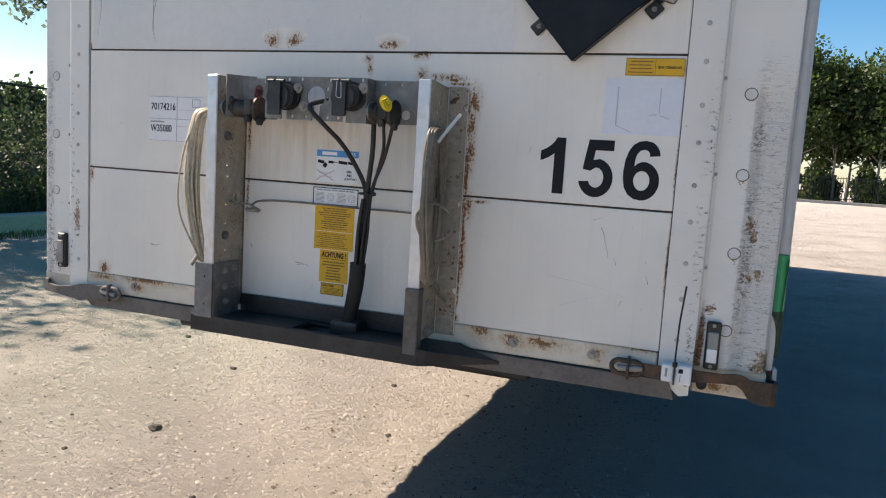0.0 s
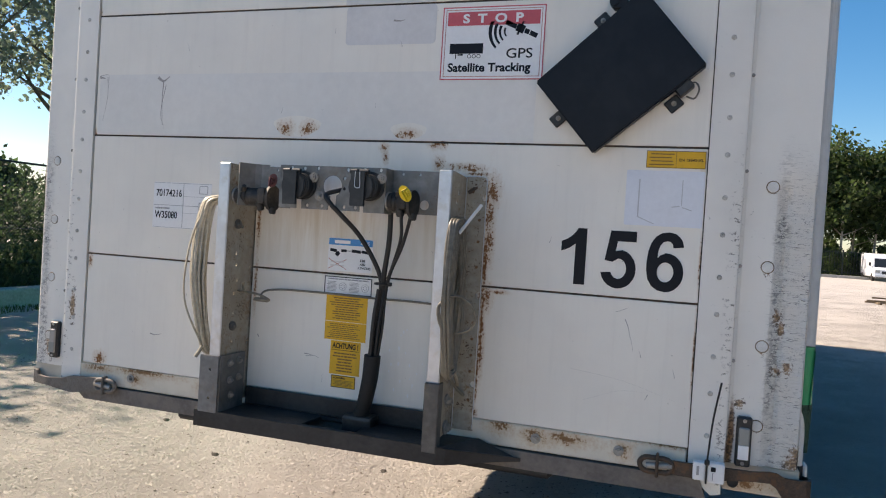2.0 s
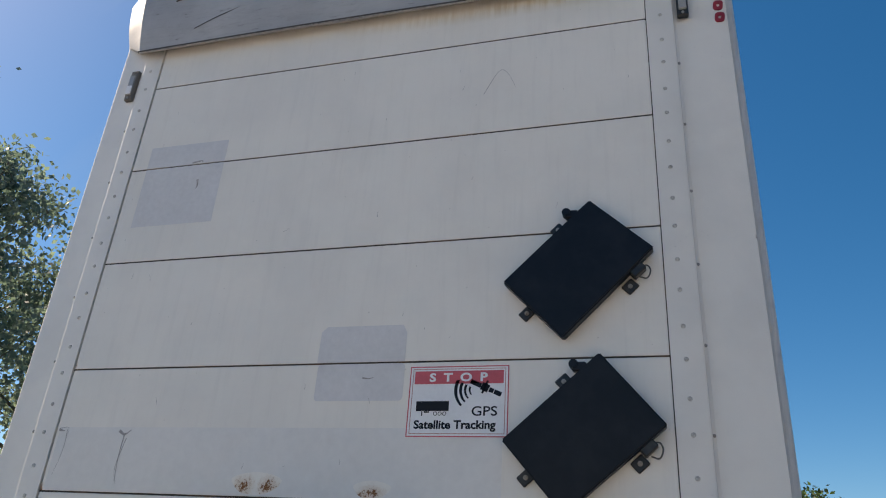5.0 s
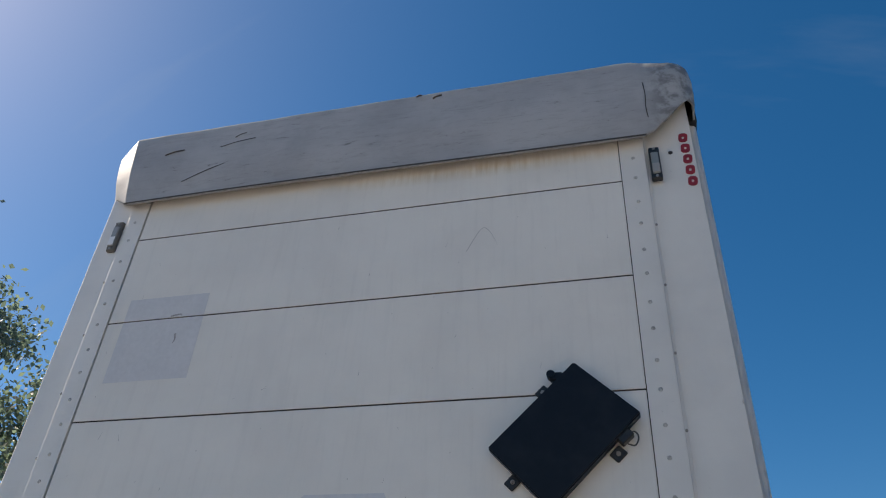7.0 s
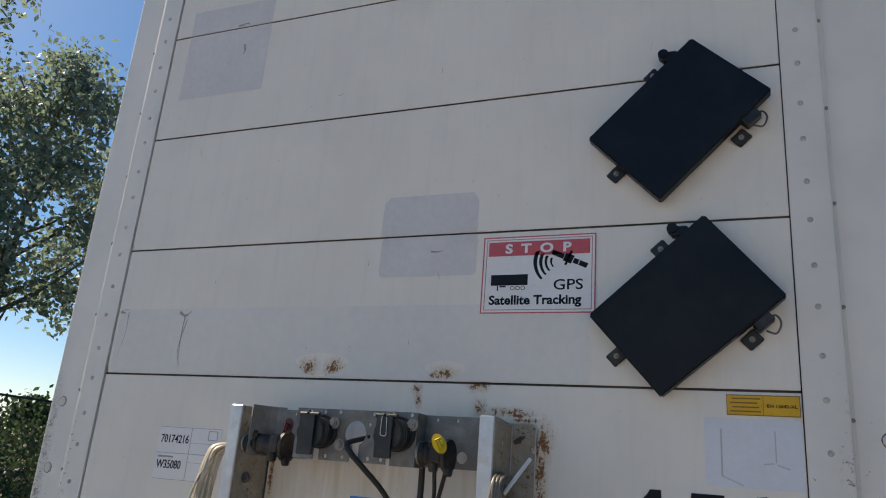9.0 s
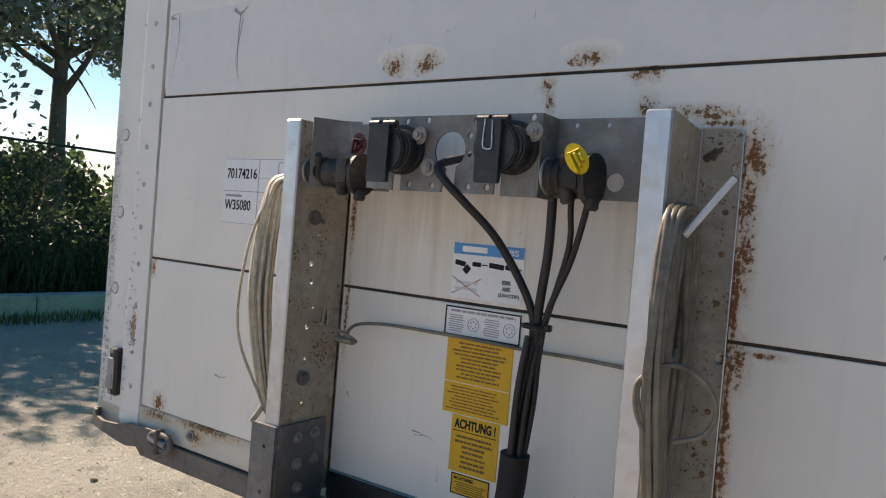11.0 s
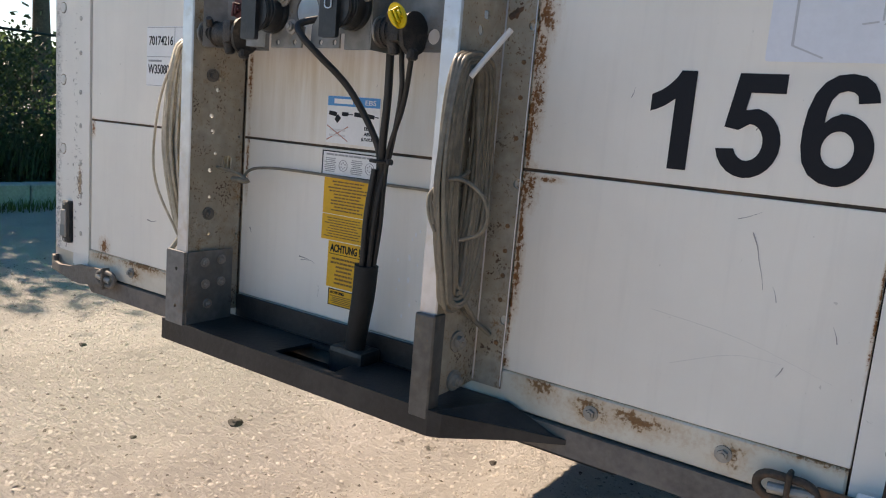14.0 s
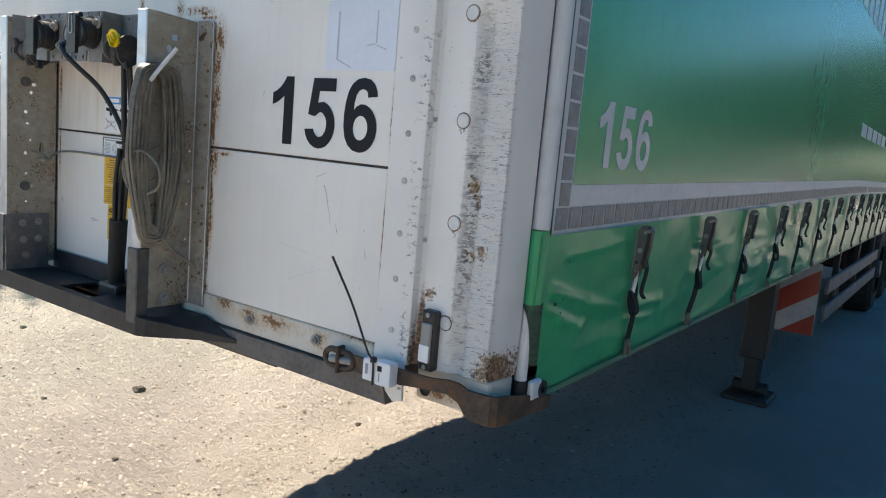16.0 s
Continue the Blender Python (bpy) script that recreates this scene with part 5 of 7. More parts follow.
bars(-0.064, 0.044, 1.288, 1.333, 8, M_INK_BROWN, y1, 0.35, 0.3, 12)
field(-0.0713, 0.060, 1.3375, 1.3385, M_STK_WHITE, y1, "crease")
y2 = sticker(-0.049, 0.048, 1.182, 1.281, M_STK_YELLOW, "amber danger sticker headed in black, torn at an edge")
letters("ACHTUNG !", -0.043, 0.041, 1.2585, 1.2755, M_INK, y2, 0.03)
field(-0.045, 0.043, 1.2535, 1.2548, M_INK, y2, "rule")
bars(-0.042, 0.040, 1.188, 1.249, 7, M_INK_BROWN, y2, 0.45, 0.5, 13)
y3 = sticker(-0.041, 0.037, 1.143, 1.179, M_STK_YELLOW, "small amber warning sticker with a black border")
for a in ((-0.041, 0.037, 1.143, 1.1447), (-0.041, 0.037, 1.1773, 1.179), (-0.041, -0.0393, 1.1449, 1.1771), (0.0353, 0.037, 1.1449, 1.1771)):
    field(*a, M_INK, y3, "border")
letters("ACHTUNG", -0.036, 0.004, 1.1685, 1.1745, M_INK, y3, 0.03)
bars(-0.036, 0.032, 1.147, 1.166, 5, M_INK_BROWN, y3, 0.4, 0.3, 14)

# where stickers were peeled off, and scuffs
part("sticker_residue", plate(rect(-0.900, -0.562, 2.807, 3.0555), 0.0006, m=Matrix.Translation((0, -0.0008, 0))), M_RESIDUE, trailer, "grey square left by a peeled sticker")
part("sticker_residue", plate(rect(-0.900, -0.562, 3.0615, 3.155), 0.0006, m=Matrix.Translation((0, -0.0008, 0))), M_RESIDUE, trailer)
part("sticker_residue", plate([(-0.065, 2.2715), (0.219, 2.2715), (0.219, 2.36), (0.205, 2.386), (-0.045, 2.387), (-0.063, 2.37)], 0.0006, m=Matrix.Translation((0, -0.0008, 0))), M_RESIDUE, trailer)
part("sticker_residue", plate(rect(-0.060, 0.221, 2.153, 2.2655, 0.012), 0.0006, m=Matrix.Translation((0, -0.0008, 0))), M_RESIDUE, trailer)
oval = [[(cx + rx * (1 + 0.12 * math.sin(3.1 * a)) * math.cos(a), cz + rz * math.sin(a)) for a in (0.3 * q for q in range(21))] for cx, cz, rx, rz in ((-0.207, 1.913, 0.080, 0.032), (0.155, 1.904, 0.055, 0.024))]
part("faded_field", plate(rect(-0.955, 0.52, 1.877, 2.074), 0.0003, oval, m=Matrix.Translation((0, -0.00035, 0))), M_RESIDUE_PALE, trailer)


def scuff(points, r, label="", material=None):
    bm = tube([(x, -0.0002, z) for x, z in points], r, 5, per=4, taper=r * 0.25)
    for v in bm.verts:
        v.co.y = -0.0009 + (v.co.y + 0.0002) * 0.05
    part("scuff", bm, material or M_SCUFF, trailer, label)


scuff([(0.794, 1.424), (0.803, 1.404), (0.808, 1.384), (0.815, 1.362), (0.819, 1.342)], 0.0011, "dark scrape on the white panel")
scuff([(0.770, 1.441), (0.786, 1.447), (0.802, 1.455)], 0.0007)
scuff([(0.863, 1.234), (0.860, 1.226), (0.855, 1.217)], 0.0009)
scuff([(-0.30, 1.273), (-0.297, 1.268), (-0.294, 1.26)], 0.0022)
scuff([(-0.135, 1.232), (-0.12, 1.231), (-0.105, 1.229)], 0.0016)
scuff([(-0.13, 1.225), (-0.10, 1.228), (-0.085, 1.222)], 0.0008)
scuff([(-0.722, 2.064), (-0.700, 2.052), (-0.678, 2.066)], 0.0055, "dark run-off mark")
scuff([(-0.700, 2.052), (-0.703, 1.985), (-0.697, 1.91)], 0.0022)
scuff([(-0.690, 2.04), (-0.706, 1.95), (-0.690, 1.90)], 0.0014)
scuff([(-0.958, 2.066), (-0.935, 2.062)], 0.005)
scuff([(-0.925, 2.066), (-0.922, 2.0), (-0.938, 1.92)], 0.0013)
scuff([(-0.955, 2.07), (-0.922, 2.072), (-0.921, 2.03)], 0.001)
for k in range(46):
    rs = random.Random(900 + k)
    x, z = rs.uniform(-0.93, 0.93), rs.choice((1.2, 1.33, 1.6, 1.7, 2.0, 2.15, 2.4, 2.55, 2.75, 2.9, 3.2, 3.35)) + rs.uniform(-.05, .05)
    ln, an = rs.uniform(0.006, 0.028), rs.choice((1.3, 1.6, 1.9, 0.4))
    scuff([(x, z), (x + ln * 0.5 * math.cos(an) + 0.001, z + ln * 0.5 * math.sin(an)), (x + ln * math.cos(an), z + ln * math.sin(an))], rs.uniform(0.0004, 0.0009))
scuff([(0.42, 3.22), (0.47, 3.31), (0.50, 3.30), (0.53, 3.235)], 0.0011)
scuff([(-0.70, 1.235), (-0.68, 1.232), (-0.655, 1.237)], 0.002)
scuff([(-0.66, 2.99), (-0.655, 2.965), (-0.66, 2.95)], 0.005)
scuff([(-0.70, 3.067), (-0.66, 3.072), (-0.655, 3.065)], 0.004)
scuff([(0.09, 2.222), (0.11, 2.22), (0.125, 2.223)], 0.003)
for k in range(22):
    rs = random.Random(1500 + k)
    x, z, r = rs.uniform(0.14, 0.30), rs.uniform(1.14, 1.38), rs.uniform(0.002, 0.0045)
    part("paint_splash", plate([(x + 0.7 * r * math.cos(a), z + r * 1.4 * math.sin(a)) for a in (0, 0.8, 1.6, 2.4, 3.1, 3.9, 4.7, 5.5)], 0.0004, m=Matrix.Translation((0, -0.0006, 0))), M_STK_WHITE, trailer)
scuff([(0.66, 1.28), (0.80, 1.262), (0.93, 1.225)], 0.0003, "", M_SCRATCH)
scuff([(0.70, 1.20), (0.79, 1.235), (0.86, 1.238)], 0.0003, "", M_SCRATCH)


# roof cap
def roof_cap():
    plan = [(1.262, 0.75), (1.262, 0.30), (1.262, 0.10)]
    plan += [(1.172 + 0.09 * math.cos(radians(a)), 0.055 - 0.09 * math.sin(radians(a))) for a in range(0, 91, 15)]
    plan += [(1.1 - 2.2 * k / 46, -0.036 - 0.001 * math.sin(k * 0.9)) for k in range(47)]
    plan += [(-1.125, -0.036), (-1.137, -0.036), (-1.150, -0.030), (-1.190, -0.014), (-1.232, 0.004), (-1.252, 0.03)]
    plan += [(-1.256, 0.10), (-1.258, 0.30), (-1.258, 0.75)]
    bm, rows = bmesh.new(), []
    for v in [0.0, 0.03, 0.07, 0.14, 0.22, 0.30, 0.38, 0.46, 0.54, 0.62, 0.68, 0.73, 0.78, 0.83, 0.88, 0.92, 0.96, 0.985, 1.0]:
        row = []
        for x, y in plan:
            low = 3.630 - 0.013 * min(1.0, max(0.0, (x + 0.3) / 1.3))
            if x > 1.075:
                low += 0.185 * min(1, ((x - 1.075) / 0.165) ** 1.25) + 0.03 * max(0, y)
            if x < -1.137:
                low += 0.075 * min(1, (-1.137 - x) / 0.10)
            soft = min(1.0, max(0.0, (x - 1.04) / 0.14))           # only the far corner is rounded over
            start = 0.965 - 0.285 * soft
            inward = max(0.0, (v - start) / (1 - start))
            slack = 0.009 * math.sin(math.pi * min(1, v * 1.1)) + (0.0035 * noise.noise((x * 2, y * 3, v * 2.5)) + 0.0018 * noise.noise((x * 8, y * 9, v * 6))) * (1 - 0.85 * v)
            tuck = soft * 0.004 * noise.noise((x * 26, y * 26, v * 9))
            cx, cy = max(-1.15, min(1.15, x)), max(0.08, y)
            away = V((x - cx, y - cy, 0))
            away = away.normalized() if away.length > 0 else V((0, -1, 0))
            shrink = (0.014 + 0.12 * soft) * (1 - math.sqrt(max(0.0, 1 - inward ** 2)))
            top = 4.026 + 0.006 * soft - (0.75 * min(0.10, -1.137 - x) if x < -1.137 else 0.0)
            z = low + (top - low) * (v if v < start else start + (1 - start) * math.sin(inward * math.pi / 2))
            fold = 0.065 * (1 - v) * min(1.0, max(0.0, (-x - 1.05) / 0.085)) if y < 0.05 else 0.0
            row.append(bm.verts.new((x + fold + away.x * (slack + tuck - shrink), y + away.y * (slack + tuck - shrink), z)))
        rows.append(row)
    for a, b in zip(rows, rows[1:]):
        for i in range(len(plan) - 1):
            bm.faces.new((a[i], a[i + 1], b[i + 1], b[i]))
    lid = rows[-1]
    ends = [bm.verts.new((v.co.x * 0.97, v.co.y + 0.3, 4.045)) for v in lid]
    for i in range(len(lid) - 1):
        bm.faces.new((lid[i], lid[i + 1], ends[i + 1], ends[i]))
    ob = part("roof_cap", bm, M_CAP, trailer, "grimy grey tarpaulin roof cap with one rounded corner", smooth=19)
    ob.modifiers.new("thickness", "SOLIDIFY").thickness = 0.006
    # the hem's near-black colour holds its grime and the shadow line below it
    hem = tube([(1.072, -0.043, 3.617), (0.5, -0.044, 3.621), (0, -0.044, 3.628), (-0.5, -0.044, 3.631), (-1.072, -0.042, 3.630)], 0.0052, 6, per=6)
    part("hem", hem, M_GRIME_SHADE, ob, "grimy hem, blackened further for the shadow line")
    part("cord", tube([(1.070, -0.046, 3.609), (0.5, -0.047, 3.613), (0, -0.047, 3.620), (-0.5, -0.047, 3.623), (-1.068, -0.045, 3.622)], 0.0024, 5, per=6), M_SCUFF, ob, "pale cord under the hem")
    part("stitched_seam", tube([(1.085, -0.0455, 3.885), (1.088, -0.047, 3.82), (1.084, -0.047, 3.76), (1.087, -0.046, 3.70)], 0.0016, 5, per=5), M_GRIME_SHADE, ob)
    for a, b, r in (((0.262, 3.980), (0.30, 3.992), 0.004), ((0.19, 4.004), (0.215, 4.008), 0.004), ((-0.82, 3.71), (-0.62, 3.79), 0.0016), ((-0.95, 3.885), (-0.86, 3.90), 0.003), ((-0.62, 3.93), (-0.57, 3.95), 0.002), ((-0.68, 3.885), (-0.52, 3.91), 0.0015)):
        part("scrape", tube([(a[0], -0.045, a[1]), ((a[0] + b[0]) / 2, -0.0475, (a[1] + b[1]) / 2 + 0.002), (b[0], -0.045, b[1])], r, 5, per=4), M_GRIME_SHADE, ob, "dark scrape")


roof_cap()
part("roof_edge", box((1.245, 0.11, 3.80), (1.272, LEN, 3.95), 0.005), M_CHASSIS, trailer, "black roof edge above the curtain")
part("roof_edge", box((-1.272, 0.11, 3.80), (-1.245, LEN, 3.95), 0.005), M_CHASSIS, trailer)
part("roof", box((-1.25, 0.25, 3.955), (1.25, LEN, 4.03), 0.02), M_CAP, trailer, "grey tarpaulin roof")
part("cargo_body", box((-1.20, 0.12, 1.02), (1.20, LEN - 0.02, 3.94)), M_CHASSIS, trailer, "closed load space behind the curtains")
part("rear_door", box((-1.25, LEN - 0.015, 1.0), (1.25, LEN + 0.05, 3.98), 0.01), M_WHITE_PAINT, trailer, "white rear doors")


# side curtains
def sag(y):
    return 0.0135 * y if y < 5 else 0.0675


def skirt_folds():
    """Creases in the skirt: (y, z) of both ends, height and half width; a few in each bay, running out from the straps."""
    rnd = random.Random(58)
    out = [(0.20, 1.255, 0.40, 1.205, 0.007, 0.016), (0.40, 1.205, 0.60, 1.165, 0.006, 0.014), (0.19, 1.215, 0.36, 1.150, 0.006, 0.013), (0.36, 1.150, 0.40, 1.160, 0.005, 0.012),
           (0.22, 1.180, 0.34, 1.165, 0.004, 0.010), (0.25, 1.325, 0.60, 1.345, 0.003, 0.014), (0.66, 1.165, 0.92, 1.150, 0.007, 0.016), (0.66, 1.130, 0.85, 1.110, 0.006, 0.013), (0.90, 1.150, 0.93, 1.09, 0.005, 0.012)]
    for k in range(1, 12):
        a = 0.635 + 0.56 * k
        for _ in range(6):
            y0, z0 = a + rnd.uniform(-0.05, 0.25), rnd.uniform(1.08, 1.34)
            out.append((y0, z0, y0 + rnd.uniform(0.12, 0.32), z0 + rnd.uniform(-0.07, 0.05), rnd.choice((-1, 1, 1)) * rnd.uniform(0.0015, 0.004), rnd.uniform(0.011, 0.022)))
    return out


FOLDS = skirt_folds()


def fold_height(y, z):
    h = 0.0
    for y0, z0, y1, z1, high, half in FOLDS:
        if y < y0 - 0.08 or y > y1 + 0.08 or abs(z - (z0 + z1) / 2) > 0.14:
            continue
        dy, dz = y1 - y0, z1 - z0
        u = max(0.0, min(1.0, ((y - y0) * dy + (z - z0) * dz) / (dy * dy + dz * dz)))
        d = math.hypot(y - y0 - u * dy, z - z0 - u * dz)
        h += 1.7 * high * math.exp(-(d / (0.8 * half)) ** 1.1) * (0.55 + 0.45 * math.sin(math.pi * min(1, u + 0.2)))
    return h


def curtain_sheet(x, z_low, z_high, y0, y1, dent, cy, cz, follow=(False, False), folds=False):
    ys = [y0 + (y1 - y0) * (k / cy) ** 1.7 for k in range(cy + 1)]
    bm, rows = bmesh.new(), []
    skirt = follow[1] and not follow[0]
    for j in range(cz + 1):
        row = []
        for y in ys:
            a, b = z_low + sag(y) * follow[0], z_high + sag(y) * follow[1]
            z = a + (b - a) * j / cz
            edge = min(1.0, (y - y0) / 0.25)
            out = dent * edge * (0.8 * noise.noise((y * 1.3, z * 1.6, 5)) + 0.4 * noise.noise((y * 4.2, z * 2.4, 9)) + (2.2 * math.sin(y * 11.22 - 1.2) * max(0, 1.38 - z) * max(0, z - 1.02) if skirt else 0.0))
            yy = y
            if skirt:
                out = 0.55 * out - 0.016 * (1.372 - z) / 0.35
                out += 0.012 * edge * (0.22 - abs(noise.noise((y * 2.4 + z * 3.0, z * 5.5 - y * 1.2, 2))))
                yy += 0.060 * min(1.0, max(0.0, (1.225 - z) / 0.13)) * max(0.0, 1 - (y - y0) / 0.3)
                if folds:
                    out += fold_height(y, z) * min(1.0, (y - y0) / 0.06)
            row.append(bm.verts.new((x + max(out, -0.024), yy, z)))
        rows.append(row)
    for a, b in zip(rows, rows[1:]):
        for i in range(len(ys) - 1):
            bm.faces.new((a[i], a[i + 1], b[i + 1], b[i]))
    return bm


noise.seed_set(4)
for s in (1, -1):
    m = Matrix.Diagonal((s, 1, 1, 1))
    cur = part("curtain", moved(curtain_sheet(1.262, 1.30, 3.86, 0.17, LEN - 0.05, 0.0012, 90, 60), m=m), M_GREEN, trailer, "glossy green side curtain with white stripe and number", smooth=60)
    low = part("valance", moved(curtain_sheet(1.268, 1.022, 1.372, 0.13, LEN - 0.05, 0.026, 380, 44, (False, True), s > 0), m=m), M_GREEN_LOW, trailer, "creased green curtain skirt held by buckles", smooth=60)
    if s > 0:
        curtain, valance = cur, low
part("hem", curtain_sheet(1.2605, 1.021, 1.034, 0.225, LEN - 0.05, 0.0, 40, 1), M_HEM, valance, "worn pale hem")
for y, z in ((0.235, 1.342), (0.265, 1.348), (0.262, 1.315), (0.22, 1.225), (0.245, 1.202), (0.25, 1.235)):
    part("punched_mark", cyl((1.252, y, z), (1.2685, y, z), 0.0035, n=8), M_CHASSIS, valance)
part("white_stripe", curtain_sheet(1.2650, 1.427, 1.472, 0.20, LEN - 0.05, 0.0, 60, 2, (True, True)), M_CURT_WHITE, curtain, smooth=60)
part("white_backing", curtain_sheet(1.2645, 1.364, 1.4265, 0.17, LEN - 0.05, 0.0, 60, 2, (True, True)), M_CURT_WHITE, curtain, smooth=60)
part("white_edge", curtain_sheet(1.2655, 1.428, 3.84, 0.166, 0.238, 0.0, 2, 20), M_CURT_WHITE, curtain)
for sign, bm in zip("156", figures(0.0, 0.0, 0.318, 0.150, 0.0, ((0.0, 0.22), (0.338, 0.285), (0.705, 0.292)))):
    part("digit", moved(bm, m=Matrix.Translation((1.2640, 0.345, 1.512)) @ Matrix.Rotation(radians(90), 4, "Z")), M_CURT_WHITE, curtain, "white digit " + sign)
for y, z, w, h in ((3.6, 2.55, 0.16, 0.30), (3.85, 2.55, 0.16, 0.30), (4.1, 2.55, 0.16, 0.30), (4.35, 2.55, 0.16, 0.30), (4.6, 2.55, 0.16, 0.30), (4.85, 2.55, 0.16, 0.30), (5.1, 2.55, 0.16, 0.30),
                   (4.7, 1.84, 0.28, 0.09), (5.05, 1.84, 0.28, 0.09), (5.4, 1.84, 0.28, 0.09), (5.75, 1.84, 0.28, 0.09), (6.1, 1.84, 0.28, 0.09)):
    part("text_bar", box((1.2630, y, z), (1.2645, y + w, z + h), 0.0004), M_CURT_WHITE, curtain)
tape = to_mesh("tape_patch", box((-0.0008, -0.0275, -0.0225), (0.0008, 0.0275, 0.0225), 0.0006), M_TAPE)
for k in range(88):
    y = 0.206 + 0.0615 * k
    piece("tape_patch", tape, Matrix.Translation((1.2656, y, 1.403 + sag(y))), curtain)
for k in range(44):
    piece("tape_patch", tape, Matrix.Translation((1.2664, 0.208, 1.456 + 0.0535 * k)) @ Matrix.Diagonal((1, 0.86, 1.06, 1)), curtain)
part("tape_row", curtain_sheet(1.2656, 1.383, 1.424, 5.65, LEN - 0.05, 0.0, 20, 1, (True, True)), M_TAPE, curtain)
pole = part("curtain_pole", cyl((1.2500, 0.151, 1.385), (1.2500, 0.151, 3.86), 0.0185, n=20), M_CURT_WHITE, trailer, "white curtain tensioning pole")
part("green_sleeve", cyl((1.2492, 0.150, 1.232), (1.2492, 0.150, 1.383), 0.0195, n=20), M_GREEN_LOW, pole)
frayed = cyl((1.2515, 0.153, 1.200), (1.2500, 0.151, 1.2335), 0.0185, 0.0205, n=20)
cyl((1.2555, 0.160, 1.105), (1.2515, 0.153, 1.2005), 0.0125, 0.0185, 20, frayed)
part("worn_sleeve", frayed, M_FRAYED, pole, "frayed green sleeve end")
part("bare_pole", cyl((1.2432, 0.144, 1.070), (1.2450, 0.147, 1.235), 0.0128, n=14), M_WHITE_PAINT, pole)
part("pole_foot", cyl((1.2425, 0.143, 1.0), (1.2432, 0.144, 1.072), 0.0150, n=14), M_CHASSIS, pole)
part("ratchet", plate(ring(0, 0, 0.019, 16), 0.012, [ring(0, 0, 0.009, 12)], m=Matrix.Translation((1.272, 0.196, 1.047)) @ Matrix.Rotation(radians(90), 4, "Z")), M_CHASSIS, pole)
part("ratchet_arm", box((1.256, 0.150, 1.030), (1.270, 0.192, 1.072), 0.004), M_WHITE_PAINT, pole)
# solid black strip gives the open gap its shade
part("gap_shade_strip", box((1.205, 0.134, 1.09), (1.234, 0.142, 3.86)), M_CHASSIS, trailer, "black strip standing in for the shade between post and curtain")


def ribbon(points, width, thick=0.0025, per=5):
    """A woven strap along a smooth line; width: the direction and breadth of the webbing."""
    P, w = curve_points(points, per), V(width) / 2
    bm, rows = bmesh.new(), []
    for i, p in enumerate(P):
        way = (P[min(i + 1, len(P) - 1)] - P[max(i - 1, 0)]).normalized()
        n = way.cross(w).normalized() * thick / 2
        rows.append([bm.verts.new(q) for q in (p - w - n, p + w - n, p + w + n, p - w + n)])
    for a, b in zip(rows, rows[1:]):
        for i in range(4):
            bm.faces.new((a[i], a[(i + 1) % 4], b[(i + 1) % 4], b[i]))
    bm.faces.new(rows[0])
    bm.faces.new(rows[-1][::-1])
    return bm


CHEEK = [(-0.006, 0.000), (0.004, 0.012), (0.022, 0.012), (0.027, 0.004), (0.024, -0.030), (0.016, -0.075), (0.007, -0.118), (-0.002, -0.128), (-0.012, -0.124), (-0.014, -0.108), (-0.006, -0.060)]
LEVER = [(0.014, 0.010), (0.031, 0.010), (0.038, 0.000), (0.036, -0.035), (0.028, -0.080), (0.032, -0.092), (0.022, -0.100), (0.010, -0.080), (0.014, -0.040)]


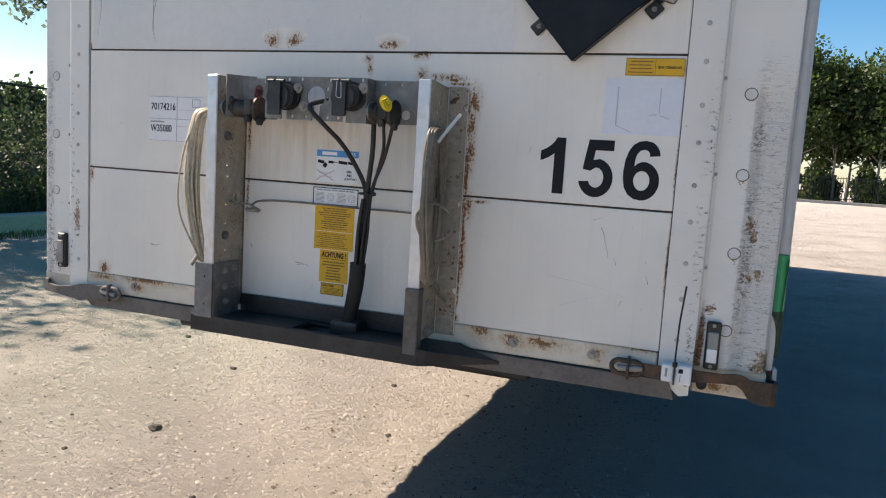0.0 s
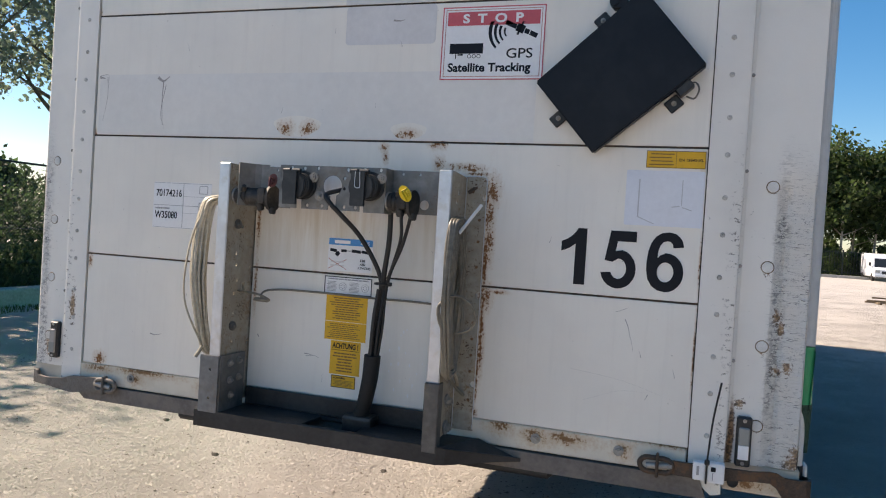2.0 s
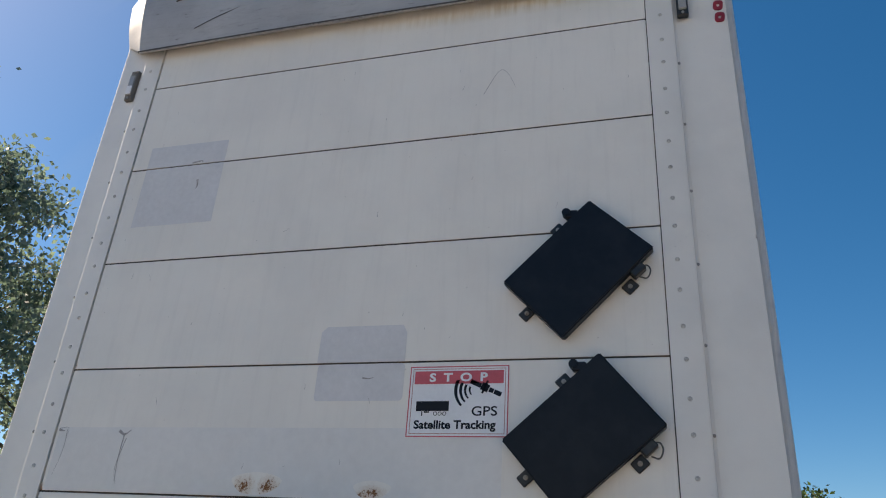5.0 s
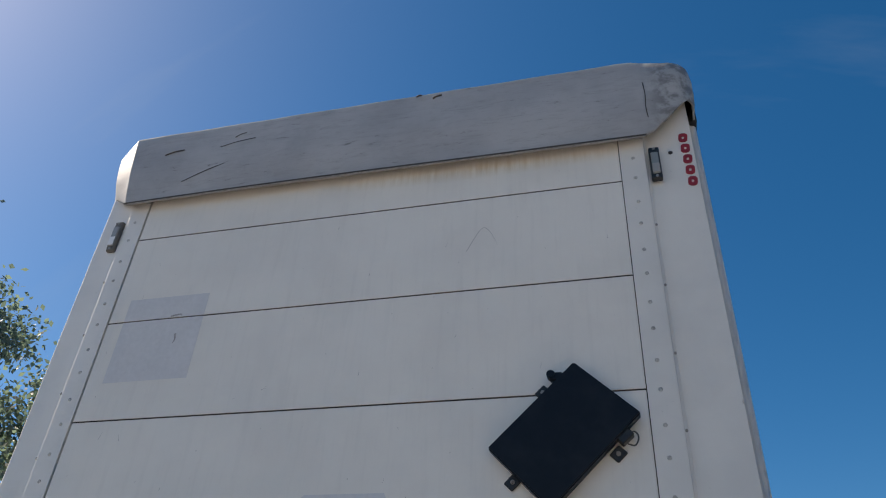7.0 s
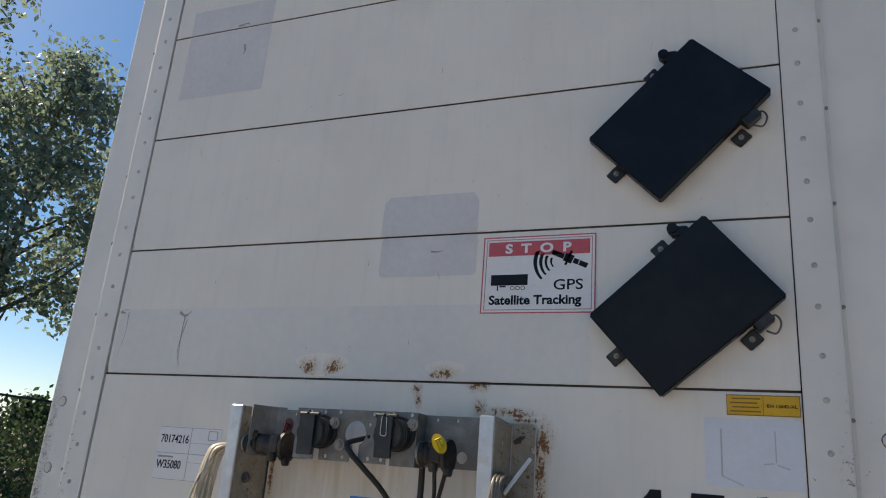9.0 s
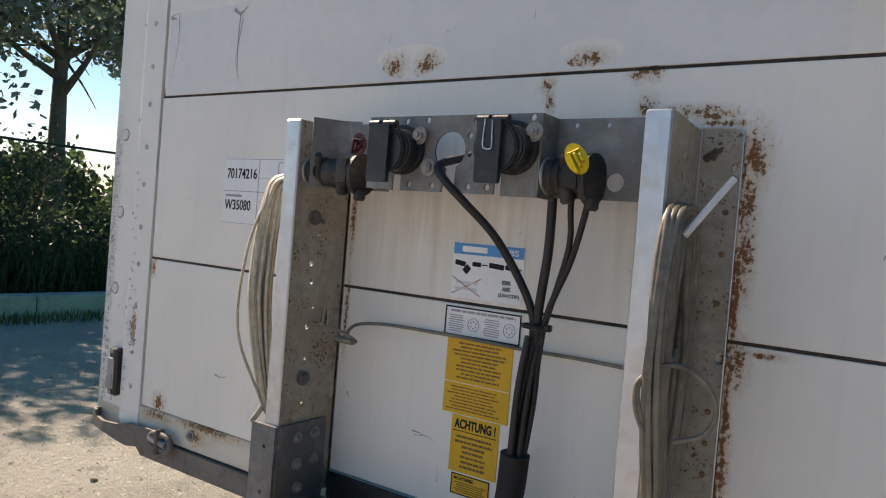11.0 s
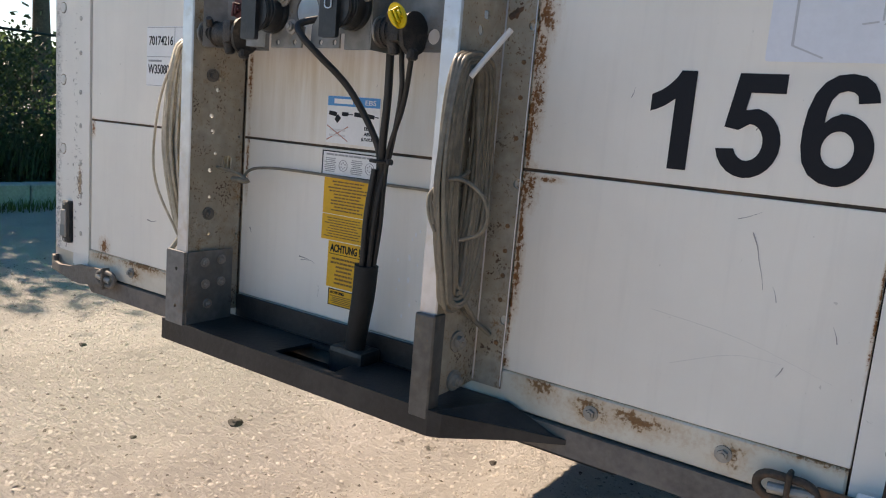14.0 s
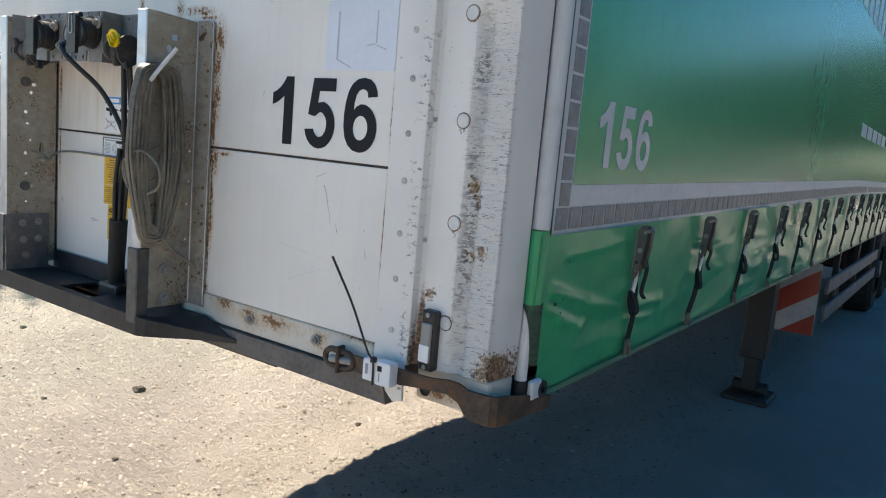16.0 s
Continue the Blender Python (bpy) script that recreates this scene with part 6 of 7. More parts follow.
def buckle(y, ordinal):
    """Over-centre curtain buckle: two punched cheek plates, black lever, bright hook, strap with its loose loop and the hem hook."""
    k = random.Random(40 + ordinal)
    o = V((1.282, y, 1.358 + sag(y)))

    slim = Matrix.Diagonal((0.74, 1, 0.97, 1))

    def at(u, v, w):
        return o + V((u * 0.74, v, w * 0.97))
    top = part("buckle", plate(CHEEK, 0.003, [ring(0.012, -0.004, 0.003, 8), ring(-0.005, -0.104, 0.005, 10)], m=Matrix.Translation(at(0, -0.014, 0)) @ slim), M_BUCKLE, trailer, "worn steel curtain buckle with a black strap")
    part("cheek", plate(CHEEK, 0.003, m=Matrix.Translation(at(0, 0.012, 0)) @ slim), M_BUCKLE, top)
    part("lever", plate(LEVER, 0.020, m=Matrix.Translation(at(0, -0.009, 0)) @ slim), M_BLACK_PL, top)
    part("rivet", cyl(at(0.008, -0.013, -0.052), at(0.008, -0.018, -0.052), 0.0075, 0.006, n=12), M_BOLT, top)
    part("rivet", cyl(at(0.020, -0.013, -0.004), at(0.020, -0.017, -0.004), 0.0042, n=10), M_BOLT, top)
    part("pivot", cyl(at(0.030, -0.011, 0.0), at(0.030, -0.016, 0.0), 0.0050, n=10), M_BOLT, top)
    part("pivot", cyl(at(0.000, -0.013, -0.084), at(0.000, -0.0165, -0.084), 0.0040, n=10), M_CHASSIS, top)
    part("hook", tube([at(-0.002, 0, -0.108), at(-0.001, -0.002, -0.135), at(-0.007, -0.002, -0.168)], 0.0052, 8, per=4), M_WHITE_PAINT, top)
    if ordinal < 2 or k.random() < 0.6:
        hang = 0.150 + 0.03 * k.random() if ordinal else 0.178
        part("strap_tail", ribbon([at(0.024, 0, -0.075), at(0.030, 0.004, -0.105), at(0.022, 0.002, -hang + 0.02), at(0.034, 0.004, -hang)], (0.006, 0.009, 0.002)), M_SLEEVE, top)
    foot = at(-0.020 + k.uniform(-0.003, 0.003), 0.03 if ordinal == 0 else k.uniform(-0.03, 0.012), 1.062 - o.z)
    belly = at(-0.006, 0.006, -0.115).lerp(foot, 0.55) + V((k.uniform(0.0, 0.008), 0, 0))
    part("strap", ribbon([at(-0.006, 0.004, -0.112), belly, foot], (0.005 if ordinal == 0 else 0.009, 0.016, 0), 0.003), M_SLEEVE, top)
    d = k.uniform(0.045, 0.065) if ordinal != 1 else 0.05
    wide = 0.010 if ordinal != 1 else 0.004
    part("strap_loop", ribbon([at(-0.008, -0.004, -0.160), at(0.000 + wide, -0.006, -0.168 - d * 0.45), at(0.006 + wide, -0.006, -0.170 - d), at(-0.003 + wide * 0.5, -0.006, -0.174 - d),
                               at(-0.010, -0.005, -0.168 - d * 0.45), at(-0.011, -0.004, -0.162)], (0.004, 0.018, 0), 0.0045), M_SLEEVE, top)
    part("hem_hook", box(foot + V((-0.004, -0.012, -0.034)), foot + V((0.007, 0.012, 0.006)), 0.003), M_BUCKLE, top)
    part("hook_tongue", box(foot + V((0.007, -0.006, -0.040)), foot + V((0.012, 0.006, -0.010)), 0.002), M_BUCKLE, top)


for k in range(22):
    buckle(0.635 + 0.562 * k, k)

# underside: beams, legs, guards, wheels
for s in (-1, 1):
    part("chassis_beam", box((s * 0.42 - 0.06, 3.3, 0.62), (s * 0.42 + 0.06, LEN - 0.1, 1.0), 0.01), M_CHASSIS, trailer)
    part("neck_beam", box((s * 0.42 - 0.06, 0.6, 0.90), (s * 0.42 + 0.06, 3.3, 1.0), 0.01), M_CHASSIS, trailer)
    part("side_beam", box((s * 1.19 - 0.03, 0.12, 0.995), (s * 1.19 + 0.03, LEN, 1.06), 0.006), M_CHASSIS, trailer)
for k in range(20):
    part("cross_beam", box((-1.0, 0.4 + 0.66 * k, 0.91), (1.0, 0.46 + 0.66 * k, 1.0), 0.006), M_CHASSIS, trailer)
part("coupling_skid", box((-0.62, 0.05, 0.955), (0.62, 1.9, 0.99), 0.01), M_CHASSIS, trailer, "black greasy coupling plate")
for s in (-1, 1):
    leg = part("landing_leg", box((s * 0.92 - 0.08, 3.99, 0.30), (s * 0.92 + 0.08, 4.16, 1.0), 0.01), M_CHASSIS, trailer, "black landing leg wound down")
    part("inner_leg", box((s * 0.92 - 0.05, 4.025, 0.07), (s * 0.92 + 0.05, 4.135, 0.32), 0.008), M_CHASSIS, leg)
    part("foot", box((s * 0.92 - 0.15, 3.92, 0.0), (s * 0.92 + 0.15, 4.24, 0.05), 0.015), M_CHASSIS, leg)
    part("ankle", cyl((s * 0.92 - 0.11, 4.08, 0.085), (s * 0.92 + 0.11, 4.08, 0.085), 0.045, n=14), M_CHASSIS, leg)
    part("brace", cyl((s * 0.92, 4.15, 0.6), (s * 0.5, 5.0, 0.95), 0.025, n=8), M_CHASSIS, leg)
part("cross_shaft", cyl((-0.92, 4.08, 0.78), (0.92, 4.08, 0.78), 0.02, n=10), M_CHASSIS, trailer)


def marker_board():
    """Striped board standing crosswise behind the landing leg, facing forwards."""
    x0, x1, z0, z1, y = 0.74, 1.175, 0.41, 0.93, 4.6
    board = part("marker_board", box((x0, y, z0), (x1, y + 0.012, z1), 0.003), M_WHITE_STRIPE, trailer, "red and white striped marker board")

    def clipped(poly, side, level):
        """The part of a polygon where side * (height above the slanting line) is at least side * level."""
        def over(p):
            return side * (p[1] - z0 - 0.72 * (p[0] - x0) - level)
        out = []
        for p, q in zip(poly, poly[1:] + poly[:1]):
            if over(p) >= 0:
                out.append(p)
            if over(p) * over(q) < 0:
                f = over(p) / (over(p) - over(q))
                out.append((p[0] + f * (q[0] - p[0]), p[1] + f * (q[1] - p[1])))
        return out
    for low in (-0.32, 0.0, 0.32):
        pts = clipped(clipped(rect(x0 + 0.002, x1 - 0.002, z0 + 0.002, z1 - 0.002), 1, low), -1, low + 0.17)
        if len(pts) > 2:
            part("red_stripe", plate(pts, 0.002, m=Matrix.Translation((0, y - 0.003, 0))), M_RED_STRIPE, board)


marker_board()
for s in (-1, 1):
    for z in (0.50, 0.70):
        part("guard_rail", box((s * 1.2 - 0.014, 4.75, z), (s * 1.2 + 0.014, 8.2, z + 0.11), 0.006), M_GUARD, trailer, "dull grey side guard rail")
    for y in (5.4, 6.7, 8.0):
        part("guard_post", box((s * 1.16 - 0.02, y, 0.5), (s * 1.16 + 0.02, y + 0.07, 1.0), 0.005), M_CHASSIS, trailer)


def wheel(x, y, s):
    r = 0.52
    prof = [(0.0, 0.28), (0.02, 0.31), (0.01, 0.47), (0.05, r), (0.16, r + 0.012), (0.30, r), (0.34, 0.47), (0.33, 0.31), (0.36, 0.28)]
    bm, n, rows = bmesh.new(), 36, []
    for k in range(n):
        a = 2 * math.pi * k / n
        rows.append([bm.verts.new((x + s * (0.18 - d), y + q * math.cos(a), r + q * math.sin(a))) for d, q in prof])
    for a, b in zip(rows, rows[1:] + rows[:1]):
        for i in range(len(prof) - 1):
            bm.faces.new((a[i], a[i + 1], b[i + 1], b[i]))
    w = part("wheel", bm, M_RUBBER, trailer, "black trailer tyre on a silver rim", smooth=40)
    part("rim", cyl((x + s * 0.06, y, r), (x + s * 0.12, y, r), 0.285, 0.25, n=28), M_ALU, w, smooth=40)
    part("hub", cyl((x + s * 0.1, y, r), (x + s * 0.19, y, r), 0.12, 0.10, n=18), M_STEEL_DARK, w)


for y in (8.95, 10.25, 11.55):
    for s in (-1, 1):
        wheel(s * 1.02, y, s)
    part("axle", cyl((-1.0, y, 0.52), (1.0, y, 0.52), 0.065, n=14), M_CHASSIS, trailer)


# corner bars with their shackles
BAR_RIGHT = [(0.935, -0.026, 1.080, 1.048), (0.985, -0.026, 1.080, 1.044), (1.06, -0.026, 1.081, 1.050), (1.13, -0.018, 1.080, 1.056), (1.165, -0.006, 1.082, 1.054), (1.185, 0.004, 1.078, 1.040), (1.200, 0.010, 1.068, 1.016),
             (1.215, 0.013, 1.066, 1.008), (1.25, 0.017, 1.066, 1.006), (1.262, 0.028, 1.065, 1.006), (1.267, 0.06, 1.062, 1.004), (1.267, 0.14, 1.045, 1.002), (1.267, 0.25, 1.020, 0.992)]
BAR_LEFT = [(0.865, -0.026, 1.072, 1.030), (0.985, -0.026, 1.066, 1.010), (1.03, -0.026, 1.054, 1.014), (1.10, -0.020, 1.046, 1.020), (1.148, -0.010, 1.048, 1.020), (1.155, -0.008, 1.062, 1.020), (1.172, -0.004, 1.064, 1.020), (1.176, 0.03, 1.062, 1.020)]


def shackle(s, stations, label, material):
    """Flat bar along the lower beam that bends round the corner; its inner end carries a ring with a pin."""
    bm, rows = bmesh.new(), []
    for k, (x, y, z1, z0) in enumerate(stations):
        a, b = stations[max(k - 1, 0)], stations[min(k + 1, len(stations) - 1)]
        way = V((b[0] - a[0], b[1] - a[1], 0)).normalized()
        back = V((-way.y, way.x, 0)) * 0.008
        rows.append([bm.verts.new((s * (x + back.x * q), y + back.y * q, z)) for q, z in ((0, z0), (0, z1), (1, z1), (1, z0))])
    for a, b in zip(rows, rows[1:]):
        for i in range(4):
            bm.faces.new((a[i], a[(i + 1) % 4], b[(i + 1) % 4], b[i]))
    bm.faces.new(rows[0])
    bm.faces.new(rows[-1][::-1])
    bmesh.ops.bevel(bm, geom=[e for e in bm.edges if len(e.link_faces) == 2 and e.calc_face_angle() > 0.9], offset=0.0015, segments=1, affect="EDGES")
    ob = part("corner_bar", bm, material, trailer, label)
    cx, cz = (0.896, 1.064) if s > 0 else (0.846, 1.050)
    path = []
    for k in range(25):
        a = 2 * math.pi * k / 24
        path.append((s * (cx + 0.018 * (1 if math.cos(a) > 0 else -1) + 0.022 * math.cos(a)), -0.026, cz + 0.018 * math.sin(a)))
    part("ring", tube(path, 0.0068, 8, raw=True), material, ob, smooth=50)
    part("pin", cyl((s * (cx - 0.024), -0.026, cz - 0.004), (s * (cx + 0.039), -0.026, cz + 0.002), 0.0085, n=12), M_BOLT, ob)
    part("latch", box((s * (cx + 0.003) - 0.004, -0.040, cz - 0.030), (s * (cx + 0.003) + 0.004, -0.014, cz + 0.030), 0.003), material, ob)


shackle(1, BAR_RIGHT, "rusty brown corner bar with a shackle ring", M_RUSTBAR)
shackle(-1, BAR_LEFT, "grimy grey corner bar with a shackle ring", M_GREYBAR)

# ---------------------------------------------------------------- connection bracket
bracket = thing("connection_bracket", (0, 0, 1.03), "galvanised steel bracket holding the trailer's brake and electric couplings", "bracket")
YF = -0.147


def upright(x_front, x_edge, x_wall, flange, label):
    """Folded upright: a front strip, a side sheet with holes running back to the wall, and a flange on the wall."""
    strip = box((x_front, YF - 0.003, 1.17), (x_edge, YF + 0.003, 1.783), 0.0025)
    box((x_front, YF - 0.003, 1.17), (x_front + 0.004, YF + 0.022, 1.78), 0.0015, strip)
    up = part("upright", strip, M_ALU, bracket, label)
    ln = math.hypot(x_wall - x_edge, YF)
    holes = []
    rnd = random.Random(int(x_front * 1000) + 77)
    for k in range(8):
        holes.append(ring(-0.050 - 0.014 * (k % 3 == 1) - rnd.uniform(0, 0.006), 1.262 + 0.044 * k + rnd.uniform(-0.008, 0.008), rnd.choice((0.003, 0.0036, 0.005)), 10))
    for k in range(5):
        holes.append(ring(-0.124 - rnd.uniform(0, 0.01), 1.25 + 0.073 * k + rnd.uniform(-0.012, 0.012), 0.0034, 10))
    if x_wall < 0:
        holes.append(rect(-0.110, -0.086, 1.398, 1.434, 0.010))
        holes.append(rect(-0.082, -0.068, 1.596, 1.605, 0.003))
    else:
        holes.append(ring(-0.06, 1.702, 0.009, 14))
        holes.append(rect(-0.084, -0.066, 1.722, 1.736, 0.003))
    turn = Matrix.Translation((x_edge, YF, 0)) @ Matrix.Rotation(math.atan2(-YF, x_wall - x_edge), 4, "Z") @ Matrix.Diagonal((-1, 1, 1, 1))
    web = plate([(0.0, 1.075), (-ln, 1.075), (-ln, 1.775), (-0.03, 1.782), (0.0, 1.782)], 0.004, holes, m=turn)
    part("side_sheet", web, M_GALV_RUST, up, "galvanised side sheet speckled with rust")
    f0, f1 = (x_wall, flange) if flange > x_wall else (flange, x_wall)
    fh = [ring((f0 + f1) / 2 + 0.025, z, 0.009, 16) for z in (1.722, 1.452, 1.204)]
    part("wall_flange", plate([(f0, 1.075), (f1, 1.075), (f1, 1.772), (f1 - 0.008, 1.78), (f0, 1.78)], 0.005, fh, m=Matrix.Translation((0, -0.008, 0))), M_GALV_RUST, up, "galvanised flange bolted to the wall, rust along its edge")
    return up, turn


up_l, web_l = upright(-0.364, -0.329, -0.329, -0.409, "bright aluminium-faced upright")
up_r, web_r = upright(0.309, 0.345, 0.342, 0.402, "bright aluminium-faced upright, scratched")
for z in (1.66, 1.60, 1.53, 1.375, 1.33, 1.285, 1.24, 1.16):
    piece("stud", STUD_RUST, Matrix.Translation((0.386, -0.008, z)), up_r)
# bright tube modelled in place of the highlight along the flange's edge
part("edge_highlight", tube([(0.33, -0.0085, 1.7795), (0.36, -0.0085, 1.7797), (0.392, -0.0085, 1.7795), (0.4005, -0.0085, 1.771), (0.402, -0.0085, 1.74), (0.402, -0.0085, 1.4), (0.402, -0.0085, 1.08)], 0.0013, 6, per=3), M_ALU, up_r)
part("folded_edge", tube([(0.3435, -0.0095, 1.08), (0.3435, -0.0095, 1.4), (0.3435, -0.0095, 1.776)], 0.0016, 6, per=2), M_ALU, up_r)
part("tear", plate([(0.347, 1.738), (0.350, 1.732), (0.354, 1.730), (0.360, 1.734), (0.365, 1.732), (0.369, 1.742), (0.375, 1.746), (0.376, 1.753), (0.366, 1.750), (0.364, 1.752), (0.358, 1.745), (0.351, 1.742)], 0.001, m=Matrix.Translation((0, -0.0095, 0))), M_RUSTBAR, up_r, "ragged rusty tear")
part("lower_rod", tube([(0.350, -0.075, 1.225), (0.358, -0.045, 1.200), (0.372, -0.012, 1.172)], 0.0048, 8, per=4), M_ROPE_OLD, up_r)
part("hook_rod", tube([(0.421, -0.121, 1.697), (0.399, -0.138, 1.660), (0.375, -0.155, 1.620)], 0.0048, 8, per=5), M_WHITE_PAINT, up_r, "pale hook rod carrying the coil")
for x, d in ((-0.329, 0), (0.345, 0)):
    lowp = bmesh.new()
    s = -0.02 if x < 0 else 0.0
    if x < 0:
        plate(rect(x - 0.058, x + 0.004, 1.057, 1.222, 0.003), 0.007, [ring(x - 0.022, 1.182, 0.0042, 10), ring(x - 0.024, 1.098, 0.0042, 10)], m=Matrix.Translation((0, YF - 0.012, 0)), bm=lowp)
        sheet_low = plate(rect(-0.118, 0.004, 1.057, 1.222, 0.003), 0.004, m=Matrix.Translation((0.007, 0, 0)) @ web_l)
        absorb(lowp, sheet_low)
        low_ob = part("lower_cleat", lowp, M_CLEAT, bracket, "dark bolted steel cleat at the upright's foot")
        for u, z in ((0.040, 1.196), (0.085, 1.199), (0.043, 1.146), (0.086, 1.148), (0.05, 1.1)):
            at = web_l @ V((-u, 0, z))
            piece("bolt", BOLT_DARK, Matrix.Translation((at.x + 0.0082, at.y, z)) @ Matrix.Rotation(radians(87), 4, "Z"), low_ob)
    else:
        box((x - 0.038, YF - 0.012, 1.040), (x + 0.004, YF - 0.004, 1.225), 0.003, lowp)
        box((x - 0.004, YF - 0.010, 1.040), (x + 0.004, YF + 0.022, 1.225), 0.002, lowp)
        part("lower_cleat", lowp, M_STEEL_DARK, bracket, "dark worn steel cleat at the upright's foot")
for z in (1.166, 1.094):
    piece("bolt", BOLT_BIG, Matrix.Translation((0.3465, -0.080, z)) @ Matrix.Rotation(radians(88), 4, "Z") @ Matrix.Scale(1.35, 4), bracket)
for z in (1.607, 1.305):
    piece("bolt", BOLT_GRIMY, Matrix.Translation((-0.3265, -0.098, z)) @ Matrix.Rotation(radians(83), 4, "Z"), bracket)
for z in (1.32, 1.17, 1.60):
    piece("bolt", BOLT, Matrix.Translation((0.3085, -0.087, z)) @ Matrix.Rotation(radians(-90), 4, "Z"), bracket)

# plate that carries the sockets
arc = [(0.0 + 0.029 * math.cos(radians(a)), 1.728 + 0.029 * math.sin(radians(a))) for a in range(258, -71, -16)]
outline = [(-0.161, 1.782), (-0.161, 1.664), (-0.110, 1.662), (-0.110, 1.688), (-0.093, 1.688), (-0.093, 1.662), (-0.012, 1.662)] + arc + [(0.012, 1.662), (0.084, 1.662), (0.084, 1.688), (0.096, 1.688), (0.096, 1.660), (0.154, 1.660), (0.154, 1.782)]
dots = [ring(x, z, 0.0050, 12) for x, z in ((-0.128, 1.774), (-0.088, 1.774), (-0.046, 1.775), (0.045, 1.774), (0.095, 1.776), (0.142, 1.776), (-0.075, 1.672), (-0.03, 1.672), (0.036, 1.750), (0.036, 1.722), (0.038, 1.672), (0.072, 1.672))]
carrier = part("socket_plate", plate(outline, 0.004, dots, m=Matrix.Translation((0, -0.147, 0))), M_GALV, bracket, "galvanised socket plate with punched holes")
wings = plate(rect(0.156, 0.318, 1.664, 1.782), 0.004, [ring(0.252, 1.690, 0.0135, 18), ring(0.218, 1.690, 0.008, 14), ring(0.186, 1.772, 0.004, 10), ring(0.236, 1.772, 0.004, 10)], m=Matrix.Translation((0, -0.094, 0)))
box((0.1545, -0.147, 1.660), (0.158, -0.0945, 1.782), 0.0, wings)
piece("bolt", BOLT_BIG, Matrix.Translation((-0.038, -0.147, 1.700)), carrier)
part("right_wing", wings, M_GALV, carrier)
left = plate(rect(-0.238, -0.162, 1.662, 1.780), 0.004, [ring(-0.205, 1.770, 0.0035, 10)], m=Matrix.Translation((0, -0.094, 0)))
box((-0.165, -0.147, 1.664), (-0.1615, -0.0945, 1.782), 0.0, left)
bend = [(-0.304, YF + 0.004), (-0.296, -0.150), (-0.272, -0.112), (-0.256, -0.098), (-0.236, -0.094)]
extrude_path(bend, 1.662, 1.785, left)
extrude_path([(x + 0.003, y + 0.003) for x, y in bend][::-1], 1.662, 1.785, left)
part("left_wing", left, M_GALV, carrier)


def socket(x, z, label, clip):
    """Round trailer socket with a hinged lid hanging over it."""
    y = -0.147
    bm = cyl((x + 0.014, y, z - 0.002), (x + 0.014, y - 0.030, z - 0.002), 0.036, 0.033, n=24, bevel=0.003)
    bm = plate([(x + 0.014 + 0.042 * math.cos(radians(a)) * (1.12 if 20 < a < 70 else 1), z + 0.040 * math.sin(radians(a))) for a in range(0, 360, 15)], 0.008, m=Matrix.Translation((0, y - 0.008, 0)), bm=bm)
    ob = part("socket", bm, M_BLACK_PL, bracket, label, smooth=40)
    lid = cyl((x + 0.002, y - 0.030, z - 0.004), (x + 0.002, y - 0.037, z - 0.004), 0.0375, 0.036, n=28, bevel=0.002)
    strap = plate(rect(x - 0.024, x + 0.016, z - 0.056, z + 0.036, 0.004), 0.009, m=Matrix.Translation((0, y - 0.046, 0)))
    absorb(lid, strap)
    for a, b in ((-0.030, -0.008), (-0.002, 0.024)):
        cyl((x + a, y - 0.036, z + 0.037), (x + b, y - 0.036, z + 0.037), 0.0062, n=14, bm=lid, bevel=0.001)
    part("lid", lid, M_BLACK_PL, ob, smooth=40)
    piece("bolt", BOLT_BIG, Matrix.Translation((x + 0.050, y - 0.008, z + 0.022)), ob)
    if clip:
        part("wire_clip", tube([(x - 0.010, y - 0.047, z + 0.036), (x - 0.011, y - 0.0475, z + 0.006), (x - 0.009, y - 0.048, z - 0.006), (x + 0.003, y - 0.048, z - 0.007), (x + 0.004, y - 0.0475, z + 0.004), (x + 0.002, y - 0.047, z + 0.034)], 0.0011, 5, per=4), M_ALU, ob)


socket(-0.104, 1.727, "black plastic socket with a closed lid", False)
socket(0.100, 1.731, "black plastic socket with a closed lid and wire clip", True)


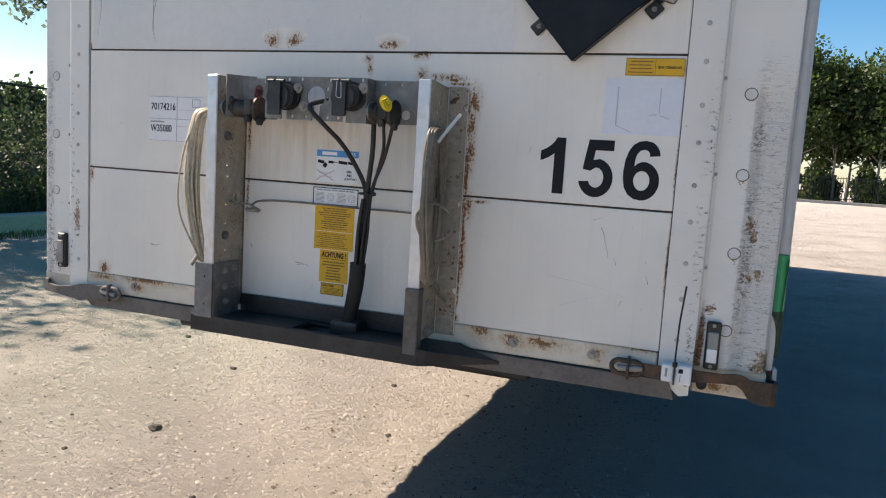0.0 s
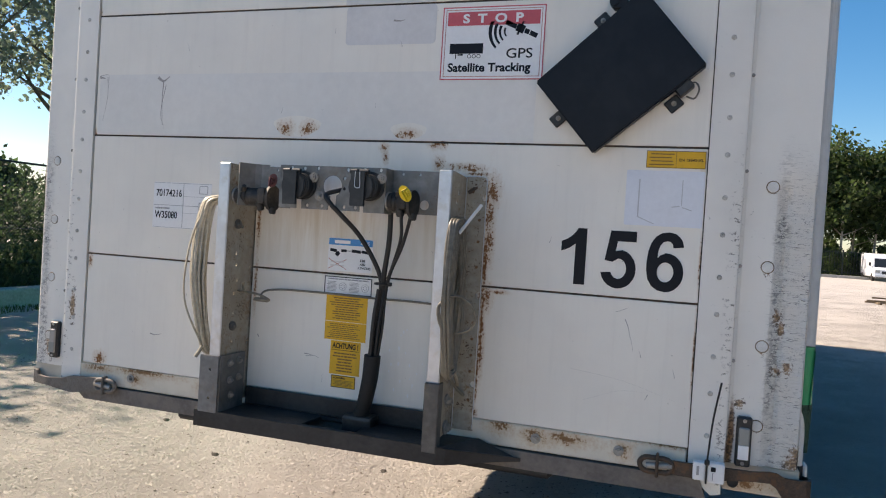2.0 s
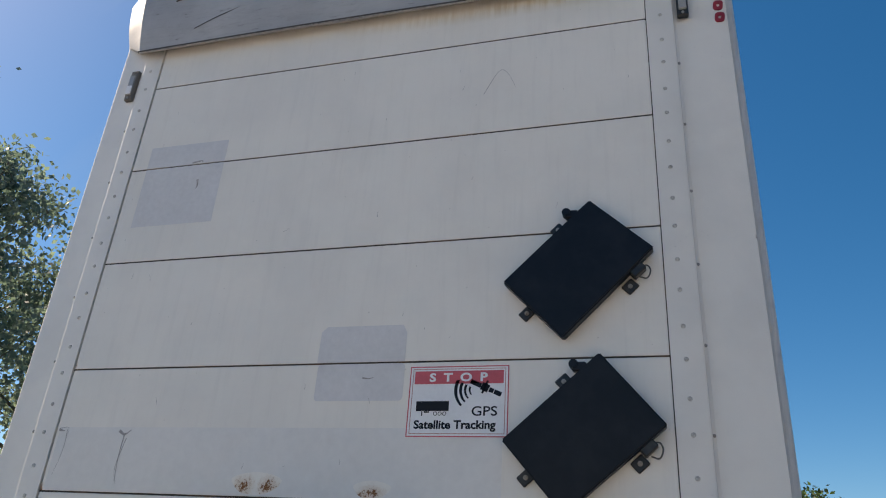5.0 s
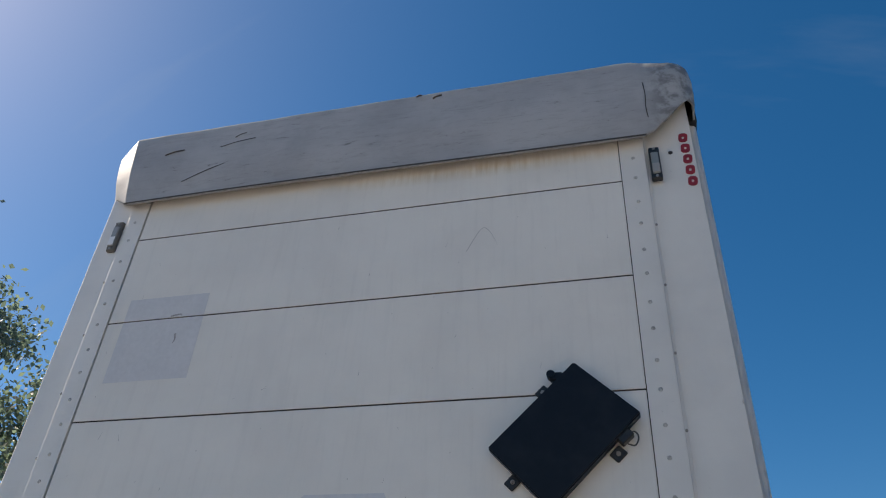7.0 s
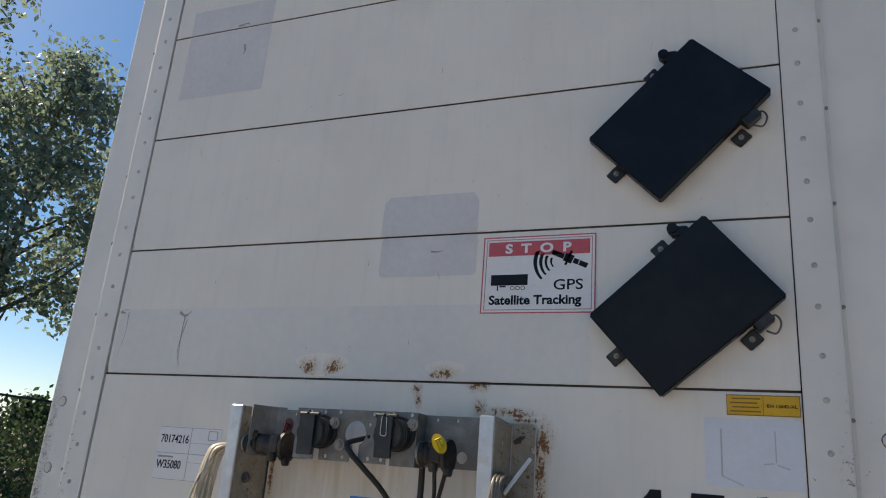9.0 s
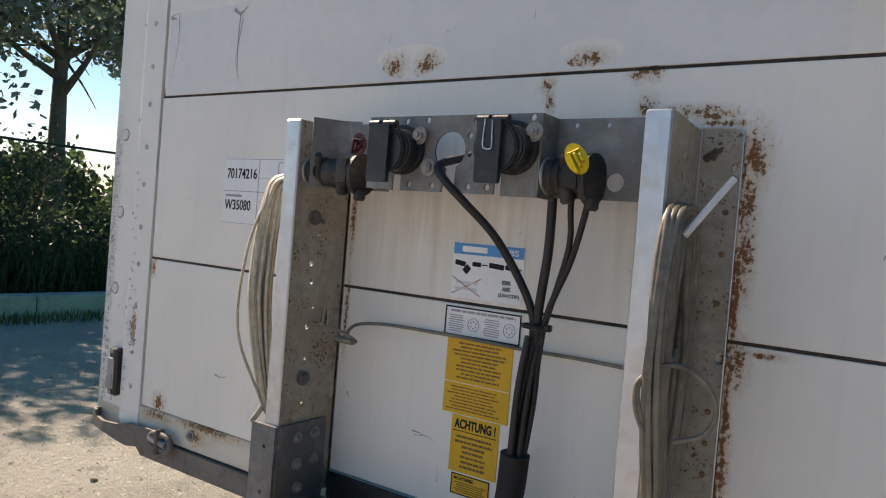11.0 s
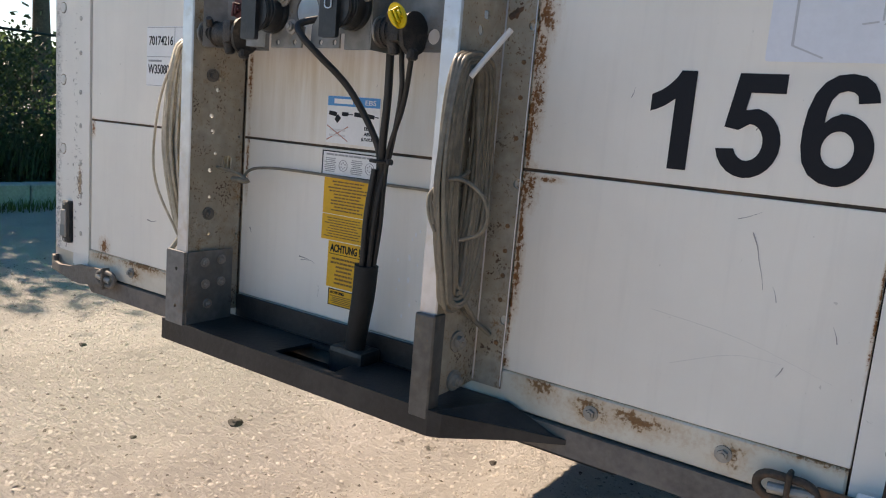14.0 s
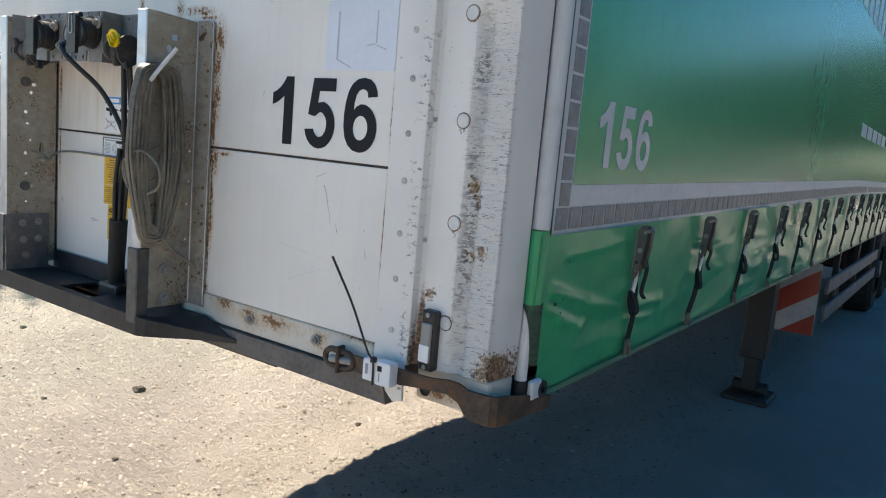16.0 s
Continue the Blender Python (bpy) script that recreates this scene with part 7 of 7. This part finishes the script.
def coupling(x0, x1, y, z, cap, label, cap_at, cap_size, lean):
    """Greasy compressed-air coupling head lying along the plate: pipe, steel ring, ribbed body, end flange and coloured dust cap."""
    bm = cyl((x0 + 0.020, y, z), (x1 - 0.022, y, z - 0.001), 0.0235, 0.026, n=26, bevel=0.002)
    for k in range(3):
        cyl((x0 + 0.030 + 0.012 * k, y, z), (x0 + 0.036 + 0.012 * k, y, z), 0.0262 + 0.0006 * k, n=24, bm=bm, bevel=0.0015)
    cyl((x1 - 0.050, y - 0.012, z - 0.012), (x1 - 0.046, y - 0.010, z - 0.040), 0.013, 0.010, n=14, bm=bm, bevel=0.002)
    box((x1 - 0.052, y - 0.030, z - 0.020), (x1 - 0.026, y + 0.022, z + 0.026), 0.008, bm, 2)
    cyl((x0 + 0.052, y - 0.020, z + 0.016), (x0 + 0.060, y - 0.030, z + 0.028), 0.008, 0.006, n=10, bm=bm)
    ob = part("air_coupling", bm, M_GREASE, bracket, label, smooth=40)
    part("pipe", cyl((x0 - 0.004, y + 0.002, z), (x0 + 0.022, y, z), 0.0205, n=22, bevel=0.002), M_CLEAT, ob)
    part("steel_ring", cyl((x0 + 0.018, y, z), (x0 + 0.0225, y, z), 0.0275, n=26, bevel=0.001), M_BOLT, ob)
    end = plate([(0.030 * math.cos(radians(a)), 0.034 * math.sin(radians(a)) - (0.006 if 200 < a < 340 else 0)) for a in range(0, 360, 18)], 0.010, m=Matrix.Translation((x1 - 0.012, y, z)) @ Matrix.Rotation(radians(80), 4, "Z"))
    part("end_flange", end, M_GREASE, ob)
    part("lug", box((x1 - 0.020, y - 0.014, z - 0.048), (x1 - 0.004, y + 0.006, z - 0.028), 0.004), M_GREASE, ob)
    cx, cz = cap_at
    w, h = cap_size
    c = Matrix.Translation((cx, y - 0.034, cz)) @ Matrix.Rotation(radians(lean), 4, "Y") @ Matrix.Rotation(radians(18), 4, "Z")
    hat = plate([(w * math.cos(radians(a)), h * math.sin(radians(a))) for a in range(0, 360, 15)], 0.004, m=c)
    plate([(w * 0.8 * math.cos(radians(a)), h * 0.8 * math.sin(radians(a))) for a in range(0, 360, 20)], 0.010, m=c @ Matrix.Translation((0, 0.004, 0)), bm=hat)
    for k in range(3):
        u = -w * 0.45 + k * w * 0.45
        box((u - 0.0022, -0.011, -h * 0.92 + 0.006 * k), (u + 0.0022, 0.001, h * 0.42 - 0.004 * k), 0.0012, hat, m=c)
    box((-w * 0.62, -0.008, h * 0.34), (w * 0.62, 0.001, h * 0.44), 0.0012, hat, m=c)
    part("dust_cap", hat, cap, ob, "yellow dust cap" if cap == M_YELLOW else "faded red dust cap")


M_GREASE = plain("greasy_black_rubber", (0.022, 0.020, 0.019), 0.55, 0.0, 0.7, 45, 0.003, 0.5, (0.085, 0.072, 0.06), 0.75)
coupling(0.141, 0.246, -0.122, 1.694, M_YELLOW, "black air coupling with a yellow dust cap", (0.219, 1.716), (0.0150, 0.0235), -32)
coupling(-0.338, -0.186, -0.120, 1.690, M_RED, "black air coupling with a faded red dust cap", (-0.184, 1.736), (0.0125, 0.0195), 10)

# base of the bracket
zb = 1.058
base_outline = [(-0.395, -0.155), (0.354, -0.155), (0.425, -0.012), (-0.46, -0.012)]
hole = [(-0.062, -0.130), (0.108, -0.130), (0.098, -0.030), (-0.052, -0.030)]
deck = bmesh.new()
for loop in (base_outline, hole):
    vs = [deck.verts.new((x, y, zb)) for x, y in loop]
    for a, b in zip(vs, vs[1:] + vs[:1]):
        deck.edges.new((a, b))
bmesh.ops.triangle_fill(deck, use_beauty=True, use_dissolve=False, edges=deck.edges[:], normal=(0, 0, 1))
grown = bmesh.ops.extrude_face_region(deck, geom=deck.faces[:])["geom"]
bmesh.ops.translate(deck, vec=(0, 0, -0.008), verts=[g for g in grown if isinstance(g, bmesh.types.BMVert)])
support = part("support_tray", deck, M_BASE, bracket, "black sooty steel support tray with a square opening")
lip = bmesh.new()
ring_pts = [(-0.47, -0.012), (-0.400, -0.158), (0.350, -0.158), (0.372, -0.148), (0.46, -0.070), (0.545, -0.012)]
lip_top = (1.060, 1.060, 1.060, 1.056, 1.036, 1.022)
inner = [(x * 0.985, y + 0.006) for x, y in ring_pts]
for k in range(len(ring_pts) - 1):
    (a, b), (c, d), p, q = ring_pts[k:k + 2], inner[k:k + 2], lip_top[k], lip_top[k + 1]
    for face in (((*a, 1.013), (*b, 1.013), (*b, q), (*a, p)), ((*c, p), (*d, q), (*d, 1.013), (*c, 1.013)), ((*a, p), (*b, q), (*d, q), (*c, p)), ((*c, 1.013), (*d, 1.013), (*b, 1.013), (*a, 1.013))):
        lip.faces.new([lip.verts.new(v) for v in face])
wing = bmesh.new()
wing.faces.new([wing.verts.new(v) for v in ((0.352, -0.153, 1.059), (0.366, -0.144, 1.054), (0.453, -0.066, 1.034), (0.535, -0.012, 1.020), (0.424, -0.012, 1.059))])
part("side_wing", wing, M_BASE, support)
part("front_lip", lip, M_BASE, support)
under = bmesh.new()
f = under.faces.new([under.verts.new((x, y, 1.016)) for x, y in ((-0.39, -0.153), (0.350, -0.153), (0.53, -0.014), (-0.455, -0.014))])
g = bmesh.ops.extrude_face_region(under, geom=[f])["geom"]
bmesh.ops.translate(under, vec=(0, 0, -0.004), verts=[q for q in g if isinstance(q, bmesh.types.BMVert)])
part("bottom_sheet", under, M_BASE, support)
part("back_upstand", box((-0.325, -0.013, 1.058), (0.318, -0.008, 1.112), 0.002), M_BASE, support)
part("plug_body", box((0.035, -0.075, 1.022), (0.125, -0.012, 1.085), 0.01, None, 2), M_BLACK_PL, support, "black cable gland in the opening")
part("pen", cyl((-0.01, -0.103, 1.0265), (0.075, -0.087, 1.0265), 0.004, n=8), M_STK_BLUE, support, "blue pen lying in the opening")

# ---------------------------------------------------------------- cables
harness = thing("cable_harness", (0.1, 0, 1.06), "bundle of black trailer cables running down into a sleeve", "cable")
for pts, r in (([(0.060, -0.075, 1.738), (0.018, -0.112, 1.722), (-0.014, -0.152, 1.704), (0.002, -0.158, 1.680), (0.028, -0.140, 1.650), (0.070, -0.095, 1.592), (0.118, -0.066, 1.50), (0.128, -0.064, 1.44), (0.116, -0.066, 1.34), (0.105, -0.067, 1.23)], 0.0066),
               ([(0.150, -0.085, 1.70), (0.153, -0.086, 1.66), (0.151, -0.082, 1.58), (0.137, -0.070, 1.49), (0.132, -0.060, 1.42), (0.124, -0.060, 1.34), (0.115, -0.065, 1.23)], 0.0075),
               ([(0.190, -0.10, 1.69), (0.189, -0.097, 1.65), (0.188, -0.090, 1.59), (0.150, -0.060, 1.49), (0.137, -0.068, 1.42), (0.130, -0.072, 1.34), (0.122, -0.070, 1.23)], 0.0048),
               ([(0.222, -0.112, 1.675), (0.218, -0.108, 1.645), (0.190, -0.085, 1.57), (0.152, -0.068, 1.49), (0.140, -0.062, 1.42), (0.136, -0.060, 1.34), (0.124, -0.060, 1.23)], 0.0050),
               ([(0.126, -0.075, 1.45), (0.118, -0.080, 1.36), (0.112, -0.076, 1.23)], 0.006)):
    part("cable", tube(pts, r, 10, per=7), M_CABLE, harness, smooth=60)
part("sleeve", tube([(0.116, -0.067, 1.262), (0.112, -0.066, 1.20), (0.102, -0.062, 1.145), (0.085, -0.050, 1.085), (0.075, -0.045, 1.04)], 0.0235, 14, per=5, taper=0.020), M_SLEEVE, harness, "black braided sleeve", smooth=50)
part("cable_tie", tube([(0.131 + 0.021 * math.cos(a * 0.52), -0.064 + 0.019 * math.sin(a * 0.52), 1.465) for a in range(13)], 0.0035, 6, raw=True), M_CABLE, harness)
part("cable_tie", box((0.150, -0.075, 1.460), (0.160, -0.062, 1.471), 0.002), M_CABLE, harness)
wire = thing("control_wire", (-0.1, -0.02, 1.42), "thin grey wire strung between the bracket's uprights", "wire")
part("strand", tube([(-0.345, -0.072, 1.412), (-0.318, -0.080, 1.408), (-0.285, -0.088, 1.408), (-0.245, -0.090, 1.404), (-0.216, -0.088, 1.393), (-0.225, -0.075, 1.388), (-0.262, -0.055, 1.396), (-0.258, -0.035, 1.412), (-0.215, -0.018, 1.418),
                     (-0.15, -0.012, 1.419), (-0.05, -0.011, 1.419), (0.08, -0.011, 1.417), (0.2, -0.012, 1.418), (0.31, -0.02, 1.416)], 0.0033, 7, per=7), M_ROPE_OLD, wire, smooth=60)
part("lug", box((-0.262, -0.096, 1.384), (-0.214, -0.080, 1.396), 0.004), M_ROPE_OLD, wire)


def coil(name, centre, axis_a, half_a, top, bottom, count, r, material, label, seed, inner=0.18, loose=0.012, thick=0.020, skew=0.0):
    """Customs cord hung in long loops. axis_a: the level direction in which the loops are wide."""
    rnd = random.Random(seed)
    ob = thing(name, (centre[0], centre[1], bottom), label, "cord coil", "cord coils on the bracket")
    a, n = V(axis_a).normalized(), V((0, 0, 1)).cross(V(axis_a)).normalized()
    mid = (top + bottom) / 2
    for k in range(count):
        f = inner + (1 - inner) * (k + 0.5) / count
        sway, push = rnd.uniform(-loose, loose), (k % 3 - 1) * thick * 0.33 + rnd.uniform(-0.1, 0.1) * thick
        drop = rnd.uniform(-0.6, 1.0) * loose * 2.5
        pts = []
        for q in range(21):
            u = 2 * math.pi * q / 20
            su, cu = math.sin(u), math.cos(u)
            z = mid + ((top - mid) - 0.05 * (1 - f)) * cu + (0.012 * (1 - f) if cu > 0 else drop * cu)
            wide = half_a * f * math.copysign(abs(su) ** 0.42, su) * (0.62 + 0.38 * min(1, max(0, (z - bottom) / (top - bottom)) * 2.2))
            pts.append(V((*centre, 0)) + V((0, 0, z)) + a * (wide + skew * f + sway * (1 - cu) / 2) + n * (push + 0.003 * math.sin(3 * u + k)))
        part("loop", tube(pts, r, 6, per=3), material, ob, smooth=60)
    return ob


coil_l = coil("cord_coil", (-0.400, -0.068), (0.7, 0.71, 0), 0.082, 1.690, 1.215, 18, 0.0046, M_ROPE, "coil of pale clear-coated customs cord hung on the upright", 21, 0.5, 0.005)
part("end", tube([(-0.425, -0.10, 1.235), (-0.432, -0.11, 1.215), (-0.438, -0.115, 1.203)], 0.006, 7, per=4), M_ROPE, coil_l)
part("stray_loop", tube([(-0.405, -0.09, 1.680), (-0.450, -0.125, 1.60), (-0.472, -0.138, 1.47), (-0.468, -0.135, 1.36), (-0.43, -0.10, 1.24)], 0.0030, 6, per=6), M_ROPE, coil_l, smooth=60)
coil_r = coil("cord_coil", (0.3625, -0.137), (0, 1, 0), 0.072, 1.662, 1.236, 27, 0.0043, M_ROPE_OLD, "coil of weathered grey customs cord hung on a hook rod", 22, 0.30, 0.003, 0.020, 0.012)
part("binding", tube([(0.366, -0.120, 1.470), (0.372, -0.150, 1.462), (0.362, -0.182, 1.452), (0.345, -0.196, 1.432), (0.346, -0.196, 1.40), (0.356, -0.190, 1.372)], 0.0034, 7, per=6), M_ROPE_OLD, coil_r, smooth=60)
part("binding", tube([(0.354, -0.192, 1.385), (0.346, -0.195, 1.425), (0.362, -0.190, 1.453), (0.394, -0.179, 1.459), (0.424, -0.167, 1.438), (0.434, -0.160, 1.405), (0.420, -0.158, 1.376), (0.385, -0.160, 1.360)], 0.0034, 7, per=6), M_ROPE_OLD, coil_r, smooth=60)
part("end", tube([(0.368, -0.135, 1.285), (0.370, -0.105, 1.248), (0.370, -0.070, 1.212)], 0.0050, 7, per=4), M_ROPE_OLD, coil_r)
part("hanging_end", tube([(0.362, -0.150, 1.62), (0.358, -0.140, 1.56), (0.358, -0.146, 1.5)], 0.0045, 7, per=4), M_ROPE_OLD, coil_r)


# ---------------------------------------------------------------- black document boxes
def document_box(corners, label):
    """Flat black lidded box, mounted askew: corners top, right, bottom, left in (x, z)."""
    (tx, tz), (rx, rz), (bx, bz), (lx, lz) = corners
    cx, cz = (tx + bx + lx + rx) / 4, (tz + bz + lz + rz) / 4
    ob = thing("document_box", (cx, -0.025, cz), label, "box", "black boxes on the front wall")
    top = V((tx, 0, tz))
    u, w = V((rx - tx, 0, rz - tz)), V((lx - tx, 0, lz - tz))
    lid = bmesh.new()
    quad = [(tx, tz), (rx, rz), (bx, bz), (lx, lz)]
    front = [lid.verts.new((x, -0.048, z)) for x, z in quad]
    back = [lid.verts.new((x, -0.014, z)) for x, z in quad]
    lid.faces.new(front)
    lid.faces.new(back[::-1])
    for k in range(4):
        lid.faces.new((front[k], front[(k + 1) % 4], back[(k + 1) % 4], back[k]))
    bmesh.ops.bevel(lid, geom=lid.edges[:], offset=0.004, segments=3, affect="EDGES")
    part("lid", lid, M_BOX, ob, smooth=40)
    body = bmesh.new()
    q2 = [(cx + (x - cx) * 0.94, cz + (z - cz) * 0.94) for x, z in quad]
    f = body.faces.new([body.verts.new((x, -0.016, z)) for x, z in q2])
    g = bmesh.ops.extrude_face_region(body, geom=[f])["geom"]
    bmesh.ops.translate(body, vec=(0, 0.016, 0), verts=[v for v in g if isinstance(v, bmesh.types.BMVert)])
    part("body", body, M_BLACK_PL, ob)
    ang = math.atan2(lz - tz, lx - tx)

    def tab(x, z, long=0.03, turn=0.0):
        m = Matrix.Translation((x, 0, z)) @ Matrix.Rotation(-ang + turn, 4, "Y")
        tb = part("mounting_tab", box((-0.02, -0.008, -0.017), (0.02, -0.001, 0.017), 0.003, m=m), M_BLACK_PL, ob)
        piece("screw", BOLT_SMALL, Matrix.Translation((x, -0.008, z)), tb)
    e = (V((bx - lx, 0, bz - lz))).normalized()
    tab(lx + (bx - lx) * 0.42 - e.z * -0.010, lz + (bz - lz) * 0.42 - 0.012)
    tab(rx + (bx - rx) * 0.30 + 0.006, rz + (bz - rz) * 0.30 - 0.022)
    tab(tx + (lx - tx) * 0.36 - 0.006, tz + (lz - tz) * 0.36 + 0.016)
    kx, kz = tx + (lx - tx) * 0.20 - 0.018, tz + (lz - tz) * 0.20 + 0.018
    key = cyl((kx, -0.044, kz), (kx, -0.016, kz), 0.013, n=16, bevel=0.002)
    box((kx - 0.004, -0.042, kz - 0.02), (kx + 0.035, -0.018, kz + 0.006), 0.004, key)
    part("hinge_knuckle", key, M_BOX, ob, smooth=40)
    lx2, lz2 = rx + (bx - rx) * 0.20 + 0.004, rz + (bz - rz) * 0.20 - 0.010
    part("latch", box((-0.022, -0.040, -0.012), (0.022, -0.012, 0.012), 0.003, m=Matrix.Translation((lx2, 0, lz2)) @ Matrix.Rotation(radians(-42), 4, "Y")), M_BLACK_PL, ob)
    part("wire_bail", tube([(lx2 + 0.004, -0.03, lz2 - 0.02), (lx2 + 0.024, -0.034, lz2 - 0.026), (lx2 + 0.034, -0.034, lz2 - 0.004), (lx2 + 0.026, -0.03, lz2 + 0.014), (lx2 + 0.010, -0.03, lz2 + 0.012)], 0.0022, 6, per=5), M_STEEL_DARK, ob)


BOLT_SMALL = bolt_mesh("screw", 0.0042, M_BOLT)
document_box(((0.788, 2.269), (0.953, 2.073), (0.687, 1.848), (0.526, 2.033)), "larger matt black document box with pale reflections in its lid colour")
document_box(((0.771, 2.742), (0.948, 2.573), (0.690, 2.312), (0.517, 2.490)), "matt black document box with a hinged lid")

# ---------------------------------------------------------------- seal on the corner bar
seal = thing("seal_box", (1.010, -0.04, 1.04), "white plastic seal box strapped to the corner bar", "seal")
part("shell", box((0.984, -0.052, 1.048), (1.014, -0.0265, 1.094), 0.005, None, 2), M_STK_WHITE, seal)
part("shell", box((1.018, -0.054, 1.046), (1.058, -0.0265, 1.096), 0.005, None, 2), M_STK_WHITE, seal)
part("code_label", box((1.026, -0.0552, 1.076), (1.037, -0.0542, 1.087)), M_INK, seal)
part("text_bar", box((0.993, -0.0532, 1.062), (0.999, -0.0522, 1.084)), M_INK_GREY, seal)
part("text_bar", box((1.030, -0.0552, 1.054), (1.032, -0.0542, 1.073)), M_INK_GREY, seal)
part("zip_tie", tube([(1.0160, -0.055, 1.044), (1.0160, -0.058, 1.094), (1.016, -0.078, 1.12), (1.020, -0.135, 1.22), (1.029, -0.208, 1.32)], 0.0023, 6, per=7), M_CABLE, seal, "long black cable tie standing up")
part("tie_head", box((1.010, -0.062, 1.091), (1.022, -0.050, 1.103), 0.002), M_CABLE, seal)


# ---------------------------------------------------------------- far things
def parked_van(x, y):
    van = thing("van", (x, y, 0), "white delivery van parked by the far railings, seen from the front", "van")
    prof = [(-0.0, 0.35), (-0.0, 0.95), (0.85, 1.12), (1.35, 1.95), (1.6, 2.28), (5.2, 2.35), (5.25, 0.35)]
    bm = bmesh.new()
    f = bm.faces.new([bm.verts.new((x - 0.98, y + u, v)) for u, v in prof])
    g = bmesh.ops.extrude_face_region(bm, geom=[f])["geom"]
    bmesh.ops.translate(bm, vec=(1.96, 0, 0), verts=[q for q in g if isinstance(q, bmesh.types.BMVert)])
    bmesh.ops.bevel(bm, geom=bm.edges[:], offset=0.07, segments=2, affect="EDGES")
    body = part("body", bm, M_VAN, van, smooth=40)
    ws = bmesh.new()
    ws.faces.new([ws.verts.new(p) for p in ((x - 0.80, y + 0.86, 1.20), (x + 0.80, y + 0.86, 1.20), (x + 0.74, y + 1.28, 1.90), (x - 0.74, y + 1.28, 1.90))])
    g = bmesh.ops.extrude_face_region(ws, geom=ws.faces[:])["geom"]
    bmesh.ops.translate(ws, vec=(0, 0.03, -0.02), verts=[q for q in g if isinstance(q, bmesh.types.BMVert)])
    part("windscreen", ws, M_GLASS_DARK, body)
    part("grille", box((x - 0.42, y - 0.02, 0.62), (x + 0.42, y + 0.03, 0.86), 0.02), M_BLACK_PL, body)
    part("bumper", box((x - 0.97, y - 0.09, 0.36), (x + 0.97, y + 0.06, 0.60), 0.04), M_VAN, body)
    for s in (-1, 1):
        part("headlight", box((x + s * 0.72 - 0.18, y - 0.02, 0.72), (x + s * 0.72 + 0.18, y + 0.05, 0.92), 0.03), M_LENS, body)
        part("mirror", box((x + s * 1.12 - 0.09, y + 0.95, 1.25), (x + s * 1.12 + 0.09, y + 1.03, 1.55), 0.03), M_BLACK_PL, body)
        for yy in (0.85, 4.2):
            part("wheel", cyl((x + s * 0.78, y + yy, 0.34), (x + s * 0.99, y + yy, 0.34), 0.34, n=24, bevel=0.03), M_RUBBER, van)


parked_van(16.55, 67.0)


def timber_trestle(x, y):
    top = thing("timber_trestle", (x, y, 0), "weathered timber trestle with boards lying across it", "trestle")
    for px in (0.0, 1.5):
        part("post", box((x + px - 0.06, y - 0.06, 0), (x + px + 0.06, y + 0.06, 0.88), 0.01), M_WOOD, top)
    for z in (0.45, 0.72):
        part("rail", box((x, y - 0.02, z), (x + 2.2, y + 0.03, z + 0.05), 0.006), M_WOOD, top)
    for k, (dx, dy, z, ln) in enumerate(((-0.75, -0.3, 0.10, 1.9), (-0.5, 0.1, 0.20, 2.2), (-0.7, 0.25, 0.02, 1.7), (0.2, -0.15, 0.14, 2.0))):
        part("board", box((x + dx, y + dy, z), (x + dx + ln, y + dy + 0.14, z + 0.06), 0.008), M_WOOD, top)
    for dx in (-0.35, 0.6, 1.4):
        part("bearer", box((x + dx, y - 0.4, 0), (x + dx + 0.09, y + 0.45, 0.10), 0.008), M_WOOD, top)


timber_trestle(8.25, 30.0)
pebble_cloud("pebbles", 34000, -6.0, 0.9, 0.15, 6.5, 0.0100, M_PEBBLES, "scattered pale pebbles on the sandy yard", 71)
pebble_cloud("dark_grit", 2600, -6.0, 0.6, 0.2, 6.0, 0.0105, M_STONE_DARK, "scattered dark grit on the sandy yard", 72)
